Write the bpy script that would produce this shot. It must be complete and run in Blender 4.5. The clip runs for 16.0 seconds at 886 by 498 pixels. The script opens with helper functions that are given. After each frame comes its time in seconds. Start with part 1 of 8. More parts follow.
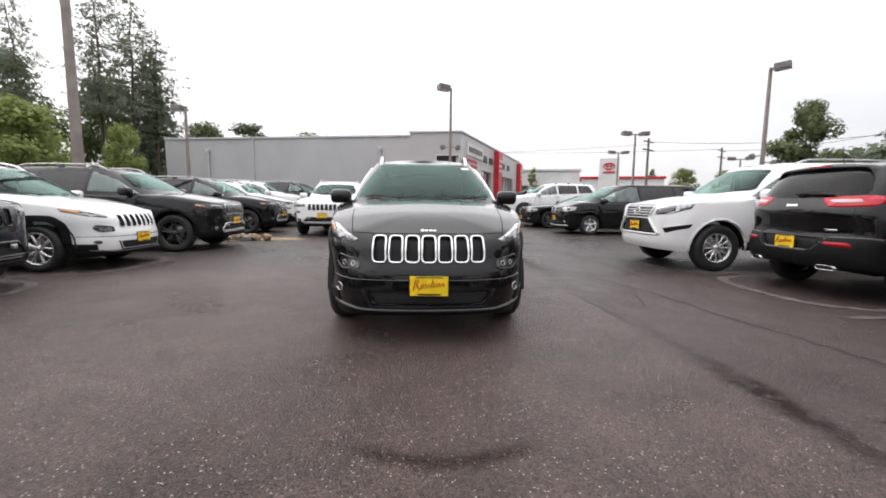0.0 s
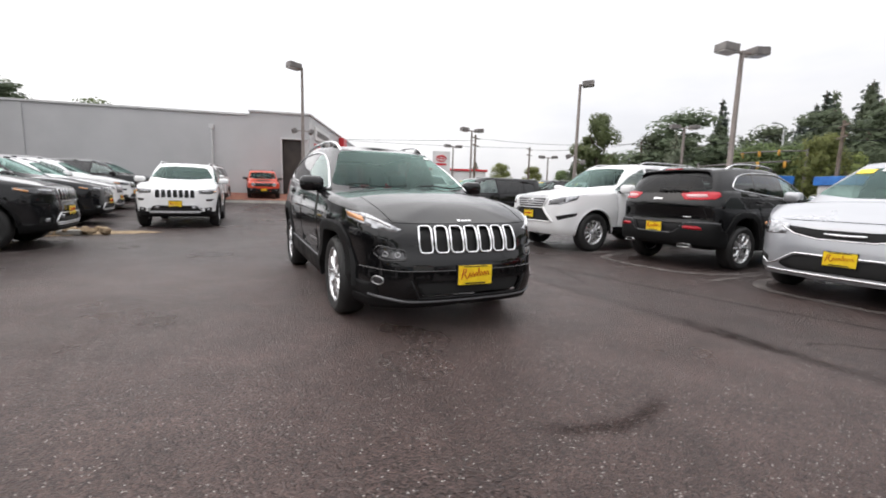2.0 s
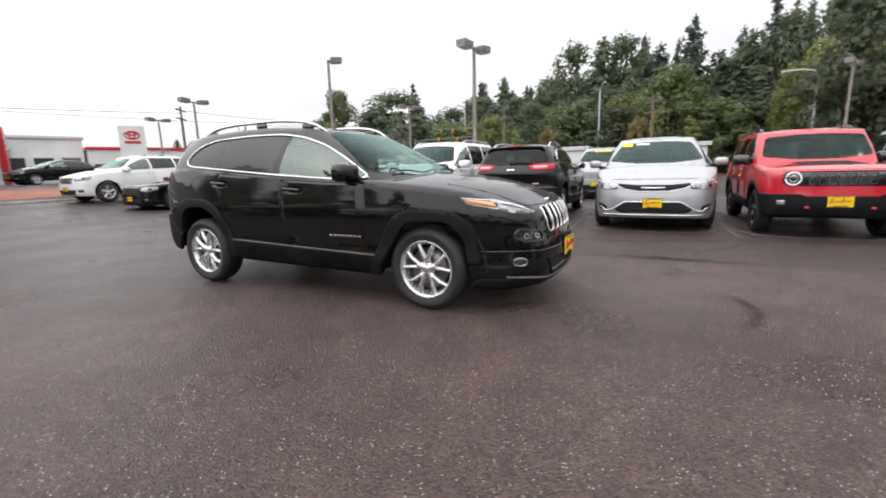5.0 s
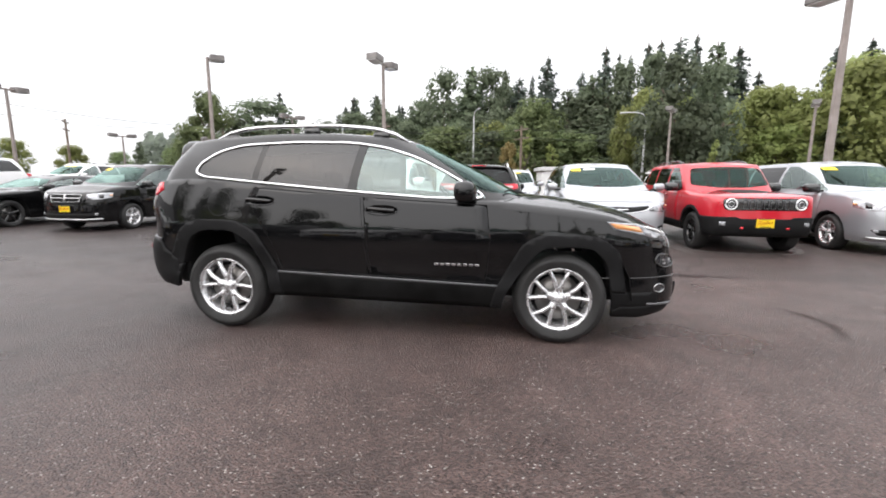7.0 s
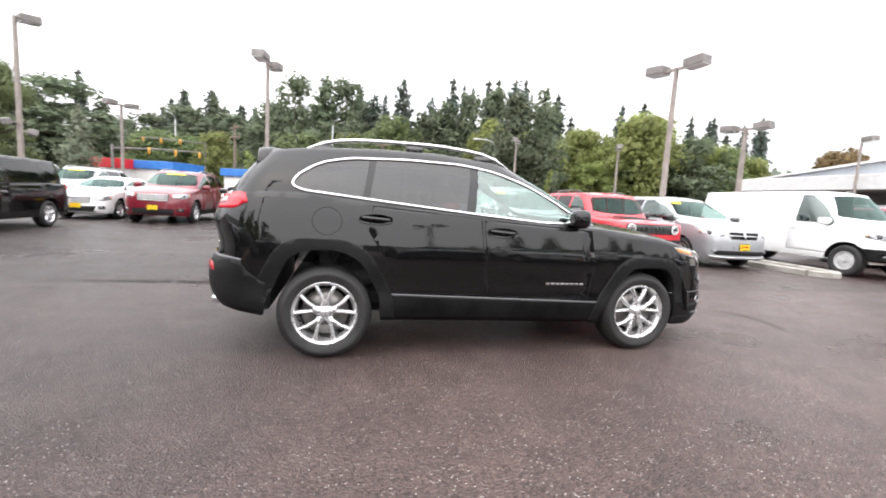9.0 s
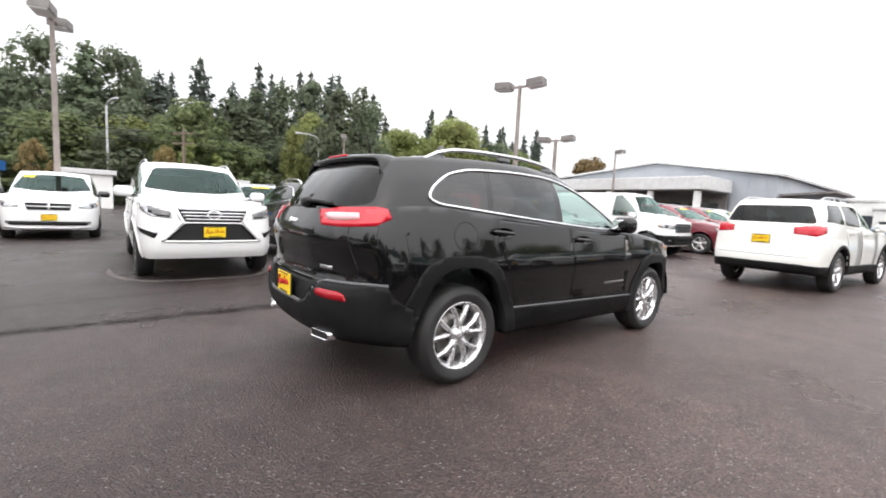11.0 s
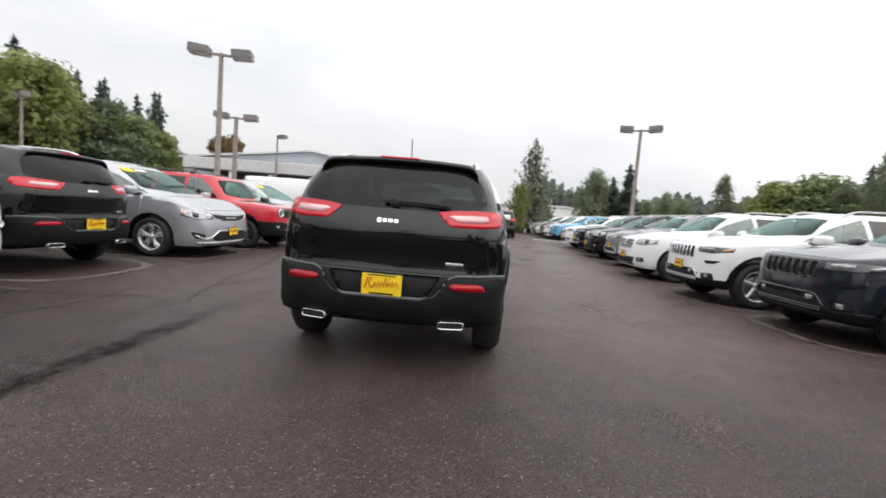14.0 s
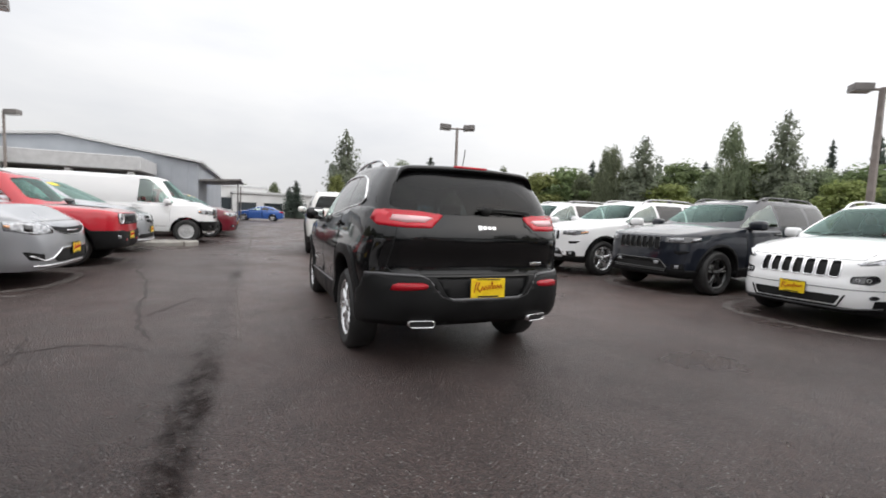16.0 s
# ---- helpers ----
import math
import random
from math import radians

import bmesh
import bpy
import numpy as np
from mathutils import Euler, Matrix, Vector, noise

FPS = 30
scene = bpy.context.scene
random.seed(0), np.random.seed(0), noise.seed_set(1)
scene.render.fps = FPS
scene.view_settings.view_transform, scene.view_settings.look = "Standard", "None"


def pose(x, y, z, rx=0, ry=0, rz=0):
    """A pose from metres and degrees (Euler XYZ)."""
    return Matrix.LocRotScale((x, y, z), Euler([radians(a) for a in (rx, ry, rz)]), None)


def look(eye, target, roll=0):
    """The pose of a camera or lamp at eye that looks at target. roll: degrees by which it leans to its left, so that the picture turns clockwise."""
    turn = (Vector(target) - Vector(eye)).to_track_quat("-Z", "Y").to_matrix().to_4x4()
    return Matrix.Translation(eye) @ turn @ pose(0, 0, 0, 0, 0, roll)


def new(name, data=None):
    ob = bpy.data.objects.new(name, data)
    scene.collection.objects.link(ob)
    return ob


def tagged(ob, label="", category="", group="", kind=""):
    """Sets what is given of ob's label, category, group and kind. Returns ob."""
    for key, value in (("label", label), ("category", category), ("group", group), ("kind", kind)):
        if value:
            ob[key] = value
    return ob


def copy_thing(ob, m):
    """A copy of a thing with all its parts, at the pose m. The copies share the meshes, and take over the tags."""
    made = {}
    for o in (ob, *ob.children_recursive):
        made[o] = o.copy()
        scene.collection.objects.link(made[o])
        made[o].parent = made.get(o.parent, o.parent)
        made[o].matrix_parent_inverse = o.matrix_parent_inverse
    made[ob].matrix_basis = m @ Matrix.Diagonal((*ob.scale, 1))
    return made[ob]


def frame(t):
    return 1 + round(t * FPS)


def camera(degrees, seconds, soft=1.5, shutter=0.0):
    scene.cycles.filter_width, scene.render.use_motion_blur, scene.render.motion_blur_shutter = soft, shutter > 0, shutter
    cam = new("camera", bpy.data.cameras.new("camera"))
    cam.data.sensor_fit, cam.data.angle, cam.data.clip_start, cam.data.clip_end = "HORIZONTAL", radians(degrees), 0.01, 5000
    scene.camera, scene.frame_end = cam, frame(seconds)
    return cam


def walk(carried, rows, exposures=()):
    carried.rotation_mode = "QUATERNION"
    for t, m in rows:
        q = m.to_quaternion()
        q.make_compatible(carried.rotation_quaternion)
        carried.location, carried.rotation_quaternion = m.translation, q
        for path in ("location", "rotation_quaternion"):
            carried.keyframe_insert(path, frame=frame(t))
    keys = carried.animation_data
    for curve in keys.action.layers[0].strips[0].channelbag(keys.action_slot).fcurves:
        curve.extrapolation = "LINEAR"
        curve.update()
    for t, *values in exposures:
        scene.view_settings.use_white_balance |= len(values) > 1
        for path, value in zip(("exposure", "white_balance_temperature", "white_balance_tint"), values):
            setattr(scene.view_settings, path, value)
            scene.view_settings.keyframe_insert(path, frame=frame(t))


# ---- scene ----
# The camera's way round the car, one look() a row
PATH = [
    (0, (-0.103, -5.473, 1.111), (0.026, -3.489, 0.885), 0.6),
    (0.5, (-0.396, -5.493, 1.102), (-0.115, -3.529, 0.85), 2.9),
    (1, (-0.782, -5.407, 1.112), (-0.284, -3.484, 0.877), 2.9),
    (1.5, (-1.232, -5.312, 1.103), (-0.511, -3.459, 0.884), 2.6),
    (2, (-1.667, -5.112, 1.094), (-0.78, -3.339, 0.831), 1.6),
    (2.5, (-2.157, -4.919, 1.11), (-1.103, -3.241, 0.836), 0.5),
    (3, (-2.607, -4.648, 1.114), (-1.399, -3.074, 0.859), 1.3),
    (3.5, (-3.03, -4.297, 1.12), (-1.68, -2.844, 0.859), -0.7),
    (4, (-3.369, -3.939, 1.12), (-1.887, -2.623, 0.852), -0.8),
    (4.5, (-3.643, -3.5, 1.127), (-2.026, -2.36, 0.835), -0.4),
    (4.7, (-3.749, -3.308, 1.141), (-2.066, -2.28, 0.812), -1.0),
    (6.8, (-4.049, -1.122, 1.196), (-2.101, -0.781, 0.898), 0.2),
    (7, (-4.064, -0.933, 1.205), (-2.108, -0.65, 0.903), 0.3),
    (7.5, (-4.064, -0.402, 1.197), (-2.097, -0.234, 0.876), 1.2),
    (8, (-4.147, 0.131, 1.193), (-2.172, 0.071, 0.884), 1.5),
    (8.5, (-4.11, 0.66, 1.2), (-2.147, 0.41, 0.911), 2.9),
    (9, (-4.1, 1.219, 1.227), (-2.163, 0.771, 1.006), 3.3),
    (9.5, (-3.948, 1.787, 1.232), (-2.098, 1.059, 1.011), 3.8),
    (9.7, (-3.852, 2.018, 1.248), (-2.037, 1.206, 1.034), 4.2),
    (11.8, (-2.672, 4.016, 1.213), (-1.383, 2.495, 1.062), 1.3),
    (12, (-2.589, 4.207, 1.211), (-1.392, 2.61, 1.077), 1.3),
    (12.5, (-2.157, 4.529, 1.199), (-1.183, 2.789, 1.043), 3.3),
    (13, (-1.663, 4.824, 1.178), (-0.998, 2.946, 1.002), 4.4),
    (13.5, (-1.133, 5.035, 1.175), (-0.727, 3.087, 0.979), 4.8),
    (14, (-0.589, 5.199, 1.174), (-0.466, 3.21, 1.011), 4.6),
    (14.5, (-0.045, 5.291, 1.171), (-0.213, 3.308, 0.965), 5.0),
    (15, (0.543, 5.306, 1.185), (0.123, 3.358, 1.02), 3.1),
    (15.5, (1.073, 5.225, 1.183), (0.445, 3.336, 0.987), 3.9),
    (16, (1.595, 5.068, 1.176), (0.801, 3.239, 1.023), 2.3),
]
cam = camera(92.1, 16.0, soft=1.8, shutter=0.3)
walk(cam, [(t, look(eye, target, roll)) for t, eye, target, roll in PATH],
     exposures=((0.0, 0.28, 6500, 12), (3.0, 0.22, 6500, 12), (4.7, 0.35, 6500, 12), (6.8, 0.68, 6500, 12), (8.0, 1.1, 6500, 12), (9.0, 1.2, 6500, 12), (9.7, 1.22, 6500, 12), (11.8, 0.48, 6500, 10.5), (13.0, 0.33, 6500, 10.5), (16.0, 0.15, 6500, 10.5)))

# ---- overcast daylight ----
world = bpy.data.worlds.new("overcast_sky")
scene.world = world
world.use_nodes = True
wn, wl = world.node_tree.nodes, world.node_tree.links
sky = wn.new("ShaderNodeTexSky")
sky.sky_type = "NISHITA"
sky.sun_disc = False
sky.sun_elevation, sky.sun_rotation = radians(44), radians(307)
sky.dust_density, sky.air_density, sky.ozone_density = 4.0, 1.0, 1.0
sky_gain = wn.new("ShaderNodeVectorMath")
sky_gain.operation = "SCALE"
sky_gain.inputs["Scale"].default_value = 0.10
wl.new(sky.outputs[0], sky_gain.inputs[0])
coord = wn.new("ShaderNodeTexCoord")
cloud_map = wn.new("ShaderNodeMapping")
cloud_map.inputs["Scale"].default_value = (1.2, 1.2, 4.0)
wl.new(coord.outputs["Generated"], cloud_map.inputs[0])
cloud = wn.new("ShaderNodeTexNoise")
cloud.inputs["Scale"].default_value = 1.6
cloud.inputs["Detail"].default_value = 6.0
cloud.inputs["Roughness"].default_value = 0.55
wl.new(cloud_map.outputs[0], cloud.inputs["Vector"])
ramp = wn.new("ShaderNodeValToRGB")
ramp.color_ramp.elements[0].position, ramp.color_ramp.elements[0].color = 0.30, (0.84, 0.855, 0.885, 1)
ramp.color_ramp.elements[1].position, ramp.color_ramp.elements[1].color = 0.62, (1.0, 1.0, 1.0, 1)
wl.new(cloud.outputs[0], ramp.inputs[0])
deck = wn.new("ShaderNodeMixRGB")
deck.inputs[0].default_value = 0.9
wl.new(sky_gain.outputs[0], deck.inputs[1])
wl.new(ramp.outputs[0], deck.inputs[2])
# an overcast deck is brighter overhead than at the horizon
rise = wn.new("ShaderNodeSeparateXYZ")
wl.new(coord.outputs["Generated"], rise.inputs[0])
lift = wn.new("ShaderNodeMapRange")
lift.inputs["From Min"].default_value, lift.inputs["From Max"].default_value = 0.0, 1.0
lift.inputs["To Min"].default_value, lift.inputs["To Max"].default_value = 0.78, 1.85
wl.new(rise.outputs[2], lift.inputs[0])
wl.new(deck.outputs[0], wn["Background"].inputs[0])
# and brighter on the side of the veiled sun
toward = wn.new("ShaderNodeVectorMath")
toward.operation = "DOT_PRODUCT"
toward.inputs[1].default_value = (-0.80, 0.60, 0.0)
wl.new(coord.outputs["Generated"], toward.inputs[0])
veil = wn.new("ShaderNodeMapRange")
veil.inputs["From Min"].default_value, veil.inputs["From Max"].default_value = -1.0, 1.0
veil.inputs["To Min"].default_value, veil.inputs["To Max"].default_value = 0.86, 1.22
wl.new(toward.outputs["Value"], veil.inputs[0])
glow = wn.new("ShaderNodeMath")
glow.operation = "MULTIPLY"
wl.new(lift.outputs[0], glow.inputs[0])
wl.new(veil.outputs[0], glow.inputs[1])
wl.new(glow.outputs[0], wn["Background"].inputs[1])
sun_data = bpy.data.lights.new("sun", "SUN")
sun_data.energy, sun_data.angle, sun_data.color = 0.9, radians(150), (1.0, 0.97, 0.93)
sun = new("sun", sun_data)
sun.matrix_world = look((-14.4, 10.8, 17.4), (0, 0, 0))


# ---- materials ----
def mat(name, color, rough=0.5, metal=0.0, coat=0.0, spec=0.5):
    m = bpy.data.materials.new(name)
    m.use_nodes = True
    b = m.node_tree.nodes["Principled BSDF"]
    b.inputs["Base Color"].default_value = (*color, 1)
    b.inputs["Roughness"].default_value = rough
    b.inputs["Metallic"].default_value = metal
    b.inputs["Coat Weight"].default_value = coat
    b.inputs["Coat Roughness"].default_value = 0.03
    b.inputs["Coat IOR"].default_value = 1.65
    b.inputs["Specular IOR Level"].default_value = spec
    return m


def vary(m, scale, dark, light, detail=4.0, stretch=(1, 1, 1), rough=None, bump=0.0, bump_scale=None, random_tint=0.0):
    """Noise-driven colour between two tones, with optional roughness range and relief."""
    n, l = m.node_tree.nodes, m.node_tree.links
    b = n["Principled BSDF"]
    tc = n.new("ShaderNodeTexCoord")
    mp = n.new("ShaderNodeMapping")
    mp.inputs["Scale"].default_value = stretch
    l.new(tc.outputs["Object"], mp.inputs[0])
    t = n.new("ShaderNodeTexNoise")
    t.inputs["Scale"].default_value = scale
    t.inputs["Detail"].default_value = detail
    l.new(mp.outputs[0], t.inputs["Vector"])
    r = n.new("ShaderNodeValToRGB")
    r.color_ramp.elements[0].position, r.color_ramp.elements[0].color = 0.32, (*dark, 1)
    r.color_ramp.elements[1].position, r.color_ramp.elements[1].color = 0.68, (*light, 1)
    l.new(t.outputs[0], r.inputs[0])
    out = r.outputs[0]
    if random_tint:
        oi = n.new("ShaderNodeObjectInfo")
        hs = n.new("ShaderNodeHueSaturation")
        mr = n.new("ShaderNodeMapRange")
        mr.inputs["To Min"].default_value, mr.inputs["To Max"].default_value = 1 - random_tint, 1 + random_tint
        l.new(oi.outputs["Random"], mr.inputs[0])
        l.new(mr.outputs[0], hs.inputs["Value"])
        mh = n.new("ShaderNodeMapRange")
        mh.inputs["To Min"].default_value, mh.inputs["To Max"].default_value = 0.5 - random_tint * 0.06, 0.5 + random_tint * 0.05
        l.new(oi.outputs["Random"], mh.inputs[0])
        l.new(mh.outputs[0], hs.inputs["Hue"])
        l.new(out, hs.inputs["Color"])
        out = hs.outputs[0]
    l.new(out, b.inputs["Base Color"])
    if rough:
        q = n.new("ShaderNodeMapRange")
        q.inputs["From Min"].default_value, q.inputs["From Max"].default_value = 0.3, 0.7
        q.inputs["To Min"].default_value, q.inputs["To Max"].default_value = rough
        l.new(t.outputs[0], q.inputs[0])
        l.new(q.outputs[0], b.inputs["Roughness"])
    if bump:
        t2 = n.new("ShaderNodeTexNoise")
        t2.inputs["Scale"].default_value = bump_scale or scale * 6
        t2.inputs["Detail"].default_value = 5.0
        l.new(mp.outputs[0], t2.inputs["Vector"])
        bp = n.new("ShaderNodeBump")
        bp.inputs["Strength"].default_value = bump
        bp.inputs["Distance"].default_value = 0.02
        l.new(t2.outputs[0], bp.inputs["Height"])
        l.new(bp.outputs[0], b.inputs["Normal"])
    return m


def paint(name, color, metal=0.0, rough=0.3, coat=1.0, spec=0.25, shine=1.6):
    """Clear-coated car paint with fine orange-peel relief and specks of rain."""
    m = mat(name, color, rough, metal, coat, spec)
    n, l = m.node_tree.nodes, m.node_tree.links
    tc = n.new("ShaderNodeTexCoord")
    t = n.new("ShaderNodeTexNoise")
    t.inputs["Scale"].default_value = 45.0
    t.inputs["Detail"].default_value = 2.0
    l.new(tc.outputs["Object"], t.inputs["Vector"])
    v = n.new("ShaderNodeTexVoronoi")
    v.inputs["Scale"].default_value = 130.0
    l.new(tc.outputs["Object"], v.inputs["Vector"])
    mr = n.new("ShaderNodeMapRange")
    mr.inputs["From Min"].default_value, mr.inputs["From Max"].default_value = 0.0, 0.22
    mr.inputs["To Min"].default_value, mr.inputs["To Max"].default_value = 0.10, 0.0
    l.new(v.outputs["Distance"], mr.inputs[0])
    ad = n.new("ShaderNodeMath")
    ad.operation = "ADD"
    l.new(t.outputs[0], ad.inputs[0])
    l.new(mr.outputs[0], ad.inputs[1])
    bp = n.new("ShaderNodeBump")
    bp.inputs["Strength"].default_value = 0.05
    bp.inputs["Distance"].default_value = 0.004
    l.new(ad.outputs[0], bp.inputs["Height"])
    l.new(bp.outputs[0], n["Principled BSDF"].inputs["Coat Normal"])
    d = n.new("ShaderNodeTexNoise")
    d.inputs["Scale"].default_value = 2.5
    d.inputs["Detail"].default_value = 5.0
    l.new(tc.outputs["Object"], d.inputs["Vector"])
    q = n.new("ShaderNodeMapRange")
    q.inputs["To Min"].default_value, q.inputs["To Max"].default_value = max(rough - 0.1, 0.05), rough + 0.12
    n["Principled BSDF"].inputs["Coat IOR"].default_value = shine
    l.new(d.outputs[0], q.inputs[0])
    l.new(q.outputs[0], n["Principled BSDF"].inputs["Roughness"])
    return m


def pane(name, tint, ior=1.5, gloss=(1, 1, 1)):
    """A single sheet of tinted glass: see-through, with a Fresnel gloss."""
    m = bpy.data.materials.new(name)
    m.use_nodes = True
    n, l = m.node_tree.nodes, m.node_tree.links
    n.remove(n["Principled BSDF"])
    tr = n.new("ShaderNodeBsdfTransparent")
    tr.inputs[0].default_value = (*tint, 1)
    gl = n.new("ShaderNodeBsdfGlossy")
    gl.inputs["Roughness"].default_value = 0.02
    gl.inputs[0].default_value = (*gloss, 1)
    lw = n.new("ShaderNodeLayerWeight")
    lw.inputs[0].default_value = 0.5
    pw = n.new("ShaderNodeMath")
    pw.operation = "POWER"
    pw.inputs[1].default_value = 5.0
    l.new(lw.outputs["Facing"], pw.inputs[0])
    fr = n.new("ShaderNodeMapRange")
    fr.inputs["To Min"].default_value, fr.inputs["To Max"].default_value = 2 * ((ior - 1) / (ior + 1)) ** 2, 1.0
    l.new(pw.outputs[0], fr.inputs[0])
    mx = n.new("ShaderNodeMixShader")
    l.new(fr.outputs[0], mx.inputs[0])
    l.new(tr.outputs[0], mx.inputs[1])
    l.new(gl.outputs[0], mx.inputs[2])
    l.new(mx.outputs[0], n["Material Output"].inputs[0])
    return m


BLACK = paint("black_car_paint", (0.0034, 0.0034, 0.0038), 0.0, 0.34, 0.88, 0.04, 1.52)
CHARCOAL = paint("granite_black_paint", (0.006, 0.0064, 0.0075), 0.0, 0.3, 1.0, 0.05, 1.5)
SLATE = paint("dark_blue_grey_paint", (0.012, 0.0145, 0.022), 0.1, 0.32, 1.0, 0.1, 1.5)
WHITE = paint("white_car_paint", (0.80, 0.80, 0.80), 0.0, 0.3)
PEARL = paint("cream_white_paint", (0.80, 0.79, 0.755), 0.0, 0.3)
SILVER = paint("silver_car_paint", (0.38, 0.39, 0.41), 0.5, 0.3)
RED = paint("red_car_paint", (0.50, 0.013, 0.026), 0.0, 0.3)
MAROON = paint("dark_red_car_paint", (0.15, 0.007, 0.018), 0.1, 0.3)
ORANGE = paint("orange_red_car_paint", (0.60, 0.055, 0.018), 0.0, 0.3)
BLUE = paint("light_blue_car_paint", (0.10, 0.38, 0.60), 0.1, 0.3)
ROYAL = paint("blue_car_paint", (0.03, 0.12, 0.45), 0.1, 0.3)
GREY = paint("grey_car_paint", (0.16, 0.165, 0.17), 0.4, 0.3)
PLASTIC = vary(mat("black_grained_plastic", (0.02, 0.02, 0.021), 0.5), 3.0, (0.007, 0.007, 0.0073), (0.013, 0.013, 0.0134), rough=(0.42, 0.62), bump=0.12, bump_scale=260)
PLASTIC.node_tree.nodes["Principled BSDF"].inputs["Specular IOR Level"].default_value = 0.14
GLOSSBLACK = mat("gloss_black_trim", (0.008, 0.008, 0.008), 0.12, 0, 0.6)
SILLBLACK = vary(mat("satin_black_sill", (0.006, 0.006, 0.006), 0.45, spec=0.10), 6, (0.004, 0.004, 0.004), (0.009, 0.009, 0.009), rough=(0.35, 0.55))
DARK = mat("shadow_black", (0.008, 0.008, 0.008), 0.8)
CHROME = mat("chrome_trim", (0.82, 0.82, 0.83), 0.09, 1.0)
SATIN = vary(mat("satin_silver_trim", (0.6, 0.6, 0.61), 0.3, 1.0), 8.0, (0.52, 0.52, 0.53), (0.64, 0.64, 0.65))
ALLOY = vary(mat("silver_alloy_wheel", (0.72, 0.72, 0.73), 0.3, 0.8), 9.0, (0.60, 0.60, 0.61), (0.76, 0.76, 0.77), rough=(0.2, 0.34))
BLACKALLOY = mat("gloss_black_alloy_wheel", (0.012, 0.012, 0.012), 0.2, 0.3, 0.5)
STEEL = vary(mat("white_steel_wheel", (0.5, 0.5, 0.5), 0.45, 0.3), 7.0, (0.4, 0.4, 0.4), (0.6, 0.6, 0.6))
RUBBER = vary(mat("tyre_rubber", (0.016, 0.016, 0.016), 0.6), 5.0, (0.013, 0.013, 0.013), (0.027, 0.0265, 0.026), rough=(0.5, 0.75), bump=0.25, bump_scale=90)
BRAKE = mat("brake_disc_iron", (0.22, 0.21, 0.20), 0.4, 0.9)
SCREEN = pane("windscreen_glass", (0.46, 0.57, 0.54), 1.31, (0.58, 0.80, 0.74))
DARKSCREEN = pane("shaded_windscreen_glass", (0.42, 0.52, 0.49), 1.21, (0.60, 0.82, 0.76))
REARGLASS = pane("rear_window_glass", (0.07, 0.075, 0.077), 1.24)
GLASS = pane("door_glass", (0.80, 0.93, 0.89), 1.75, (0.88, 1.0, 0.96))
# grey that paints the sky's highlight onto black ledges and lips
SKYLEDGE = mat("ledge_sky_highlight", (0.10, 0.10, 0.105), 0.3)
TINTED = pane("privacy_glass", (0.09, 0.096, 0.098), 1.45)
LENS = vary(mat("clear_headlamp_lens", (0.36, 0.37, 0.39), 0.15, 0.55, 1.0), 22, (0.20, 0.205, 0.215), (0.52, 0.53, 0.55), detail=1.0)
PALEBAR = mat("white_light_guide", (0.85, 0.85, 0.85), 0.2, 0, 0.5)
GREYTRIM = mat("dark_grey_trim", (0.10, 0.10, 0.105), 0.35, 0.4)
SMOKED = mat("smoked_lamp_glass", (0.03, 0.03, 0.033), 0.12, 0.2, 1.0)
AMBER = mat("amber_lens", (0.75, 0.33, 0.12), 0.15, 0, 1.0)
REFLECTOR = mat("dark_red_reflector", (0.32, 0.006, 0.014), 0.25, 0, 0.1, 0.3)
REDLENS = mat("red_lamp_lens", (0.50, 0.004, 0.018), 0.15, 0, 0.2, 0.5)
PINKLENS = mat("pale_lamp_panel", (0.68, 0.38, 0.40), 0.15, 0, 1.0)
YELLOW = vary(mat("yellow_plate", (0.88, 0.60, 0.01), 0.4), 30, (0.80, 0.53, 0.01), (0.92, 0.66, 0.02))
REDINK = mat("red_ink", (0.45, 0.02, 0.01), 0.5)
SEAT = vary(mat("dark_seat_cloth", (0.035, 0.035, 0.036), 0.9), 20, (0.025, 0.025, 0.026), (0.05, 0.05, 0.051))
LINER = vary(mat("pale_headliner_cloth", (0.5, 0.49, 0.47), 0.9), 30, (0.44, 0.43, 0.41), (0.55, 0.54, 0.52))
STICKER = mat("white_sticker", (0.8, 0.8, 0.78), 0.5)
YSTICKER = mat("yellow_sticker", (0.85, 0.65, 0.02), 0.5)


# ---- geometry helpers ----
from mathutils.bvhtree import BVHTree


def mesh_of(name, bm, material, smooth=True):
    me = bpy.data.meshes.new(name)
    bm.normal_update()
    for fc in bm.faces:
        fc.smooth = smooth
    bm.to_mesh(me)
    bm.free()
    if material:
        me.materials.append(material)
    return me


def part(name, bm, material, parent, label="", smooth=True):
    """One bmesh as one mesh object under a thing or a part."""
    ob = new(name, bm if isinstance(bm, bpy.types.Mesh) else mesh_of(name, bm, material, smooth))
    ob.parent = parent
    return tagged(ob, label)


def thing(name, label, category, group="", kind=""):
    return tagged(new(name), label, category, group, kind)


def box_bm(sx, sy, sz, c=(0, 0, 0), bevel=0.0, seg=2, rz=0.0, into=None):
    bm = bmesh.new()
    bmesh.ops.create_cube(bm, size=1)
    bmesh.ops.scale(bm, vec=(sx, sy, sz), verts=bm.verts)
    if bevel:
        bmesh.ops.bevel(bm, geom=bm.edges[:], offset=bevel, segments=seg, profile=0.5, affect="EDGES")
    bmesh.ops.transform(bm, matrix=pose(*c, 0, 0, rz), verts=bm.verts)
    return join(into, bm) if into is not None else bm


def join(a, b):
    me = bpy.data.meshes.new("tmp")
    b.to_mesh(me)
    b.free()
    a.from_mesh(me)
    bpy.data.meshes.remove(me)
    return a


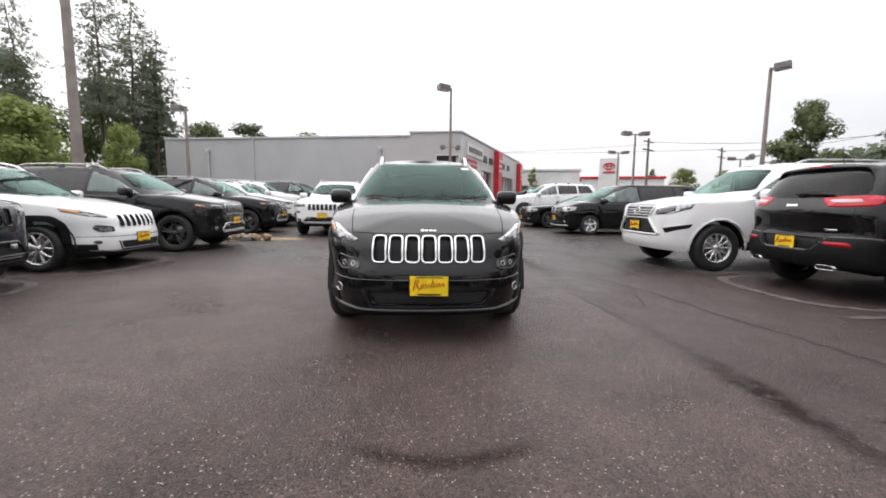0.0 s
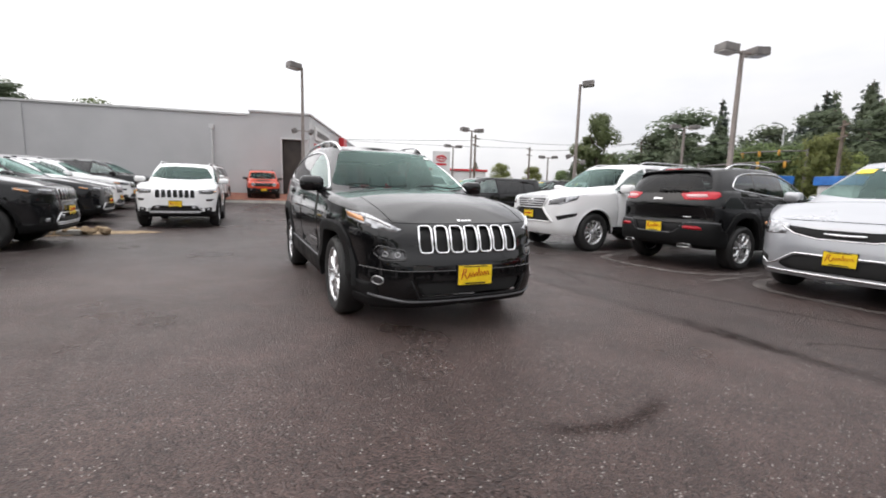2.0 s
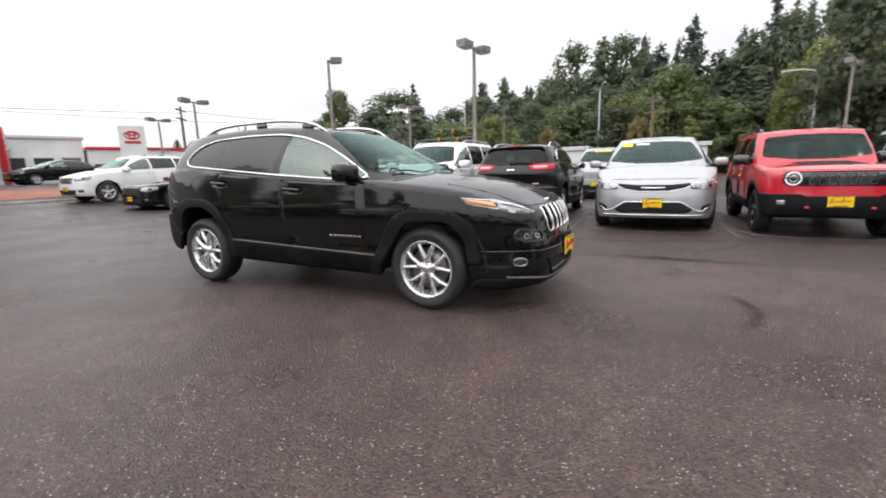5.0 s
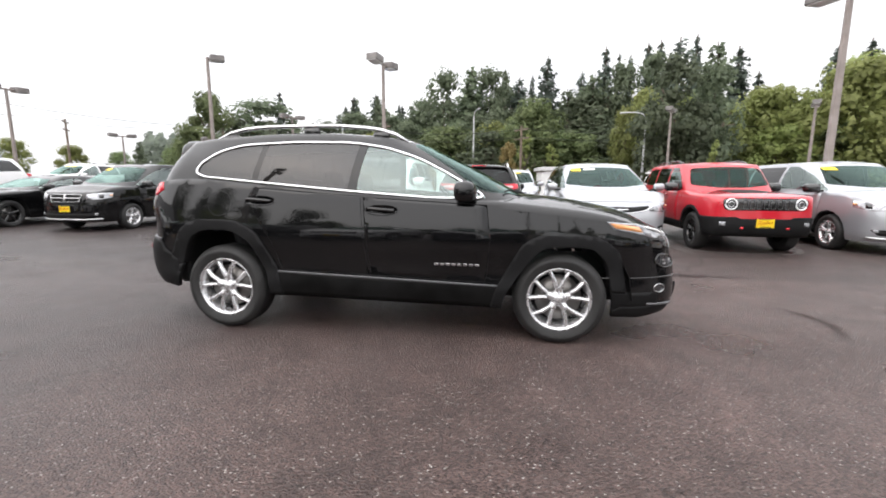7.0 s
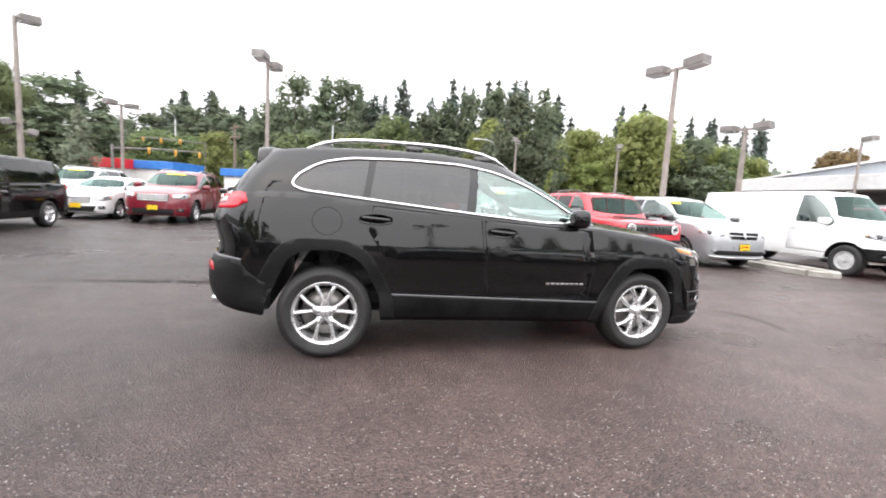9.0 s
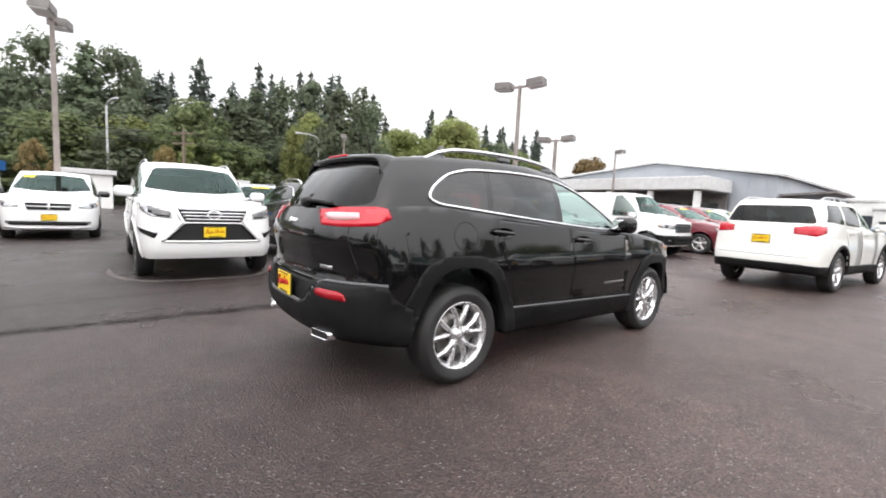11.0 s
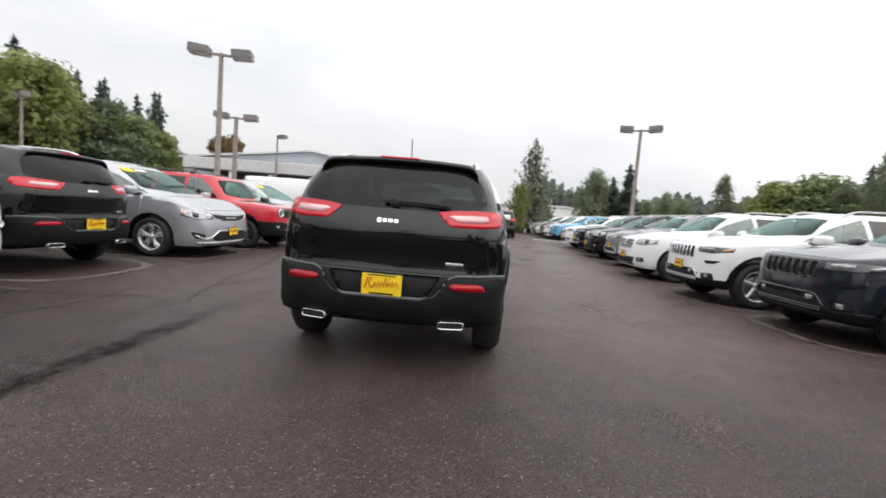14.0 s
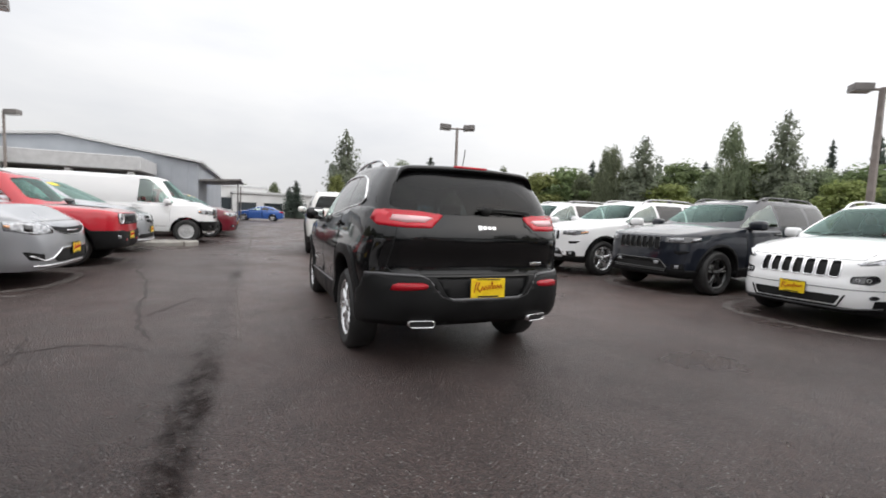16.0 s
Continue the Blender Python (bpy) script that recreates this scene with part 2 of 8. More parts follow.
def tube_bm(pts, r, closed=False, seg=6, into=None, flat=1.0):
    """A round (or flattened) rod along points."""
    pts = [Vector(p) for p in pts]
    n = len(pts)
    bm = bmesh.new()
    rings = []
    up0 = Vector((0.12, 0.07, 1)).normalized()
    for i, p in enumerate(pts):
        a = pts[(i - 1) % n] if closed or i > 0 else p
        b = pts[(i + 1) % n] if closed or i < n - 1 else p
        t = (b - a).normalized() if (b - a).length > 1e-9 else Vector((1, 0, 0))
        s = t.cross(up0)
        s = s.normalized() if s.length > 1e-4 else Vector((1, 0, 0))
        q = s.cross(t).normalized()
        rings.append([bm.verts.new(p + (s * math.cos(k * math.tau / seg) + q * math.sin(k * math.tau / seg) * flat) * r) for k in range(seg)])
    for i in range(n if closed else n - 1):
        A, B = rings[i], rings[(i + 1) % n]
        for k in range(seg):
            bm.faces.new((A[k], A[(k + 1) % seg], B[(k + 1) % seg], B[k]))
    if not closed:
        bm.faces.new(rings[0][::-1])
        bm.faces.new(rings[-1])
    bmesh.ops.recalc_face_normals(bm, faces=bm.faces[:])
    return join(into, bm) if into is not None else bm


def lathe_bm(profile, seg=40, axis="x", into=None, close=False):
    """Turns (radius, along) pairs round an axis."""
    bm = bmesh.new()
    rows = []
    for r, a in profile:
        row = []
        for k in range(seg):
            c, s = math.cos(k * math.tau / seg) * r, math.sin(k * math.tau / seg) * r
            row.append(bm.verts.new((a, c, s) if axis == "x" else (c, s, a)))
        rows.append(row)
    for i in range(len(rows) - (0 if close else 1)):
        A, B = rows[i], rows[(i + 1) % len(rows)]
        for k in range(seg):
            bm.faces.new((A[k], A[(k + 1) % seg], B[(k + 1) % seg], B[k]))
    bmesh.ops.remove_doubles(bm, verts=bm.verts, dist=1e-5)
    bmesh.ops.recalc_face_normals(bm, faces=bm.faces[:])
    return join(into, bm) if into is not None else bm


def spline(pts, n):
    """n points of a Catmull-Rom curve, evenly in the control points' order."""
    P = np.array(pts, float)
    P = np.vstack([2 * P[0] - P[1], P, 2 * P[-1] - P[-2]])
    m = len(pts) - 1
    out = []
    for k in range(n):
        s = min(k / (n - 1) * m, m - 1e-9)
        i, t = int(s), s - int(s)
        a, b, c, d = P[i:i + 4]
        out.append(0.5 * ((2 * b) + (c - a) * t + (2 * a - 5 * b + 4 * c - d) * t * t + (3 * b - a - 3 * c + d) * t ** 3))
    return np.array(out)


def table(tab, v):
    t = np.array(tab, float)
    i = np.argsort(t[:, 0])
    # smoothed look-up
    return sum(np.interp(np.asarray(v) + o, t[i, 0], t[i, 1]) for o in (-0.03, 0.0, 0.03)) / 3


def strip_grid(rows):
    """Faces of a grid of vertex rows on both sides of the middle plane, as one bmesh."""
    bm = bmesh.new()
    for sgn in (1, -1):
        V = [[bm.verts.new((p[0] * sgn, p[1], p[2])) for p in row] for row in rows]
        for j in range(len(V) - 1):
            for i in range(len(V[0]) - 1):
                q = (V[j][i], V[j][i + 1], V[j + 1][i + 1], V[j + 1][i])
                try:
                    bm.faces.new(q if sgn < 0 else q[::-1])
                except ValueError:
                    pass
    bmesh.ops.remove_doubles(bm, verts=bm.verts, dist=2e-4)
    bmesh.ops.dissolve_degenerate(bm, dist=1e-5, edges=bm.edges[:])
    bm.normal_update()
    mid = sum((fc.calc_center_median() for fc in bm.faces), Vector()) / len(bm.faces)
    if sum(fc.normal.dot(fc.calc_center_median() - mid) * fc.calc_area() for fc in bm.faces) < 0:
        bmesh.ops.reverse_faces(bm, faces=bm.faces[:])
    return bm


def shell_bm(S):
    """Lower body, bonnet and greenhouse of a vehicle from its plan, profile and section tables (front towards -y)."""
    fine = S.get("fine")
    N = 84 if fine else 46
    pl = spline(S["plan"], N)
    tg = np.gradient(pl, axis=0)
    tg /= np.linalg.norm(tg, axis=1)[:, None]
    nr = np.stack([tg[:, 1], -tg[:, 0]], 1)
    nr[0], nr[-1] = (0, -1), (0, 1)
    wf = np.where(nr[:, 1] < 0, np.abs(nr[:, 1]) ** 1.4, 0)
    wr = np.where(nr[:, 1] > 0, np.abs(nr[:, 1]) ** 1.4, 0)
    zb = table(S["bottom"], pl[:, 1])
    zt = table(S["shoulder"], pl[:, 1])
    rows = []
    J = 20 if fine else 13
    for j in range(J + 1):
        z = zb + (zt - zb) * j / J
        ins = table(S["side"], z) * (1 - wf - wr) + table(S["front"], z) * wf + table(S["rear"], z) * wr
        p = pl - nr * ins[:, None]
        p[:, 0] = np.maximum(p[:, 0], 0)
        p[0, 0] = p[-1, 0] = 0
        rows.append(np.column_stack([p, z]))
    top = rows[-1]
    ya, yb = S["spine"]
    K = 10 if fine else 6
    for k in range(1, K + 1):
        r = k / K
        sp = np.clip(top[:, 1], ya, yb)
        y = top[:, 1] * (1 - r) + sp * r
        x = top[:, 0] * (1 - r)
        zc = table(S["centre"], y)
        z = top[:, 2] + (zc - top[:, 2]) * (1 - (1 - r) ** 2.4)
        rows.append(np.column_stack([x, y, z]))
    lower = strip_grid(rows)
    base, roof = spline(S["gbase"], N), spline(S["groof"], N)
    # the opening under the cabin
    bx = base[:, 0]
    doomed = []
    for fc in lower.faces:
        c = fc.calc_center_median()
        if fc.normal.z > 0.6 and base[0, 1] + 0.05 < c.y < base[-1, 1] - 0.03:
            if abs(c.x) < np.interp(c.y, base[:, 1], bx) - 0.04:
                doomed.append(fc)
    bmesh.ops.delete(lower, geom=doomed, context="FACES")
    z0, z1 = table(S["gbase_z"], base[:, 1]), table(S["groof_z"], roof[:, 1])
    rows = []
    J = 12 if fine else 7
    for j in range(J + 1):
        t = j / J
        b = S.get("bulge", 0.03) * math.sin(math.pi * t)
        p = base * (1 - t) + roof * t
        d = np.stack([np.gradient(p[:, 1]), -np.gradient(p[:, 0])], 1)
        d /= np.linalg.norm(d, axis=1)[:, None]
        d[0], d[-1] = (0, -1), (0, 1)
        p = p + d * b
        p[:, 0] = np.maximum(p[:, 0], 0)
        p[0, 0] = p[-1, 0] = 0
        rows.append(np.column_stack([p, z0 * (1 - t) + z1 * t]))
    top = rows[-1]
    y0, y1 = top[0, 1] + 0.45, top[-1, 1] - 0.45
    K = 9 if fine else 5
    for k in range(1, K + 1):
        r = k / K
        sp = np.clip(top[:, 1], y0, y1)
        y = top[:, 1] * (1 - r) + sp * r
        z = top[:, 2] + S["crown"] * (1 - (1 - r) ** 2.6)
        rows.append(np.column_stack([top[:, 0] * (1 - r), y, z]))
    return join(lower, strip_grid(rows))


def inside(poly, a, b):
    c = False
    for i in range(len(poly)):
        (x0, y0), (x1, y1) = poly[i - 1], poly[i]
        if (y0 > b) != (y1 > b) and a < (x1 - x0) * (b - y0) / (y1 - y0) + x0:
            c = not c
    return c


def view(phi):
    """Way out of the body, and the level axis across it, for a view from the angle phi (0 front, 90 the +x side, 180 rear)."""
    s, c = math.sin(radians(phi)), math.cos(radians(phi))
    return Vector((s, -c, 0)), Vector((c, s, 0))


def rounded(poly, r, n=4):
    """Rounds the corners of a polygon of (a, b) pairs."""
    P = [Vector(p) for p in poly]
    out = []
    for i, p in enumerate(P):
        a, b = P[i - 1] - p, P[(i + 1) % len(P)] - p
        q = min(r, a.length * 0.45, b.length * 0.45)
        A, B = p + a.normalized() * q, p + b.normalized() * q
        for k in range(n + 1):
            t = k / n
            out.append(tuple(A * (1 - t) ** 2 + p * 2 * t * (1 - t) + B * t * t))
    return out


class Body:
    """A shell that panes, lamps and panels are cut from."""

    def __init__(self, bm):
        self.bm = bm
        bm.normal_update()
        self.tree = BVHTree.FromBMesh(bm)

    def on(self, phi, a, b, lift=0.0):
        """The place on the skin seen from phi at the level place a and the height b."""
        d, ax = view(phi)
        o = ax * a + Vector((0, 0, b)) + d * 6
        hit, nrm, _, _ = self.tree.ray_cast(o, -d)
        if hit is None:
            return None, d
        if nrm.dot(d) < 0:
            nrm = -nrm
        return hit + nrm * lift, nrm

    def line(self, phi, pts, lift=0.0, step=0.06, closed=False):
        out = []
        P = list(pts) + ([pts[0]] if closed else [])
        for (a0, b0), (a1, b1) in zip(P, P[1:]):
            n = max(1, int(math.hypot(a1 - a0, b1 - b0) / step))
            for k in range(n):
                t = k / n
                out.append(self.on(phi, a0 + (a1 - a0) * t, b0 + (b1 - b0) * t, lift)[0])
        if not closed:
            out.append(self.on(phi, *P[-1], lift)[0])
        return [p for p in out if p is not None]

    def cut(self, phi, poly, facing=0.2):
        """Takes the faces within a polygon, as seen from phi, out of the shell as a bmesh of their own."""
        d, ax = view(phi)
        bm = self.bm
        lo = (min(p[0] for p in poly), min(p[1] for p in poly))
        hi = (max(p[0] for p in poly), max(p[1] for p in poly))

        def near():
            got = []
            for fc in bm.faces:
                if fc.normal.dot(d) < facing:
                    continue
                cs = [(v.co.dot(ax), v.co.z) for v in fc.verts]
                if max(c[0] for c in cs) > lo[0] and min(c[0] for c in cs) < hi[0] and max(c[1] for c in cs) > lo[1] and min(c[1] for c in cs) < hi[1] \
                        and fc.calc_center_median().dot(d) > -0.05:
                    got.append(fc)
            return got

        fs = near()
        for i in range(len(poly)):
            (a0, b0), (a1, b1) = poly[i - 1], poly[i]
            if math.hypot(a1 - a0, b1 - b0) < 1e-5:
                continue
            e = Vector((a1 - a0, b1 - b0)).normalized()
            no = ax * e.y + Vector((0, 0, -e.x))
            geom = list({v for fc in fs for v in fc.verts}) + list({e_ for fc in fs for e_ in fc.edges}) + fs
            res = bmesh.ops.bisect_plane(bm, geom=geom, dist=1e-5, plane_co=ax * a0 + Vector((0, 0, b0)), plane_no=no)
            fs = [g for g in res["geom"] if isinstance(g, bmesh.types.BMFace)]
        got = []
        for fc in fs:
            c = fc.calc_center_median()
            if inside(poly, c.dot(ax), c.z):
                got.append(fc)
        out = bmesh.new()
        vm = {}
        for fc in got:
            vs = []
            for v in fc.verts:
                if v not in vm:
                    vm[v] = out.verts.new(v.co)
                vs.append(vm[v])
            try:
                out.faces.new(vs)
            except ValueError:
                pass
        bmesh.ops.delete(bm, geom=got, context="FACES")
        out.normal_update()
        return out


def raised(bm, h, back=0.02):
    """Moves a cut panel out by h and gives it edges that reach back into the body."""
    bm.normal_update()
    nv = {v: v.normal.copy() for v in bm.verts}
    rim = [e for e in bm.edges if e.is_boundary]
    for v in bm.verts:
        v.co += nv[v] * h
    made = {}
    for e in rim:
        quad = []
        a, b = e.verts
        for v in (a, b):
            if v not in made:
                made[v] = bm.verts.new(v.co - nv[v] * (abs(h) + back))
        fc = e.link_faces[0]
        order = [v for v in fc.verts]
        i, j = order.index(a), order.index(b)
        if (i + 1) % len(order) == j:
            a, b = b, a
        try:
            bm.faces.new((a, b, made[b], made[a]))
        except ValueError:
            pass
    return bm


def recessed(bm, depth):
    """Sinks a cut panel into a shallow dish whose rim stays flush with the skin."""
    bm.normal_update()
    rim = {v for e in bm.edges if e.is_boundary for v in e.verts}
    mid = sum((v.co for v in bm.verts), Vector()) / max(1, len(bm.verts))
    res = bmesh.ops.inset_region(bm, faces=bm.faces[:], thickness=0.010, depth=-depth, use_boundary=True)
    for v in bm.verts:
        if v not in rim:
            v.co += (mid - v.co) * 0.06
    return bm


# ---- ground ----
def gz(x, y):
    """Height of the lot: level, rising a little towards the grey building and again beyond its corner."""
    t = min(max((y - 11.0) / 8.0, 0), 1)
    q = min(max((y - 22.0) / 5.0, 0), 1)
    return 0.30 * t * t * (3 - 2 * t) + 0.55 * q * q * (3 - 2 * q)


# ---- vehicles ----
WHEELS = {}


def wheel_meshes(r, rim_r, width, style, alloy):
    """Tyre, rim and brake disc, with the axle along x and the outer face at +x."""
    key = (r, style, alloy.name)
    if key in WHEELS:
        return WHEELS[key]
    w = width / 2
    seg = 48 if style == "split10" else 26
    prof = [(rim_r - 0.012, -w * 0.8), (rim_r + 0.015, -w), (r - 0.02, -w * 0.92), (r, -0.62 * w), (r, 0.62 * w), (r - 0.012, w * 0.86), (r - 0.034, w * 0.985)]
    prof += [((r + rim_r) / 2 + 0.012, w + 0.010), ((r + rim_r) / 2 - 0.002, w + 0.006), (rim_r + 0.02, w + 0.002), (rim_r - 0.012, w * 0.8)]
    tyre = lathe_bm(prof, seg)
    bm = lathe_bm([(rim_r - 0.03, -w * 0.7), (rim_r - 0.03, w * 0.5), (rim_r - 0.014, w * 0.80), (rim_r - 0.003, w * 0.93), (rim_r + 0.006, w * 0.93), (rim_r + 0.008, w * 0.8)], seg)
    face = w * 0.78

    def spoke(a0, a1, w0, w1, r0=0.05, r1=None, x0=None, x1=None, th=0.024):
        r1 = r1 or rim_r - 0.012
        x0, x1 = x0 if x0 is not None else face - 0.012, x1 if x1 is not None else face + 0.002
        vs = []
        for rr, an, ww, xx in ((r0, a0, w0, x0), ((r0 + r1) / 2, (a0 + a1) / 2, (w0 + w1) / 2, (x0 + x1) / 2 + 0.012), (r1, a1, w1, x1)):
            c, s = math.cos(an), math.sin(an)
            for off, dx in ((-0.5, -th), (-0.32, 0.0), (0.32, 0.0), (0.5, -th)):
                vs.append(bm.verts.new((xx + dx, c * rr - s * ww * off, s * rr + c * ww * off)))
        for q in range(2):
            for k in range(3):
                A = q * 4
                bm.faces.new((vs[A + k], vs[A + k + 1], vs[A + 5 + k], vs[A + 4 + k]))

    if style == "split10":
        for k in range(5):
            a = k * math.tau / 5 + math.pi / 2
            spoke(a, a, 0.072, 0.058, 0.045, 0.098, face - 0.012, face + 0.002, th=0.034)
            for sg in (-1, 1):
                spoke(a + sg * 0.17, a + sg * 0.335, 0.030, 0.034, 0.086, None, face + 0.003, face + 0.002, th=0.034)
    elif style == "multi12":
        for k in range(12):
            a = k * math.tau / 12
            spoke(a, a + 0.04, 0.030, 0.026)
    elif style == "five":
        for k in range(5):
            a = k * math.tau / 5 + math.pi / 2
            spoke(a, a, 0.075, 0.055)
    elif style == "twin5":
        for k in range(5):
            a = k * math.tau / 5 + math.pi / 2
            for sg in (-1, 1):
                spoke(a + sg * 0.16, a + sg * 0.13, 0.034, 0.036)
    else:
        for k in range(16):
            a = k * math.tau / 16
            spoke(a, a, 0.045, 0.075, 0.07, rim_r - 0.02, face - 0.02, face - 0.03, 0.01)
    lathe_bm([(0.0001, face + 0.004), (0.028, face + 0.004), (0.034, face - 0.002), (0.036, face - 0.008), (0.056, face - 0.010), (0.064, face - 0.02), (0.064, face - 0.05)], 20, into=bm)
    for k in range(5):
        a = k * math.tau / 5 + math.pi / 2
        sub = lathe_bm([(0.0001, 0.004), (0.009, 0.004), (0.010, -0.01)], 6)
        bmesh.ops.translate(sub, vec=(face - 0.002, math.cos(a) * 0.05, math.sin(a) * 0.05), verts=sub.verts)
        join(bm, sub)
    bmesh.ops.recalc_face_normals(bm, faces=bm.faces[:])
    disc = lathe_bm([(0.06, w * 0.2), (rim_r * 0.74, w * 0.2), (rim_r * 0.74, w * 0.05), (0.06, w * 0.05)], 24)
    well = lathe_bm([(0.0001, -w * 0.45), (rim_r - 0.032, -w * 0.45)], 24)
    WHEELS[key] = (mesh_of("wheel", tyre, RUBBER), mesh_of("rim", bm, alloy, True), mesh_of("brake_disc", disc, BRAKE), mesh_of("wheel_back", well, DARK))
    return WHEELS[key]


SEATS = {}


def seat_meshes():
    if not SEATS:
        SEATS["seat"] = mesh_of("seat", box_bm(0.46, 0.12, 0.60, (0, 0.06, 0.36), 0.05, 2, into=box_bm(0.50, 0.50, 0.14, (0, -0.2, 0.07), 0.05, 2)), SEAT)
        SEATS["headrest"] = mesh_of("headrest", box_bm(0.26, 0.09, 0.17, (0, 0, 0), 0.035, 2), SEAT)
        w = tube_bm([(0.18 * math.cos(k * math.tau / 24), 0.06 * math.sin(k * math.tau / 24), 0.18 * math.sin(k * math.tau / 24)) for k in range(24)], 0.014, True)
        SEATS["steering_wheel"] = mesh_of("steering_wheel", box_bm(0.16, 0.05, 0.10, (0, 0.02, 0), 0.02, 2, into=w), DARK)
    return SEATS


def plate_parts(parent, p, n, tilt_rz, w=0.285, h=0.148):
    """A yellow dealer plate with red slanted strokes, in a dark frame."""
    d = Vector((n.x, n.y, 0)).normalized()
    m = Matrix.Translation(p + d * 0.012) @ Matrix.Rotation(math.atan2(d.x, -d.y), 4, "Z")
    fr = box_bm(w + 0.012, 0.012, h + 0.014, (0, 0.004, 0), 0.003, 1)
    pl = box_bm(w, 0.008, h, (0, -0.003, 0), 0.002, 1)
    pts = [(-0.118, -0.0085, -0.03), (-0.10, -0.0085, 0.045), (-0.075, -0.0085, 0.045), (-0.095, -0.0085, 0.008), (-0.07, -0.0085, -0.028)]
    for k in range(15):
        pts.append((-0.06 + k * 0.0125, -0.0085, (0.016 if k % 2 else -0.016) + (0.03 if k == 7 else 0) + k * 0.001))
    ink = tube_bm(pts, 0.0066, seg=4, flat=0.6)
    low = box_bm(0.17, 0.002, 0.011, (0, -0.0085, -0.062))
    high = box_bm(0.20, 0.002, 0.008, (0, -0.0085, 0.067))
    for b in (fr, pl, ink, low, high):
        bmesh.ops.transform(b, matrix=m, verts=b.verts)
    po = part("licence_plate", pl, YELLOW, parent, "yellow dealer plate with red strokes", False)
    part("plate_frame", fr, DARK, po, "", False)
    part("plate_script", ink, REDINK, po, "", False)
    part("plate_bar", low, DARK, po, "", False)
    part("plate_bar", high, DARK, po, "", False)


def params(wb, fo, ro, hw, h, hood0, hood1, cowl, wst, roofend, tail, belt0, belt1, sill=0.30, tumble=0.74, nose=0.0, crown=0.04, rtop=None, bulge=0.03):
    """Tables of an everyday car body from its main sizes."""
    yf, yr = -wb / 2 - fo, wb / 2 + ro
    plan = [(0, yf), (0.38 * hw, yf + 0.012), (0.66 * hw, yf + 0.07), (0.84 * hw, yf + 0.20), (0.94 * hw, yf + 0.42), (0.985 * hw, yf + 0.75), (hw, yf + 1.25),
            (hw, 0.0), (hw, yr - 1.2), (0.985 * hw, yr - 0.7), (0.94 * hw, yr - 0.34), (0.86 * hw, yr - 0.15), (0.68 * hw, yr - 0.05), (0.38 * hw, yr - 0.01), (0, yr)]
    gw, rw = hw * 0.925, hw * tumble
    rt = rtop or roofend
    gb = [(0, cowl), (0.38 * hw, cowl + 0.03), (0.68 * hw, cowl + 0.12), (0.85 * hw, cowl + 0.30), (gw - 0.02, cowl + 0.65), (gw, cowl + 1.2), (gw, (cowl + tail) / 2 + 0.3), (gw - 0.01, tail - 0.8),
          (gw - 0.05, tail - 0.36), (0.74 * hw, tail - 0.10), (0.42 * hw, tail - 0.01), (0, tail)]
    gr = [(0, wst), (0.30 * hw, wst + 0.02), (0.54 * hw, wst + 0.08), (0.65 * hw, wst + 0.20), (rw - 0.01, wst + 0.42), (rw, wst + 0.75), (rw, (wst + rt) / 2 + 0.2), (rw - 0.01, rt - 0.6),
          (rw - 0.03, rt - 0.27), (0.58 * hw, rt - 0.07), (0.32 * hw, rt - 0.01), (0, rt)]
    return dict(wb=wb, yf=yf, yr=yr, hw=hw, h=h, plan=plan, gbase=gb, groof=gr, crown=crown, bulge=bulge, spine=(yf + 0.5, yr - 0.5),
                bottom=[(yf, sill - 0.02), (yf + 0.3, sill - 0.04), (yf + 0.8, sill - 0.02), (0, sill), (yr - 0.7, sill), (yr, sill + 0.04)],
                shoulder=[(yf, hood0 - 0.04), (yf + 0.25, hood0), (cowl - 0.2, hood1 - 0.07), (cowl + 0.2, belt0 - 0.01), (0.3, (belt0 + belt1) / 2 - 0.01), (tail - 0.5, belt1 - 0.01), (yr, belt1 - 0.03)],
                centre=[(yf, hood0), (yf + 0.3, hood0 + 0.04), (cowl - 0.3, hood1 - 0.01), (cowl + 0.1, hood1 + 0.01), (0, belt0 + 0.05), (yr, belt1)],
                side=[(sill - 0.05, 0.07), (sill + 0.06, 0.025), (0.55, 0.015), (0.72, 0.0), (0.85, 0.004), (0.98, 0.018), (1.1, 0.035), (1.25, 0.065)],
                front=[(sill - 0.06, 0.09), (sill + 0.04, 0.02), (sill + 0.15, 0.0), (hood0 - 0.3, 0.012), (hood0 - 0.2, 0.03 + nose * 0.3), (hood0 - 0.1, 0.05 + nose * 0.7), (hood0 - 0.03, 0.09 + nose), (hood0 + 0.02, 0.14 + nose)],
                rear=[(sill - 0.02, 0.10), (sill + 0.06, 0.03), (sill + 0.18, 0.0), (0.66, 0.0), (0.72, 0.03), (0.85, 0.04), (1.0, 0.05), (belt1, 0.08)],
                gbase_z=[(cowl, hood1 - 0.02), (cowl + 0.3, belt0 - 0.02), (0.3, (belt0 + belt1) / 2 - 0.02), (tail - 0.5, belt1 - 0.02), (tail, belt1 - 0.03)],
                groof_z=[(wst, h - crown - 0.045), (wst + 0.3, h - crown - 0.01), ((wst + rt) / 2, h - crown), (rt - 0.3, h - crown - 0.015), (rt, h - crown - 0.04)],
                belt=[(cowl, belt0), (0.3, (belt0 + belt1) / 2), (tail, belt1)], cowl=cowl, wst=wst, roofend=rt, tail=tail, hood0=hood0, hood1=hood1, belt0=belt0, belt1=belt1, sill=sill)


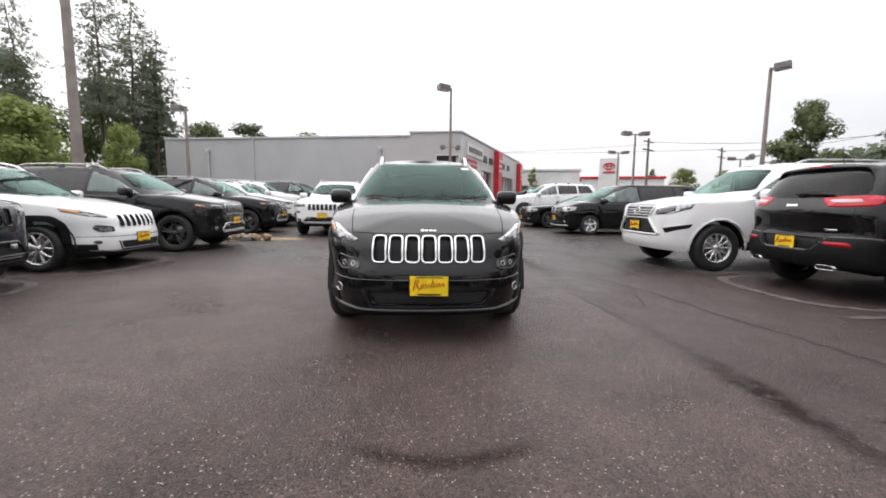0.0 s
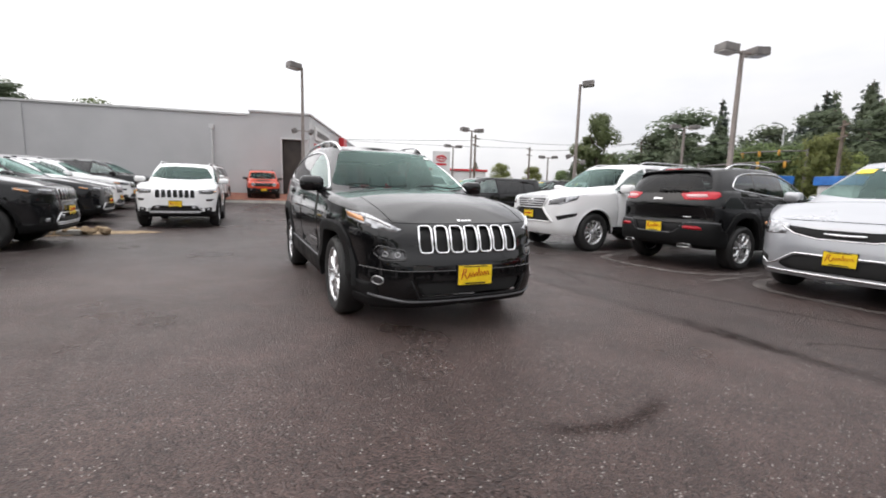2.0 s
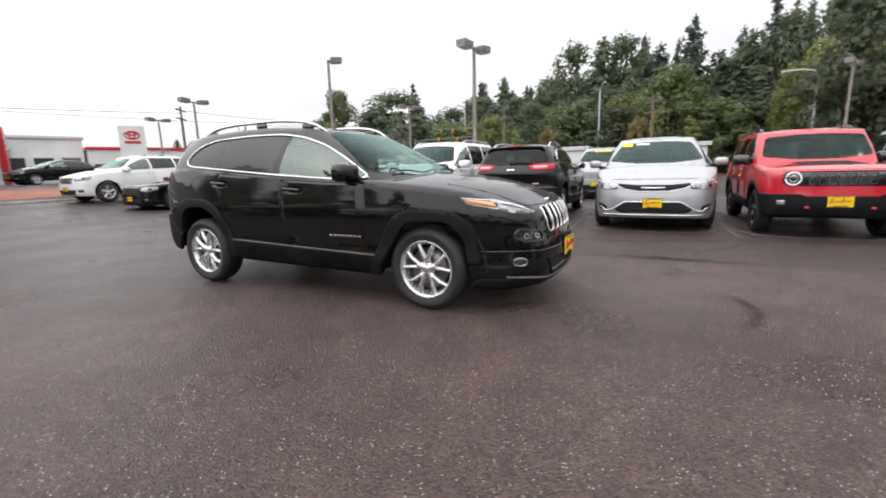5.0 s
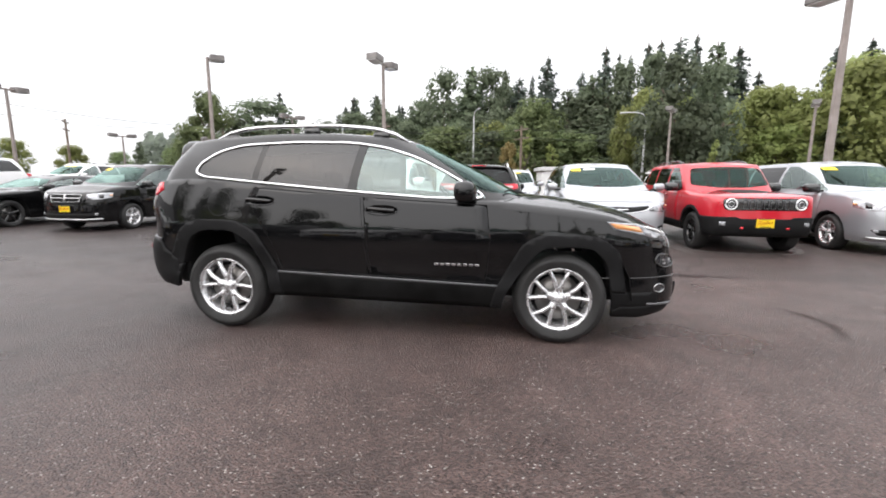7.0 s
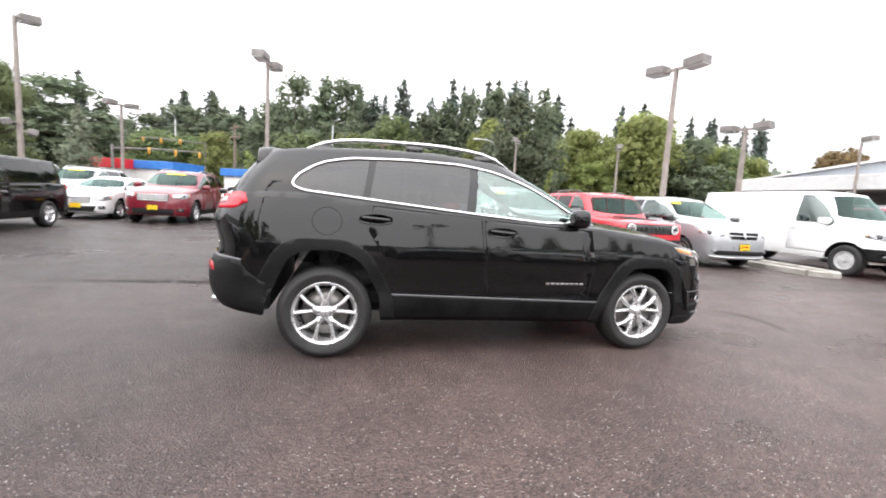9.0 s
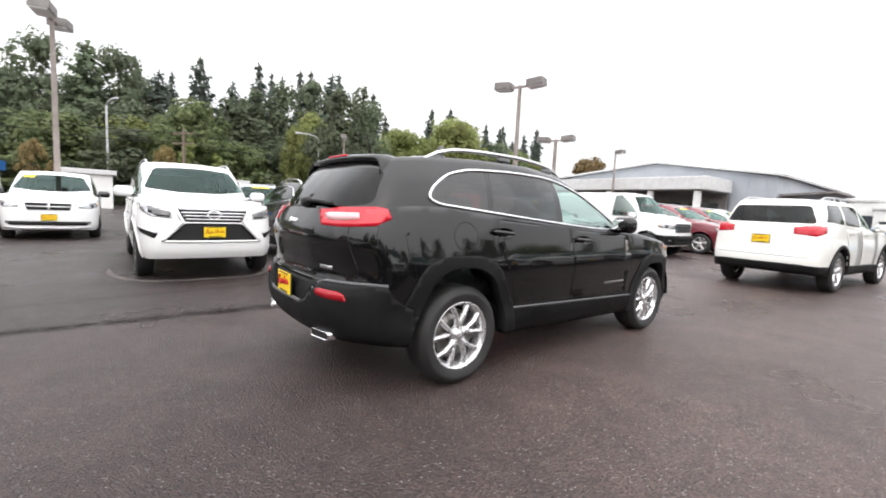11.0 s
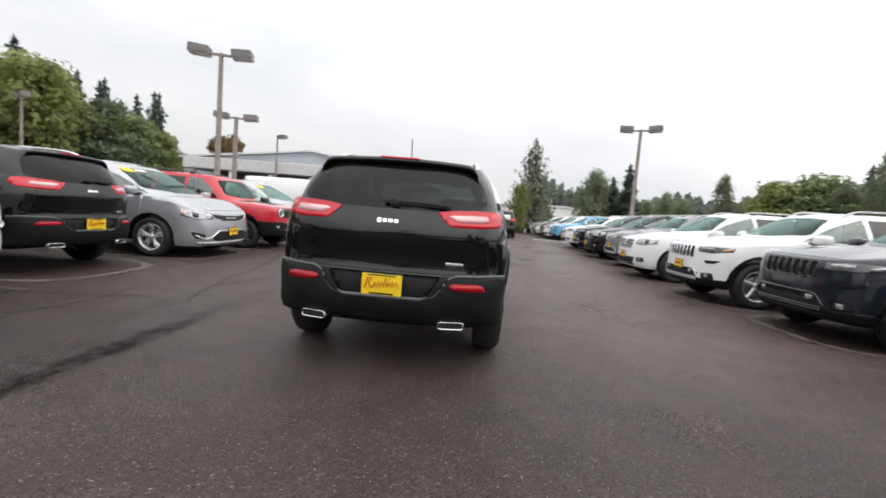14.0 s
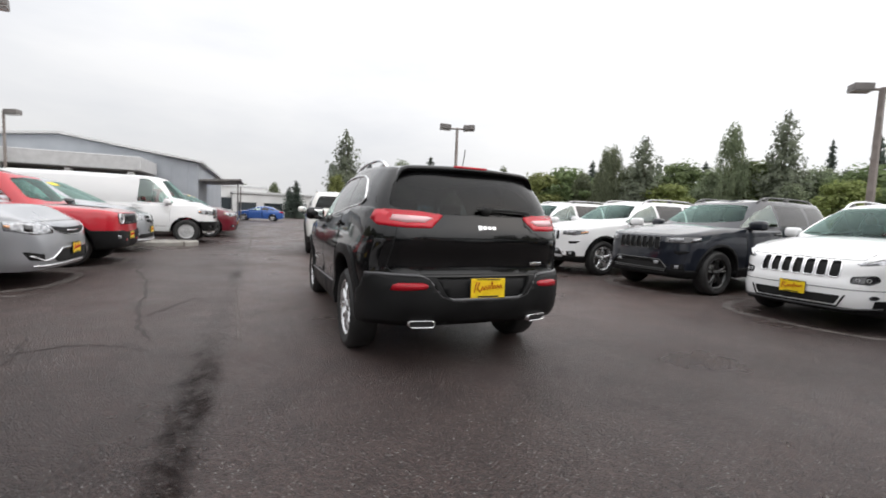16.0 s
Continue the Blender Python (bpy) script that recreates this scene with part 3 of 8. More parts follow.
def islands(bm):
    """The connected pieces of a bmesh, each as a bmesh of its own, without slivers."""
    left, out = set(bm.faces), []
    while left:
        todo = [left.pop()]
        got = set(todo)
        while todo:
            for e in todo.pop().edges:
                for fc in e.link_faces:
                    if fc in left:
                        left.discard(fc)
                        got.add(fc)
                        todo.append(fc)
        if sum(fc.calc_area() for fc in got) < 2e-4:
            continue
        nb, vm = bmesh.new(), {}
        for fc in got:
            for v in fc.verts:
                if v not in vm:
                    vm[v] = nb.verts.new(v.co)
            nb.faces.new([vm[v] for v in fc.verts])
        out.append(nb)
    bm.free()
    return out


def clip_a(poly, lo, hi, slant=0.0, z0=1.0):
    """Keeps the piece of an (a, b) polygon between two leaning uprights."""
    def cut(P, lim, sg):
        out = []
        for i in range(len(P)):
            p, q = P[i - 1], P[i]
            fp, fq = sg * (p[0] + slant * (p[1] - z0) - lim), sg * (q[0] + slant * (q[1] - z0) - lim)
            if fp >= 0:
                out.append(p)
            if (fp >= 0) != (fq >= 0):
                t = fp / (fp - fq)
                out.append((p[0] + (q[0] - p[0]) * t, p[1] + (q[1] - p[1]) * t))
        return out
    return cut(cut(poly, lo, 1), hi, -1)


def build_vehicle(name, S, colour, label, category="car", trim=PLASTIC, style="five", alloy=ALLOY):
    """One vehicle with its parts, at the origin, its front towards -y. S holds its tables and its details."""
    root = thing(name, label, category)
    yf, yr, hw, wb = S["yf"], S["yr"], S["hw"], S["wb"]
    R, rim = S.get("wheel", (0.36, 0.23))
    B = Body(shell_bm(S))
    arch = S.get("arch", R + 0.075)
    glass_front, glass_door, glass_rear = S.get("glass", (SCREEN, GLASS, TINTED))

    def flip(poly, s):
        return [(a * s, b) for a, b in poly]

    # wheel arches
    def arch_of(ya, grow=0.0, n=20 if S.get("fine") else 12, a0=-0.25):
        """Outline of a wheel opening, from behind the wheel over the top to its front, as (y, z)."""
        shape = S.get("arch_shape")
        if shape:
            pts = shape[0 if ya < 0 else 1][1 if grow else 0]
            return [(ya - a, R + b) for a, b in rounded(pts, 0.07, 3)[2:-2]]
        return [(ya + math.cos(a) * (arch + grow), R + 0.005 + math.sin(a) * (arch + grow)) for a in [a0 + (math.pi - 2 * a0) * k / n for k in range(n + 1)]]

    for s in (1, -1):
        for ya in (-wb / 2, wb / 2):
            up = arch_of(ya, a0=-0.6)
            ring = up + [(up[-1][0], 0.02), (up[0][0], 0.02)]
            B.cut(90 * s, flip([(a, max(b, 0.02)) for a, b in ring], s), 0.1).free()
    # windscreen and rear window
    g = part("windscreen", B.cut(0, rounded(S["windscreen"], 0.06), 0.15), glass_front, root, "tinted windscreen glass")
    for nm, po in S.get("stickers", ()):
        st = B.line(0, po, 0.006, 0.05, True)
        bm = bmesh.new()
        bm.faces.new([bm.verts.new(p) for p in st])
        part("windscreen_sticker", bm, nm, g)
    if S.get("rearglass"):
        part("rear_window", B.cut(180, rounded(S["rearglass"], 0.07), 0.12), REARGLASS, root, "dark tinted rear window")
    for s in (1, -1):
        for k, po in enumerate(S["panes"]):
            po = rounded(po, 0.035, 3)
            part("side_window", B.cut(90 * s, flip(po, s), 0.15), glass_door if k < S.get("clear", 1) else glass_rear, root, "clear door glass" if k < S.get("clear", 1) else "dark privacy glass")
        # gloss pillars between the panes, bright or black window line
        if S.get("dlo_trim"):
            ln = B.line(90 * s, flip(rounded(S["dlo"], 0.09, 5), s), 0.004, 0.05, True)
            part("window_trim", tube_bm(ln, S.get("trim_r", 0.012), True), S["dlo_trim"], root)
    # lamps
    for s in (1, -1):
        for phi, pts, mt, nm, kids in S["lamps"]:
            _, ax = view(phi * s)
            po = [(Vector((x * s, y, 0)).dot(ax), z) for x, y, z in pts]
            inset = []
            for kp, km in kids:
                if kp[0] == kp[-1]:
                    inset.append((B.cut(phi * s, [(Vector((x * s, y, 0)).dot(ax), z) for x, y, z in kp[:-1]], 0.1), km))
            bm = B.cut(phi * s, po, 0.1)
            lamp = part(nm, raised(bm, 0.004, 0.03), mt, root)
            for ibm, km in inset:
                part("lamp_panel", raised(ibm, 0.006, 0.02), km, lamp)
            for kp, km in kids:
                if kp[0] == kp[-1]:
                    continue
                kpo = [(Vector((x * s, y, 0)).dot(ax), z) for x, y, z in kp]
                pts3 = B.line(phi * s, kpo, 0.009, 0.05)
                if len(pts3) > 1:
                    part("lamp_strip", tube_bm(pts3, S.get("strip", 0.017)), km, lamp)
    # grilles, intakes, recesses
    for phi, po, mt, nm, h in S["panels"]:
        bm = B.cut(phi, po, 0.1)
        for piece in islands(bm):
            part(nm, raised(piece, h, 0.02), mt, root)
    # plastic sills and wheel-arch lips
    for s in (1, -1):
        if S.get("lip", 0.05):
            for ya in (-wb / 2, wb / 2):
                lip = S.get("lip", 0.05)
                bm = B.cut(90 * s, flip(arch_of(ya, lip) + arch_of(ya)[::-1], s), 0.05)
                part("wheel_arch_lip", raised(bm, 0.016, 0.06), trim if S.get("lip_trim", True) else colour, root)
        if S.get("sill_top"):
            po = [(-wb / 2 + arch * 0.9, S["sill"] - 0.08), (-wb / 2 + arch * 0.9, S["sill_top"][0]), (wb / 2 - arch * 0.9, S["sill_top"][1]), (wb / 2 - arch * 0.9, S["sill"] - 0.08)]
            part("sill_cladding", raised(B.cut(90 * s, flip(po, s), 0.02), 0.010, 0.03), S.get("sill_skin", trim), root)
            part("sill_strip", tube_bm(B.line(90 * s, flip([(po[1][0] + 0.03, po[1][1]), (po[2][0] - 0.03, po[2][1])], s), 0.006, 0.2), 0.008), S.get("sill_mat", trim), root)
        # doors
        for k, po in enumerate(S["doors"]):
            hy, hz = S["handles"][k]
            oval = rounded([(hy + a * 0.125, hz + b * 0.040 - 0.004) for a, b in ((-1, -0.5), (-0.45, -1), (0.45, -1), (1, -0.5), (1, 0.5), (0.45, 1), (-0.45, 1), (-1, 0.5))], 0.03, 2) if S.get("fine") else None
            dish = recessed(B.cut(90 * s, flip(oval, s), 0.1), 0.020) if oval else None
            bm = B.cut(90 * s, flip(po, s), 0.1)
            if not len(bm.faces):
                continue
            door = part("door", raised(bm, 0.002, 0.02), colour, root)
            part("door_gap", tube_bm(B.line(90 * s, flip(po, s), 0.0, 0.08, True), 0.003, True, 4), DARK, door)
            p0, n0 = B.on(90 * s, hy * s, hz, 0.02)
            if p0 is not None:
                hb = box_bm(0.030, 0.215, 0.030, (0, 0, 0), 0.014, 2)
                bmesh.ops.transform(hb, matrix=Matrix.Translation(p0) @ pose(0, 0, 0, S.get("handle_tilt", 3), 0, 0), verts=hb.verts)
                part("door_handle", hb, S.get("handle_mat", colour), door)
                if dish:
                    part("handle_cup", dish, colour, door)
                    continue
                cup = lathe_bm([(0.0001, 0.004), (0.05, 0.004), (0.055, -0.004)], 16)
                bmesh.ops.transform(cup, matrix=Matrix.Translation(B.on(90 * s, hy * s, hz, 0.0)[0]) @ Matrix.Diagonal((1, 1.9, 0.6, 1)), verts=cup.verts)
                part("handle_cup", cup, DARK, door)
        # mirror
        mx, my, mz = S["mirror"]
        ms = S.get("mirror_size", 1.0)
        m = box_bm(0.26 * ms, 0.17 * ms, 0.17 * ms, (0, 0, 0), 0.06 * ms, 3)
        for v in m.verts:
            v.co.y += 0.18 * (v.co.x * s + 0.12) * 0.7
            v.co.z *= 1.0 + 0.25 * v.co.x * s
        bmesh.ops.translate(m, vec=(mx * s, my, mz), verts=m.verts)
        mir = part("wing_mirror", m, S.get("mirror_mat", colour), root)
        part("mirror_arm", tube_bm([((mx - 0.06) * s, my - 0.01, mz - 0.05), ((mx - 0.17) * s, my - 0.06, mz - 0.07)], 0.03), PLASTIC, mir)
        gl = box_bm(0.19 * ms, 0.006, 0.11 * ms, (mx * s, my + 0.09 * ms + 0.004, mz), 0.002, 1)
        part("mirror_glass", gl, CHROME, mir)
        # wheels
        for ya in (-wb / 2, wb / 2):
            me = wheel_meshes(R, rim, S.get("tyre_w", 0.225), style, alloy)
            wm = pose(s * (hw - S.get("wheel_in", 0.145) - (0.032 if S.get("fine") and ya < 0 else 0.0)), ya, R, 0, 0, 0 if s > 0 else 180)
            w = part("wheel", me[0], None, root, "black tyre on its wheel")
            w.matrix_basis = wm
            part("rim", me[1], None, w)
            part("brake_disc", me[2], None, w)
            part("wheel_back", me[3], None, w)
            ab = lathe_bm([(S.get("house", arch - 0.004), 0.0), (S.get("house", arch) + 0.01, -0.34)], 20)
            bmesh.ops.delete(ab, geom=[v for v in ab.verts if v.co.z < -0.05], context="VERTS")
            bmesh.ops.transform(ab, matrix=pose(s * (hw - ((0.09 if ya < 0 else 0.05) if S.get("fine") else 0.03)), ya, R + 0.005, 0, 0, 0 if s > 0 else 180), verts=ab.verts)
            part("wheel_housing", ab, DARK, root)
        if S.get("rails"):
            y0, y1, rx, mtl = S["rails"]
            rx0, rx1 = rx if isinstance(rx, tuple) else (rx, rx)
            pts = []
            for k in range(15):
                t = k / 14
                y = y0 + (y1 - y0) * t
                hit = B.tree.ray_cast(Vector(((rx0 + (rx1 - rx0) * t) * s, y, 4)), Vector((0, 0, -1)))[0]
                up = 0.062 * min(1, 6 * t, 6 * (1 - t)) ** 0.7 if 0 < t < 1 else -0.01
                if hit is not None:
                    pts.append(hit + Vector((0, 0, up)))
            part("roof_rail", tube_bm(pts, 0.019, flat=0.8), mtl, root)
            for t in (0.08, 0.5, 0.92):
                q = pts[int(t * 14)]
                part("rail_foot", box_bm(0.04, 0.14, 0.07, (q.x, q.y, q.z - 0.045), 0.015, 1), GLOSSBLACK, root)
    # seams of bonnet and tailgate, marks, rods and badges on the skin
    for phi, pts, r, mt, nm, closed in S["lines"]:
        ln = B.line(phi, pts, 0.0 if r < 0.006 else r * 0.5, 0.05, closed)
        if len(ln) > 1:
            part(nm, tube_bm(ln, r, closed, 6), mt, root)
    for phi, a, b, w, h, mt, nm, dep in S["badges"]:
        p, n = B.on(phi, a, b, 0.002)
        if p is None:
            continue
        d = Vector((n.x, n.y, n.z)).normalized()
        bb = box_bm(w, dep, h, (0, 0, 0), min(h, dep) * 0.3, 2)
        xa = Vector((-d.y, d.x, 0)).normalized()
        rot = Matrix((xa, -d, xa.cross(-d))).transposed().to_4x4()
        bmesh.ops.transform(bb, matrix=Matrix.Translation(p) @ rot, verts=bb.verts)
        part(nm, bb, mt, root)
    for phi, a, b in S["plates"]:
        p, n = B.on(phi, a, b, 0.0)
        if p is not None:
            plate_parts(root, p, n, 0)
    for fn in S.get("extra", ()):
        fn(root, B, colour)
    # inside and underneath
    sx = hw * 0.46
    sm = seat_meshes()
    zf = S["belt0"] - 0.62
    for rowy in S.get("seat_rows", (S["cowl"] + 1.35, S["cowl"] + 2.25)):
        for s in (1, -1):
            o = part("seat", sm["seat"], None, root)
            o.matrix_basis = pose(s * sx, rowy, zf, -12)
            q = part("headrest", sm["headrest"], None, o)
            q.matrix_basis = pose(0, 0.05, 0.78)
    o = part("steering_wheel", sm["steering_wheel"], None, root)
    o.matrix_basis = pose(sx, S["cowl"] + 0.72, S["belt0"] - 0.06, -20)
    part("dashboard", box_bm(hw * 1.6, 0.42, 0.32, (0, S["cowl"] + 0.48, S["belt0"] - 0.20), 0.08, 3), DARK, root)
    tub = box_bm(hw * 1.5, wb / 2 + 0.15 - S["cowl"] - 0.3, 0.1, (0, (S["cowl"] + 0.3 + wb / 2 + 0.15) / 2, zf - 0.03))
    part("cabin_floor", tub, DARK, root, "", False)
    ub = box_bm(hw * 1.3, yr - yf - 0.9, 0.22, (0, (yf + yr) / 2 - 0.15, S["sill"] + 0.11), 0.03, 1)
    box_bm(hw * 1.86, wb - 2 * arch - 0.04, 0.2, (0, 0, S["sill"] + 0.10), 0.02, 1, into=ub)
    part("underbody", ub, DARK, root, "", False)
    # headliner under the roof
    hl = bmesh.new()
    ya, yb = S["wst"] + 0.10, S["roofend"] - 0.14
    grid = []
    for j in range(9):
        y = ya + (yb - ya) * j / 8
        w = float(np.interp(y, [p[1] for p in S["groof"]], [p[0] for p in S["groof"]])) - 0.05
        z = float(table(S["groof_z"], y)) - 0.05
        grid.append([hl.verts.new((w * (k / 3 - 1), y, z + S["crown"] * (1 - (k / 3 - 1) ** 2))) for k in range(7)])
    for A, C in zip(grid, grid[1:]):
        for k in range(6):
            hl.faces.new((A[k], C[k], C[k + 1], A[k + 1]))
    part("headliner", hl, LINER, root)
    part("body", B.bm, colour, root)
    return root


def dlo_of(S, lo=0.035, hi=0.075, front=(0.34, 0.34), rear=(0.12, 0.20)):
    """Outline of the side glass from the body tables, as (y, z)."""
    y0, y1 = S["cowl"] + front[0], S["wst"] + front[1]
    y3, y2 = S["tail"] - rear[0] - 0.18, S["roofend"] - rear[1] - 0.1
    zb = lambda y: float(table(S["belt"], y)) + lo
    zt = lambda y: float(table(S["groof_z"], y)) - hi
    pts = [(y0, zb(y0) - 0.01), ((y0 * 0.5 + y1 * 0.5), (zb(y0) + zt(y1)) / 2 + 0.045), (y1, zt(y1)), ((y1 + y2) / 2, zt((y1 + y2) / 2)), (y2, zt(y2)), (y3, zb(y3) + 0.03), ((y3 + y0) / 2, zb((y3 + y0) / 2))]
    return pts


def generic(S, nose="bars", lamp_z=None, tail_style="block", b=0.25, c=1.1, doors=True, rails=None, wheel=(0.36, 0.23), fog=True, dlo_trim=None, grille=None):
    """Fills in the usual details of an everyday car."""
    yf, yr, hw, h0 = S["yf"], S["yr"], S["hw"], S["hood0"]
    S["wheel"] = wheel
    dlo = dlo_of(S)
    S["dlo"] = dlo
    S["dlo_trim"] = dlo_trim
    end = S["tail"]
    S["panes"] = [q for q in (clip_a(dlo, -9, b - 0.03, 0.12), clip_a(dlo, b + 0.05, c - 0.03, 0.12), clip_a(dlo, c + 0.05, 9, 0.12)) if len(q) > 2]
    rw = S["groof"][3][0]
    zr, zc = S["h"] - S["crown"] - 0.10, S["hood1"] + 0.05
    S["windscreen"] = [(-0.80 * hw, zc + 0.04), (-0.3 * hw, zc - 0.012), (0.3 * hw, zc - 0.012), (0.80 * hw, zc + 0.04), (rw - 0.03, zr - 0.01), (0.2, zr + 0.02), (-0.2, zr + 0.02), (-rw + 0.03, zr - 0.01)]
    zg = S["belt1"] + 0.0
    S["rearglass"] = [(-0.76 * hw, zg + 0.02), (0.76 * hw, zg + 0.02), (0.62 * hw, zr - 0.02), (-0.62 * hw, zr - 0.02)]
    lz = lamp_z or h0 - 0.10
    S["lamps"] = [(38, [(0.93 * hw, yf + 0.46, lz + 0.085), (0.94 * hw, yf + 0.43, lz - 0.03), (0.80 * hw, yf + 0.18, lz - 0.085), (0.56 * hw, yf + 0.06, lz - 0.07), (0.56 * hw, yf + 0.08, lz + 0.04), (0.74 * hw, yf + 0.17, lz + 0.078)], LENS, "headlight",
                   [([(0.925 * hw, yf + 0.44, lz + 0.03), (0.91 * hw, yf + 0.38, lz + 0.02)], AMBER), ([(0.80 * hw, yf + 0.2, lz + 0.03), (0.86 * hw, yf + 0.26, lz + 0.04), (0.86 * hw, yf + 0.26, lz - 0.04), (0.80 * hw, yf + 0.2, lz - 0.05), (0.80 * hw, yf + 0.2, lz + 0.03)], GLOSSBLACK)])]
    tz = S["belt1"] - 0.10
    S["lamps"].append((145, [(0.55 * hw, yr - 0.02, tz - 0.07), (0.55 * hw, yr - 0.02, tz + 0.05), (0.85 * hw, yr - 0.15, tz + 0.10), (0.95 * hw, yr - 0.33, tz + 0.08), (0.95 * hw, yr - 0.33, tz - 0.03), (0.85 * hw, yr - 0.15, tz - 0.10)], REDLENS, "tail_light", []))
    gw = 0.46 * hw
    gz0, gz1 = lz - 0.16, lz + 0.04
    S["panels"] = []
    S["lines"] = []
    S["badges"] = []
    if nose == "slots":
        for k in range(7):
            x = (k - 3) * gw * 2 / 7
            S["panels"].append((0, rounded([(x - gw / 9, gz0), (x + gw / 9, gz0), (x + gw / 9, gz1), (x - gw / 9, gz1)], 0.03, 3), DARK, "grille_slot", -0.012))
            S["lines"].append((0, rounded([(x - gw / 9, gz0), (x + gw / 9, gz0), (x + gw / 9, gz1), (x - gw / 9, gz1)], 0.03, 3), 0.008, grille or CHROME, "grille_frame", True))
    else:
        po = [(-gw, gz1), (gw, gz1), (gw * 0.92, gz0 - 0.02), (-gw * 0.92, gz0 - 0.02)]
        S["panels"].append((0, rounded(po, 0.03, 3), DARK, "grille", -0.012))
        for k in range(4):
            z = gz0 + 0.01 + (gz1 - gz0 - 0.03) * k / 3
            S["lines"].append((0, [(-gw * 0.92, z), (gw * 0.92, z)], 0.012, grille or CHROME, "grille_bar", False))
        if nose == "cross":
            S["lines"].append((0, [(0, gz0 - 0.01), (0, gz1)], 0.02, grille or CHROME, "grille_bar", False))
    s0 = S["sill"]
    S["panels"].append((0, rounded([(-0.62 * hw, s0 + 0.20), (0.62 * hw, s0 + 0.20), (0.55 * hw, s0 + 0.05), (-0.55 * hw, s0 + 0.05)], 0.03, 3), DARK, "lower_intake", -0.01))
    S["lines"].append((0, [(-0.6 * hw, s0 + 0.035), (0.6 * hw, s0 + 0.035)], 0.016, PLASTIC, "lower_lip", False))
    if fog:
        for s in (-1, 1):
            S["panels"].append((0, rounded([(s * 0.66 * hw, s0 + 0.20), (s * 0.82 * hw, s0 + 0.22), (s * 0.84 * hw, s0 + 0.11), (s * 0.68 * hw, s0 + 0.10)], 0.02, 2), DARK, "fog_lamp_recess", -0.01))
            S["badges"].append((0, s * 0.75 * hw, s0 + 0.16, 0.07, 0.06, LENS, "fog_lamp", 0.03))
    bl = lambda y: float(table(S["belt"], y)) + 0.0
    yA = S["cowl"] + 0.35
    wbh = S["wb"] / 2
    S["doors"] = [[(yA, 0.42), (yA - 0.03, bl(yA) - 0.03), (b, bl(b) - 0.03), (b, 0.42)], [(b + 0.02, 0.42), (b + 0.02, bl(b) - 0.03), (c, bl(c) - 0.03), (min(c, wbh - 0.36), 0.62), (min(c, wbh - 0.42) - 0.02, 0.42)]]
    S["handles"] = [(b - 0.14, bl(b) - 0.12), (c - 0.16, bl(c) - 0.12)]
    S["mirror"] = (hw + 0.07, S["cowl"] + 0.46, S["belt0"] + 0.07)
    S["lines"] += [(0, [(-0.62 * hw, h0 - 0.012), (0.62 * hw, h0 - 0.012)], 0.005, DARK, "bonnet_gap", False), (180, [(-0.75 * hw, 0.66), (0.75 * hw, 0.66)], 0.005, DARK, "tailgate_gap", False)]
    S["plates"] = [(0, 0.0, s0 + 0.20), (180, 0.0, 0.80)]
    S["rails"] = rails
    S["sill_top"] = (s0 + 0.14, s0 + 0.16)
    S.setdefault("extra", [])
    return S


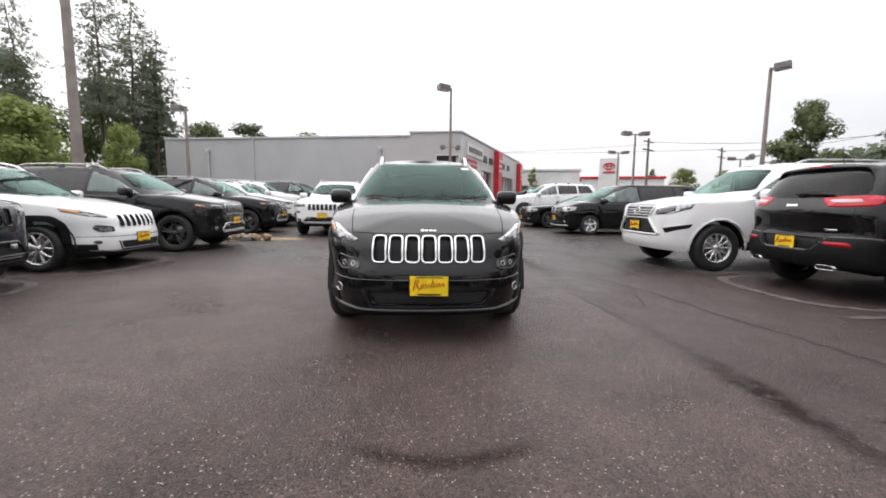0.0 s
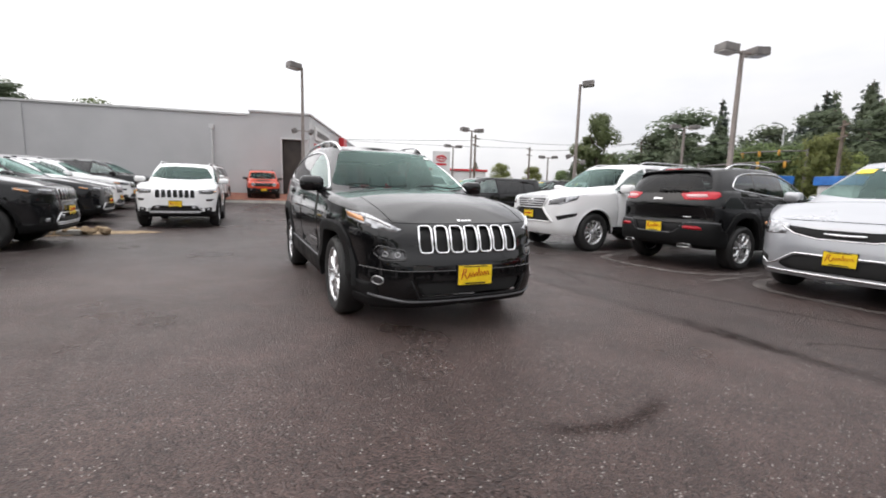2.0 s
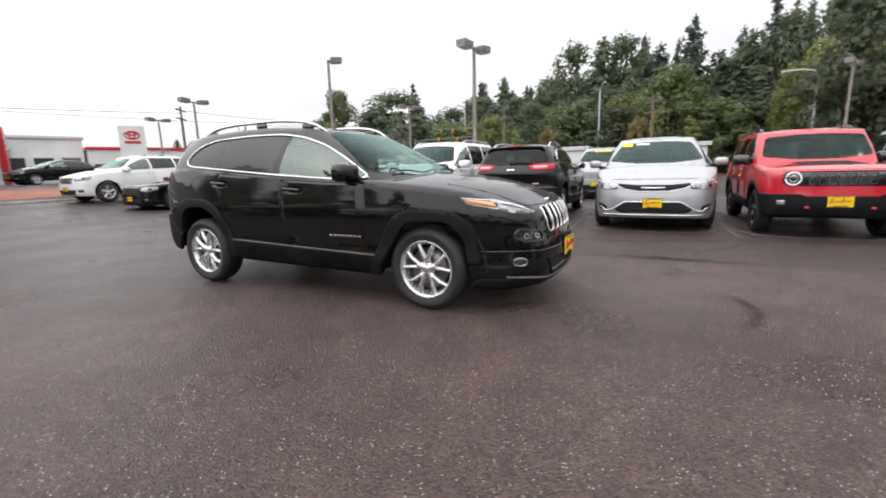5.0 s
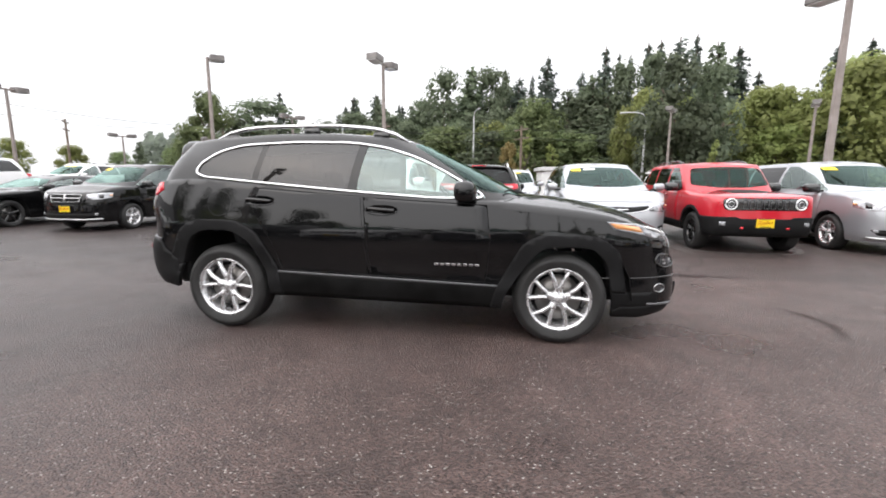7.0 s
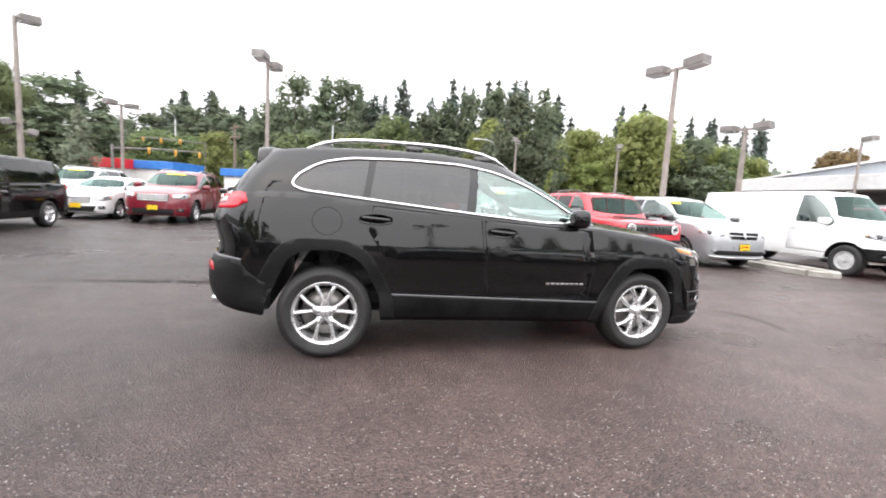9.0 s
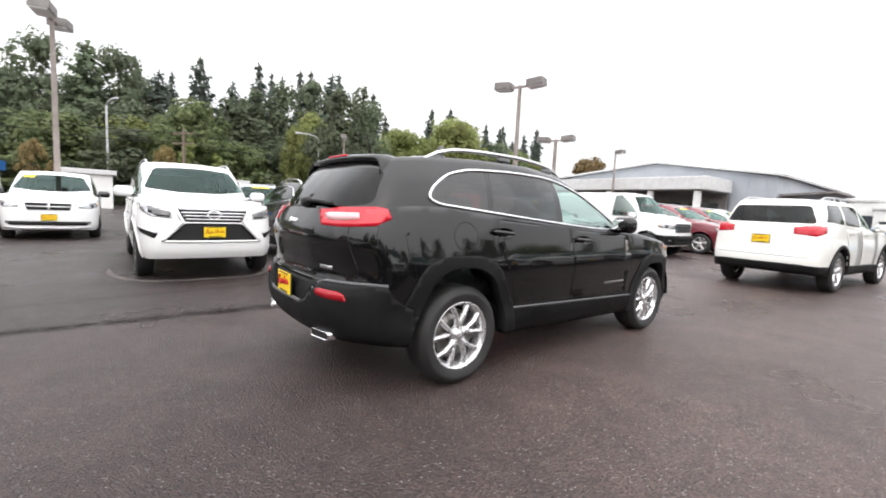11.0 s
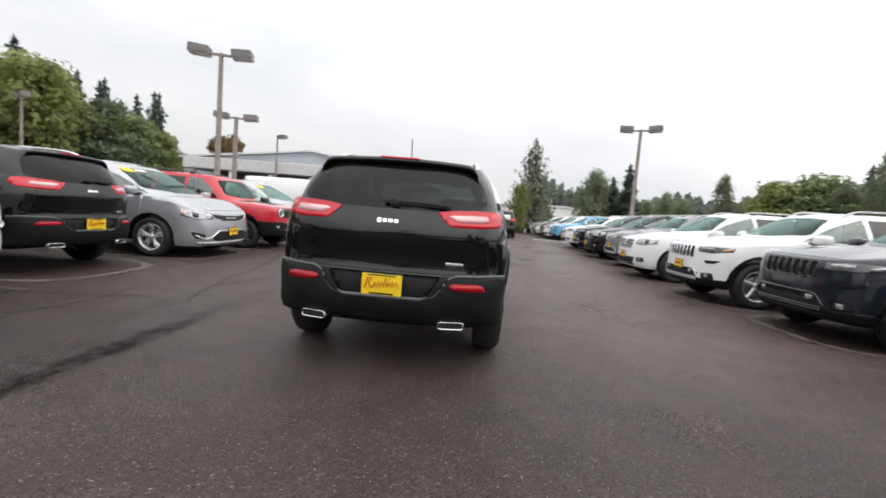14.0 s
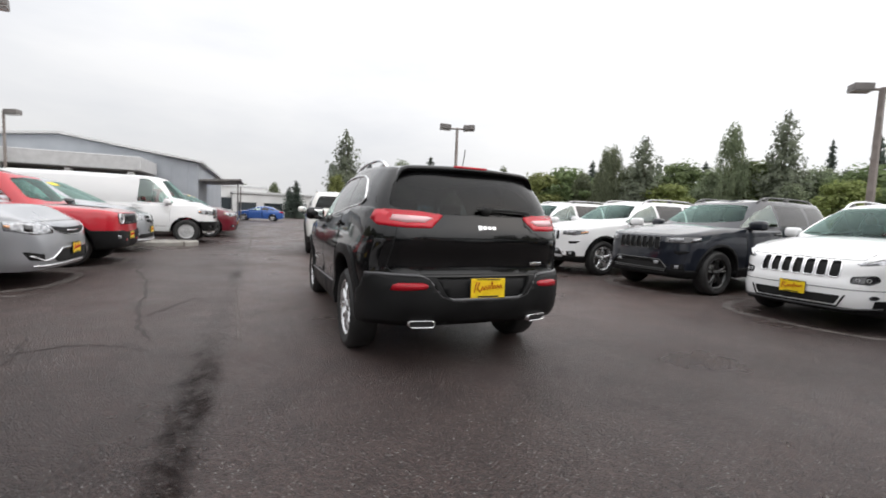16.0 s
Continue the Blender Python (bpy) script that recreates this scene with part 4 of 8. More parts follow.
# ---- the black SUV that the camera goes round, and its like ----
def cherokee_spec():
    S = params(2.70, 0.98, 0.93, 0.93, 1.655, 0.90, 1.12, -1.10, -0.22, 1.86, 2.18, 1.09, 1.25, sill=0.29)
    S.update(
        plan=[(0, -2.335), (0.35, -2.31), (0.59, -2.235), (0.745, -2.05), (0.835, -1.80), (0.887, -1.46), (0.912, -1.1), (0.925, 0.0), (0.93, 1.15), (0.918, 1.62), (0.882, 1.90), (0.795, 2.07), (0.63, 2.19), (0.34, 2.255), (0, 2.27)],
        bottom=[(-2.34, 0.245), (-2.0, 0.20), (-1.7, 0.22), (-0.9, 0.275), (0, 0.29), (0.9, 0.31), (1.6, 0.29), (1.81, 0.345), (2.05, 0.375), (2.35, 0.375)],
        shoulder=[(-2.34, 0.835), (-2.15, 0.865), (-1.95, 0.905), (-1.75, 0.95), (-1.5, 0.995), (-1.2, 1.03), (-0.9, 1.065), (-0.4, 1.085), (0.2, 1.12), (1.0, 1.185), (1.55, 1.235), (1.8, 1.23), (2.0, 1.205), (2.35, 1.18)],
        centre=[(-2.34, 0.865), (-2.2, 0.918), (-2.0, 0.972), (-1.8, 1.022), (-1.5, 1.08), (-1.2, 1.113), (-1.0, 1.125), (0, 1.15), (1.6, 1.23), (2.3, 1.195)],
        side=[(0.2, 0.075), (0.30, 0.035), (0.42, 0.010), (0.50, 0.024), (0.58, 0.024), (0.66, 0.012), (0.74, 0.001), (0.82, 0.0), (0.88, 0.004), (0.92, 0.012), (0.97, 0.019), (1.08, 0.038), (1.18, 0.060), (1.27, 0.085)],
        front=[(0.18, 0.09), (0.26, 0.03), (0.33, 0.0), (0.44, 0.0), (0.52, 0.008), (0.58, 0.012), (0.62, 0.035), (0.66, 0.05), (0.74, 0.062), (0.79, 0.08), (0.83, 0.11), (0.87, 0.17), (0.95, 0.22)],
        rear=[(0.30, 0.15), (0.37, 0.08), (0.44, 0.022), (0.52, 0.0), (0.62, 0.0), (0.70, 0.016), (0.735, 0.056), (0.78, 0.062), (0.84, 0.060), (0.90, 0.046), (0.95, 0.028), (1.00, 0.020), (1.05, 0.028), (1.10, 0.050), (1.18, 0.092), (1.25, 0.12)],
        gbase=[(0, -1.13), (0.35, -1.10), (0.62, -1.01), (0.78, -0.84), (0.838, -0.5), (0.852, 0.0), (0.850, 0.7), (0.836, 1.3), (0.805, 1.68), (0.755, 1.93), (0.60, 2.06), (0.35, 2.125), (0, 2.145)],
        groof=[(0, -0.24), (0.28, -0.22), (0.465, -0.16), (0.555, -0.04), (0.60, 0.2), (0.63, 0.55), (0.645, 0.95), (0.645, 1.32), (0.632, 1.60), (0.60, 1.75), (0.50, 1.825), (0.30, 1.86), (0, 1.87)],
        gbase_z=[(-1.13, 1.085), (-0.8, 1.065), (-0.4, 1.08), (0.2, 1.115), (1.0, 1.18), (1.6, 1.225), (1.9, 1.205), (2.2, 1.165)],
        groof_z=[(-0.24, 1.535), (0.0, 1.57), (0.5, 1.605), (1.0, 1.60), (1.5, 1.575), (1.9, 1.53)],
        crown=0.042, bulge=0.028)
    S["wheel"], S["arch"], S["lip"], S["arch_flat"], S["tyre_w"] = (0.348, 0.235), 0.418, 0.062, 0.0, 0.225
    S["fine"], S["house"], S["strip"] = True, 0.53, 0.009
    S["glass"] = (DARKSCREEN, GLASS, TINTED)
    S["arch_shape"] = (([(-0.45, -0.3), (-0.415, 0.02), (-0.22, 0.31), (-0.13, 0.40), (0.225, 0.40), (0.335, 0.29), (0.39, 0.0), (0.40, -0.3)], [(-0.58, -0.3), (-0.485, 0.06), (-0.28, 0.425), (-0.165, 0.49), (0.255, 0.487), (0.428, 0.368), (0.48, 0.05), (0.50, -0.3)]),
                       ([(-0.50, -0.3), (-0.415, 0.085), (-0.265, 0.415), (-0.15, 0.48), (0.11, 0.48), (0.26, 0.398), (0.40, 0.13), (0.42, -0.3)], [(-0.62, -0.3), (-0.515, 0.18), (-0.345, 0.50), (-0.20, 0.562), (0.13, 0.562), (0.315, 0.473), (0.49, 0.17), (0.56, -0.3)]))
    S["wheel_in"] = 0.142
    dlo = [(-0.80, 1.095), (-0.50, 1.275), (-0.25, 1.40), (0.02, 1.485), (0.30, 1.525), (0.75, 1.53), (1.20, 1.51), (1.42, 1.46), (1.57, 1.36), (1.615, 1.285), (1.53, 1.25), (0.67, 1.175), (0.17, 1.135), (-0.4, 1.095)]
    S["dlo"], S["dlo_trim"], S["trim_r"] = dlo, CHROME, 0.0115
    S["panes"] = [clip_a(dlo, -9, 0.225, 0.14, 1.1), clip_a(dlo, 0.285, 1.05, 0.16, 1.2), clip_a(dlo, 1.105, 9, 0.18, 1.2)]
    S["windscreen"] = [(-0.755, 1.145), (-0.45, 1.115), (0, 1.105), (0.45, 1.115), (0.755, 1.145), (0.54, 1.525), (0.25, 1.545), (-0.25, 1.545), (-0.54, 1.525)]
    S["rearglass"] = [(-0.715, 1.232), (-0.35, 1.185), (0.35, 1.185), (0.715, 1.232), (0.632, 1.462), (0.3, 1.495), (-0.3, 1.495), (-0.632, 1.462)]
    S["stickers"] = [(STICKER, [(0.44, 1.50), (0.53, 1.50), (0.53, 1.47), (0.44, 1.47)])]
    S["lamps"] = [
        (42, [(0.90, -1.74, 0.938), (0.90, -1.80, 0.884), (0.76, -2.06, 0.818), (0.60, -2.19, 0.793), (0.56, -2.19, 0.812), (0.64, -2.10, 0.862), (0.78, -1.97, 0.915)], LENS, "headlight",
         [([(0.89, -1.755, 0.926), (0.89, -1.80, 0.890), (0.795, -1.985, 0.856), (0.80, -1.945, 0.898), (0.89, -1.755, 0.926)], AMBER), ([(0.775, -2.0, 0.893), (0.70, -2.08, 0.868), (0.63, -2.15, 0.828)], PALEBAR)]),
        (150, [(0.35, 2.17, 1.175), (0.40, 2.17, 1.20), (0.60, 2.10, 1.207), (0.76, 2.02, 1.215), (0.81, 1.94, 1.205), (0.83, 1.91, 1.145), (0.79, 1.99, 1.098), (0.62, 2.12, 1.084), (0.44, 2.19, 1.086)], REDLENS, "tail_light",
         [([(0.425, 2.16, 1.155), (0.46, 2.15, 1.166), (0.61, 2.09, 1.172), (0.70, 2.06, 1.174), (0.71, 2.05, 1.135), (0.62, 2.09, 1.122), (0.48, 2.15, 1.122), (0.425, 2.16, 1.155)], PINKLENS)]),
    ]
    P = []
    Ln = []
    for k in range(7):
        x = (k - 3) * 0.122
        w = 0.052 - 0.001 * abs(k - 3)
        lean = 0.004 * (k - 3)
        slot = rounded([(x - w + lean * 0.5, 0.642), (x + w + lean * 0.5, 0.642), (x + w + lean, 0.715), (x + w - 0.002 + lean * 0.3, 0.835), (x - w + 0.002 + lean * 0.3, 0.835), (x - w + lean, 0.715)], 0.028, 3)
        P.append((0, slot, DARK, "grille_slot", -0.02))
        Ln.append((0, slot, 0.0092, CHROME, "grille_frame", True))
    for s in (-1, 1):
        hs = rounded([(s * 0.50, 0.660), (s * 0.71, 0.692), (s * 0.75, 0.635), (s * 0.67, 0.585), (s * 0.49, 0.592)], 0.024, 3)
        pod = [(a * math.cos(radians(18)) - s * 0.66, b) for a, b in hs]
        P.append((s * 18, pod, SMOKED, "projector_lamp", -0.006))
        Ln.append((s * 18, pod, 0.006, GLOSSBLACK, "projector_bezel", True))
        for u in (0.10, 0.19):
            eye = [(s * (-0.23 + u) + 0.018 * math.cos(k * math.tau / 12), 0.630 + 0.018 * math.sin(k * math.tau / 12)) for k in range(12)]
            Ln.append((s * 18, eye, 0.003, SATIN, "projector_ring", True))
    for s in (-1, 1):
        ring = [(s * 0.70 + 0.031 * math.cos(k * math.tau / 14), 0.432 + 0.031 * math.sin(k * math.tau / 14)) for k in range(14)]
        P.append((0, ring, SMOKED, "fog_lamp", -0.004))
        Ln.append((0, ring, 0.005, SATIN, "fog_lamp_ring", True))
    P.append((0, rounded([(-0.47, 0.435), (0.47, 0.435), (0.42, 0.325), (-0.42, 0.325)], 0.03, 3), DARK, "lower_intake", -0.02))
    P.append((0, [(-0.80, 0.30), (0.80, 0.30), (0.80, 0.10), (-0.80, 0.10)], PLASTIC, "lower_bumper", 0.006))
    P.append((180, rounded([(-0.41, 0.73), (0.41, 0.73), (0.315, 0.575), (-0.315, 0.575)], 0.04, 3), PLASTIC, "plate_recess", -0.014))
    for s in (-1, 1):
        P.append((180, rounded([(s * 0.46, 0.667), (s * 0.48, 0.645), (s * 0.56, 0.636), (s * 0.72, 0.632), (s * 0.70, 0.668), (s * 0.66, 0.682), (s * 0.50, 0.682)], 0.012, 2), REFLECTOR, "rear_reflector", 0.022))
    brow = [(-0.86, 0.728), (-0.78, 0.735), (-0.52, 0.728), (-0.46, 0.705), (-0.36, 0.585), (-0.28, 0.56), (0.28, 0.56), (0.36, 0.585), (0.46, 0.705), (0.52, 0.728), (0.78, 0.735), (0.86, 0.728)]
    # the grey tube paints the highlight along the bumper's raised ledge
    Ln.append((180, [(a, b + 0.006) for a, b in brow], 0.012, SKYLEDGE, "bumper_edge", False))
    P.append((180, brow + [(0.95, 0.2), (-0.95, 0.2)], PLASTIC, "rear_bumper", 0.016))
    for s in (-1, 1):
        P.append((90 * s, [(1.70 * s, 0.545), (1.84 * s, 0.505), (1.94 * s, 0.52), (2.04 * s, 0.62), (2.11 * s, 0.725), (2.4 * s, 0.725), (2.4 * s, 0.2), (1.6 * s, 0.2)], PLASTIC, "bumper_corner", 0.016))
        P.append((90 * s, [(-1.70 * s, 0.415), (-2.1 * s, 0.405), (-2.1 * s, 0.1), (-1.70 * s, 0.1)], PLASTIC, "front_bumper_corner", 0.006))
    S["panels"] = P
    Ln += [(0, [(-0.50, 0.445), (-0.44, 0.31), (0.44, 0.31), (0.50, 0.445)], 0.010, PLASTIC, "intake_edge", False),
           (0, [(-0.74, 0.315), (-0.5, 0.285), (0.5, 0.285), (0.74, 0.315)], 0.011, SKYLEDGE, "lower_lip", False),
           (0, [(-0.85, 0.520), (-0.55, 0.512), (0.55, 0.512), (0.85, 0.520)], 0.005, GLOSSBLACK, "bumper_crease", False),
           (0, [(-0.66, 1.035), (-0.59, 0.86), (-0.4, 0.853), (0.4, 0.853), (0.59, 0.86), (0.66, 1.035)], 0.0045, DARK, "bonnet_gap", False),
           (180, [(-0.66, 1.20), (-0.685, 1.06), (-0.74, 0.80), (-0.70, 0.745), (0.70, 0.745), (0.74, 0.80), (0.685, 1.06), (0.66, 1.20)], 0.0035, DARK, "tailgate_gap", False)]
    for s in (-1, 1):
        fuel = [((1.35 + 0.105 * math.cos(k * math.tau / 20)) * s, 1.04 + 0.10 * math.sin(k * math.tau / 20)) for k in range(20)]
        if s < 0:
            Ln.append((90 * s, fuel, 0.0025, DARK, "fuel_flap_gap", True))
    S["lines"] = Ln
    S["badges"] = [(180, 0.49, 0.818, 0.13, 0.022, CHROME, "tailgate_badge", 0.010)]
    for k in range(4):
        S["badges"] += [(0, (k - 1.5) * 0.032, 0.872, 0.025, 0.030 if k == 0 else 0.022, CHROME, "bonnet_badge", 0.012), (180, (k - 1.5) * 0.040, 1.095, 0.032, 0.040 if k == 0 else 0.030, CHROME, "tailgate_badge", 0.012)]
    for k in range(8):
        S["badges"] += [(90, -0.733 + k * 0.044, 0.60, 0.032, 0.017, SATIN, "door_badge", 0.006), (-90, 0.733 - k * 0.044, 0.60, 0.032, 0.017, SATIN, "door_badge", 0.008)]
    S["plates"] = [(0, 0.0, 0.475), (180, 0.0, 0.648)]
    S["doors"] = [[(-0.80, 0.47), (-0.83, 0.80), (-0.80, 1.05), (0.15, 1.10), (0.13, 0.80), (0.09, 0.50)], [(0.11, 0.50), (0.15, 0.80), (0.17, 1.105), (1.02, 1.165), (1.05, 0.98), (0.90, 0.74), (0.83, 0.52)]]
    S["handles"] = [(0.0, 1.005), (1.0, 1.066)]
    S["handle_tilt"] = 4
    S["mirror"], S["mirror_size"] = (0.925, -0.66, 1.148), 0.88
    S["rails"] = (1.52, -0.14, (0.60, 0.515), CHROME)
    S["sill_top"], S["sill_mat"], S["sill_skin"] = (0.445, 0.505), SKYLEDGE, SILLBLACK
    S["seat_rows"] = (0.35, 1.25)

    def more(root, B, colour):
        # roof spoiler with its stop lamp, exhaust tips, rear wiper, aerial, front wipers
        sp = bmesh.new()
        n = 30
        rows = []
        for dy, dz in ((-0.10, 0.004), (0.0, 0.014), (0.07, 0.010), (0.10, -0.008), (0.09, -0.032), (0.0, -0.045), (-0.08, -0.05)):
            row = []
            for k in range(n + 1):
                u = k / n * 2 - 1
                e = max(0.0, (abs(u) - 0.72) / 0.28)
                x = math.copysign(min(abs(u), 0.72 + 0.28 * (e - 0.55 * e * e)) * 0.735, u)
                bow = -0.05 * u * u + 0.03 * e
                z = 1.572 - 0.035 * u * u - 0.19 * e * e
                row.append(sp.verts.new((x, 1.81 + dy * (1 - 0.45 * e) + bow + 0.05 * e * e, z + dz * (1 - 0.3 * e))))
            rows.append(row)
        for A, C in zip(rows, rows[1:]):
            for k in range(n):
                sp.faces.new((A[k], A[k + 1], C[k + 1], C[k]))
        bmesh.ops.recalc_face_normals(sp, faces=sp.faces[:])
        o = part("roof_spoiler", sp, colour, root)
        part("stop_lamp", box_bm(0.30, 0.03, 0.018, (0, 1.893, 1.576), 0.006, 2), REDLENS, o, "thin red high stop lamp")
        for s in (-1, 1):
            p, nn = B.on(180, s * 0.50, 0.435, 0.0)
            slope = (B.on(180, s * 0.58, 0.435, 0.0)[0].y - B.on(180, s * 0.42, 0.435, 0.0)[0].y) / 0.16
            tip = bmesh.new()
            for k, (w, h, yy) in enumerate(((0.185, 0.056, -0.16), (0.185, 0.056, 0.010), (0.175, 0.045, 0.012), (0.172, 0.042, -0.05))):
                for a, b in rounded([(-w / 2, -h / 2), (w / 2, -h / 2), (w / 2, h / 2), (-w / 2, h / 2)], 0.022, 3):
                    tip.verts.new((s * 0.50 + a, p.y + yy + 0.012 + slope * a * s, 0.384 + b))
            tip.verts.ensure_lookup_table()
            for r in range(3):
                for k in range(16):
                    tip.faces.new((tip.verts[r * 16 + k], tip.verts[r * 16 + (k + 1) % 16], tip.verts[r * 16 + 16 + (k + 1) % 16], tip.verts[r * 16 + 16 + k]))
            bmesh.ops.recalc_face_normals(tip, faces=tip.faces[:])
            e = part("exhaust_tip", tip, CHROME, root, "bright flattened exhaust tip")
            bore = box_bm(0.170, 0.02, 0.042, (0, 0, 0))
            for v in bore.verts:
                v.co = (v.co.x + s * 0.5, v.co.y + p.y + 0.006 + slope * v.co.x * s, v.co.z + 0.384)
            part("exhaust_bore", bore, DARK, e, "", False)
        pts = [B.on(180, -0.05 + k * 0.04, 1.222 - 0.001 * k + 0.008 * math.sin(k * 0.26), 0.028)[0] for k in range(13)]
        w = part("rear_wiper", tube_bm([q for q in pts if q is not None], 0.013), DARK, root)
        p0 = B.on(180, 0.03, 1.215, 0.02)[0]
        part("wiper_pivot", lathe_bm([(0.0001, 0.03), (0.03, 0.03), (0.04, -0.02)], 12, "z"), DARK, w)
        bpy.data.objects[w.children[0].name].matrix_basis = Matrix.Translation(p0) @ pose(0, 0, 0, -90)
        # dark filler boxes, added out of sight to stop light showing through body gaps
        for y, z in ((1.80, 0.56), (-1.83, 0.50)):
            part("splash_guard", box_bm(1.58, 0.10, 0.42, (0, y, z), 0.02, 1), DARK, root, "", False)
        part("bumper_beam", box_bm(1.46, 0.26, 0.26, (0, 1.96, 0.53), 0.02, 1), DARK, root, "", False)
        part("bumper_beam", box_bm(1.40, 0.22, 0.26, (0, -1.92, 0.46), 0.02, 1), DARK, root, "", False)
        hit = B.tree.ray_cast(Vector((-0.05, 1.62, 4)), Vector((0, 0, -1)))[0]
        a = part("aerial", tube_bm([hit, hit + Vector((0, 0.06, 0.19))], 0.004), DARK, root)
        part("aerial_base", lathe_bm([(0.028, -0.01), (0.022, 0.012), (0.0001, 0.02)], 12, "z"), DARK, a)
        bpy.data.objects[a.children[0].name].matrix_basis = Matrix.Translation(hit)
        for x0, x1 in ((-0.62, -0.05), (0.08, 0.66)):
            q = [B.on(0, x0 + (x1 - x0) * k / 8, 1.128 + 0.012 * math.sin(k), 0.02)[0] for k in range(9)]
            part("windscreen_wiper", tube_bm([v for v in q if v is not None], 0.007), DARK, root)

    S["extra"] = [more]
    return S


def recolour(root, old, new_paint):
    """Gives one vehicle its own paint while it shares the meshes."""
    for o in root.children_recursive:
        for sl in o.material_slots:
            if sl.material in old:
                sl.link = "OBJECT"
                sl.material = new_paint
    return root


def place(ob, x, y, heading, label):
    """A copy of a vehicle; heading: degrees from the -y way, 90 towards +x."""
    c = copy_thing(ob, pose(x, y, gz(x, y), 0, 0, heading))
    return tagged(c, label)


main_car = build_vehicle("suv", cherokee_spec(), BLACK, "gloss black compact SUV with chrome window line and seven-slot grille", style="split10")

# copies of the same model
place(main_car, 6.84, -0.37, 90, "black compact SUV parked rear end towards the aisle")
c = place(main_car, -6.95, 1.91, 90, "white compact SUV with black lower bumper and seven-slot grille")
recolour(c, (BLACK,), WHITE)


# ---- larger seven-slot SUVs ----
def big_suv_spec():
    S = params(2.915, 0.89, 1.02, 0.955, 1.745, 1.03, 1.21, -1.12, -0.22, 2.05, 2.25, 1.16, 1.24, sill=0.32, tumble=0.72, nose=-0.03)
    generic(S, "slots", lamp_z=0.93, b=0.25, c=1.2, rails=(1.75, -0.1, 0.62, SATIN), wheel=(0.385, 0.255), dlo_trim=None)
    S["lip"], S["arch"] = 0.05, 0.455
    yf, hw = S["yf"], S["hw"]
    S["lamps"][0] = (38, [(0.93 * hw, yf + 0.46, 0.985), (0.94 * hw, yf + 0.43, 0.925), (0.80 * hw, yf + 0.18, 0.875), (0.54 * hw, yf + 0.06, 0.885), (0.54 * hw, yf + 0.08, 0.965), (0.74 * hw, yf + 0.17, 0.985)], SMOKED, "headlight",
                     [([(0.925 * hw, yf + 0.44, 0.965), (0.90 * hw, yf + 0.36, 0.945), (0.87 * hw, yf + 0.30, 0.93)], AMBER),
                      ([(0.80 * hw, yf + 0.2, 0.965), (0.72 * hw, yf + 0.15, 0.967), (0.60 * hw, yf + 0.08, 0.955), (0.60 * hw, yf + 0.08, 0.905), (0.72 * hw, yf + 0.13, 0.90), (0.80 * hw, yf + 0.2, 0.915), (0.80 * hw, yf + 0.2, 0.965)], LENS)])
    S["plates"] = [(0, 0.0, 0.62), (180, 0.0, 0.95)]
    S["lines"].append((0, [(-0.55, 0.40), (0.55, 0.40)], 0.014, SATIN, "lower_lip", False))
    S["panels"].append((0, [(-0.92, 0.43), (0.92, 0.43), (0.85, 0.24), (-0.85, 0.24)], PLASTIC, "lower_bumper", 0.006))
    S["panels"].append((0, rounded([(-0.46, 0.58), (0.46, 0.58), (0.56, 0.445), (-0.56, 0.445)], 0.03, 2), DARK, "lower_intake", -0.012))
    S["lines"].append((0, rounded([(-0.47, 0.585), (0.47, 0.585), (0.60, 0.43), (-0.60, 0.43)], 0.05, 3), 0.013, SATIN, "intake_edge", True))
    for s in (-1, 1):
        S["panels"].append((0, rounded([(s * 0.66, 0.745), (s * 0.85, 0.755), (s * 0.80, 0.70), (s * 0.69, 0.69)], 0.02, 2), DARK, "bumper_slit", -0.008))
        S["badges"].append((0, s * 0.40, 0.53, 0.09, 0.06, LENS, "fog_lamp", 0.03))
    S["panels"].append((180, [(-0.95, 0.50), (-0.6, 0.53), (0.6, 0.53), (0.95, 0.50), (0.95, 0.2), (-0.95, 0.2)], PLASTIC, "rear_bumper", 0.006))
    return S


gc_black = build_vehicle("suv", big_suv_spec(), CHARCOAL, "black mid-size SUV with black wheels and seven-slot grille", style="twin5", alloy=BLACKALLOY)
gc_black.matrix_basis = pose(-6.49, 4.48, 0, 0, 0, 90)
gc_white = build_vehicle("suv", big_suv_spec(), WHITE, "white mid-size SUV with silver wheels facing down the aisle", style="five")
gc_white.matrix_basis = pose(-2.81, 9.87, 0, 0, 0, -2)
srt = recolour(place(gc_black, -7.08, -0.64, 90, "dark blue-grey SUV with black wheels and dark grille"), (CHARCOAL,), SLATE)
recolour(srt, (CHROME, SATIN), GLOSSBLACK)
recolour(srt, (AMBER,), LENS)
for o in list(srt.children):
    if o.name.startswith("licence_plate"):
        for q in list(o.children_recursive) + [o]:
            bpy.data.objects.remove(q)
place(gc_white, -6.87, -3.07, 90, "white mid-size SUV parked nose towards the aisle")
place(gc_black, -6.9, 9.35, 90, "black mid-size SUV in the row of parked SUVs")
place(gc_white, -7.2, 12.3, 90, "white mid-size SUV in the row of parked SUVs")
place(gc_white, -7.3, 15.1, 90, "white mid-size SUV further along the row")
place(gc_black, -6.6, 19.0, 80, "black SUV parked near the grey building")
recolour(place(gc_white, -8.5, 22.6, 90, "silver SUV parked along the building"), (WHITE,), SILVER)
recolour(place(gc_white, -0.68, -8.85, -5, "cream-white mid-size SUV seen from behind in the aisle"), (WHITE,), PEARL)
recolour(place(gc_black, -2.5, -24.5, 0, "black SUV standing in the aisle further off"), (), CHARCOAL)


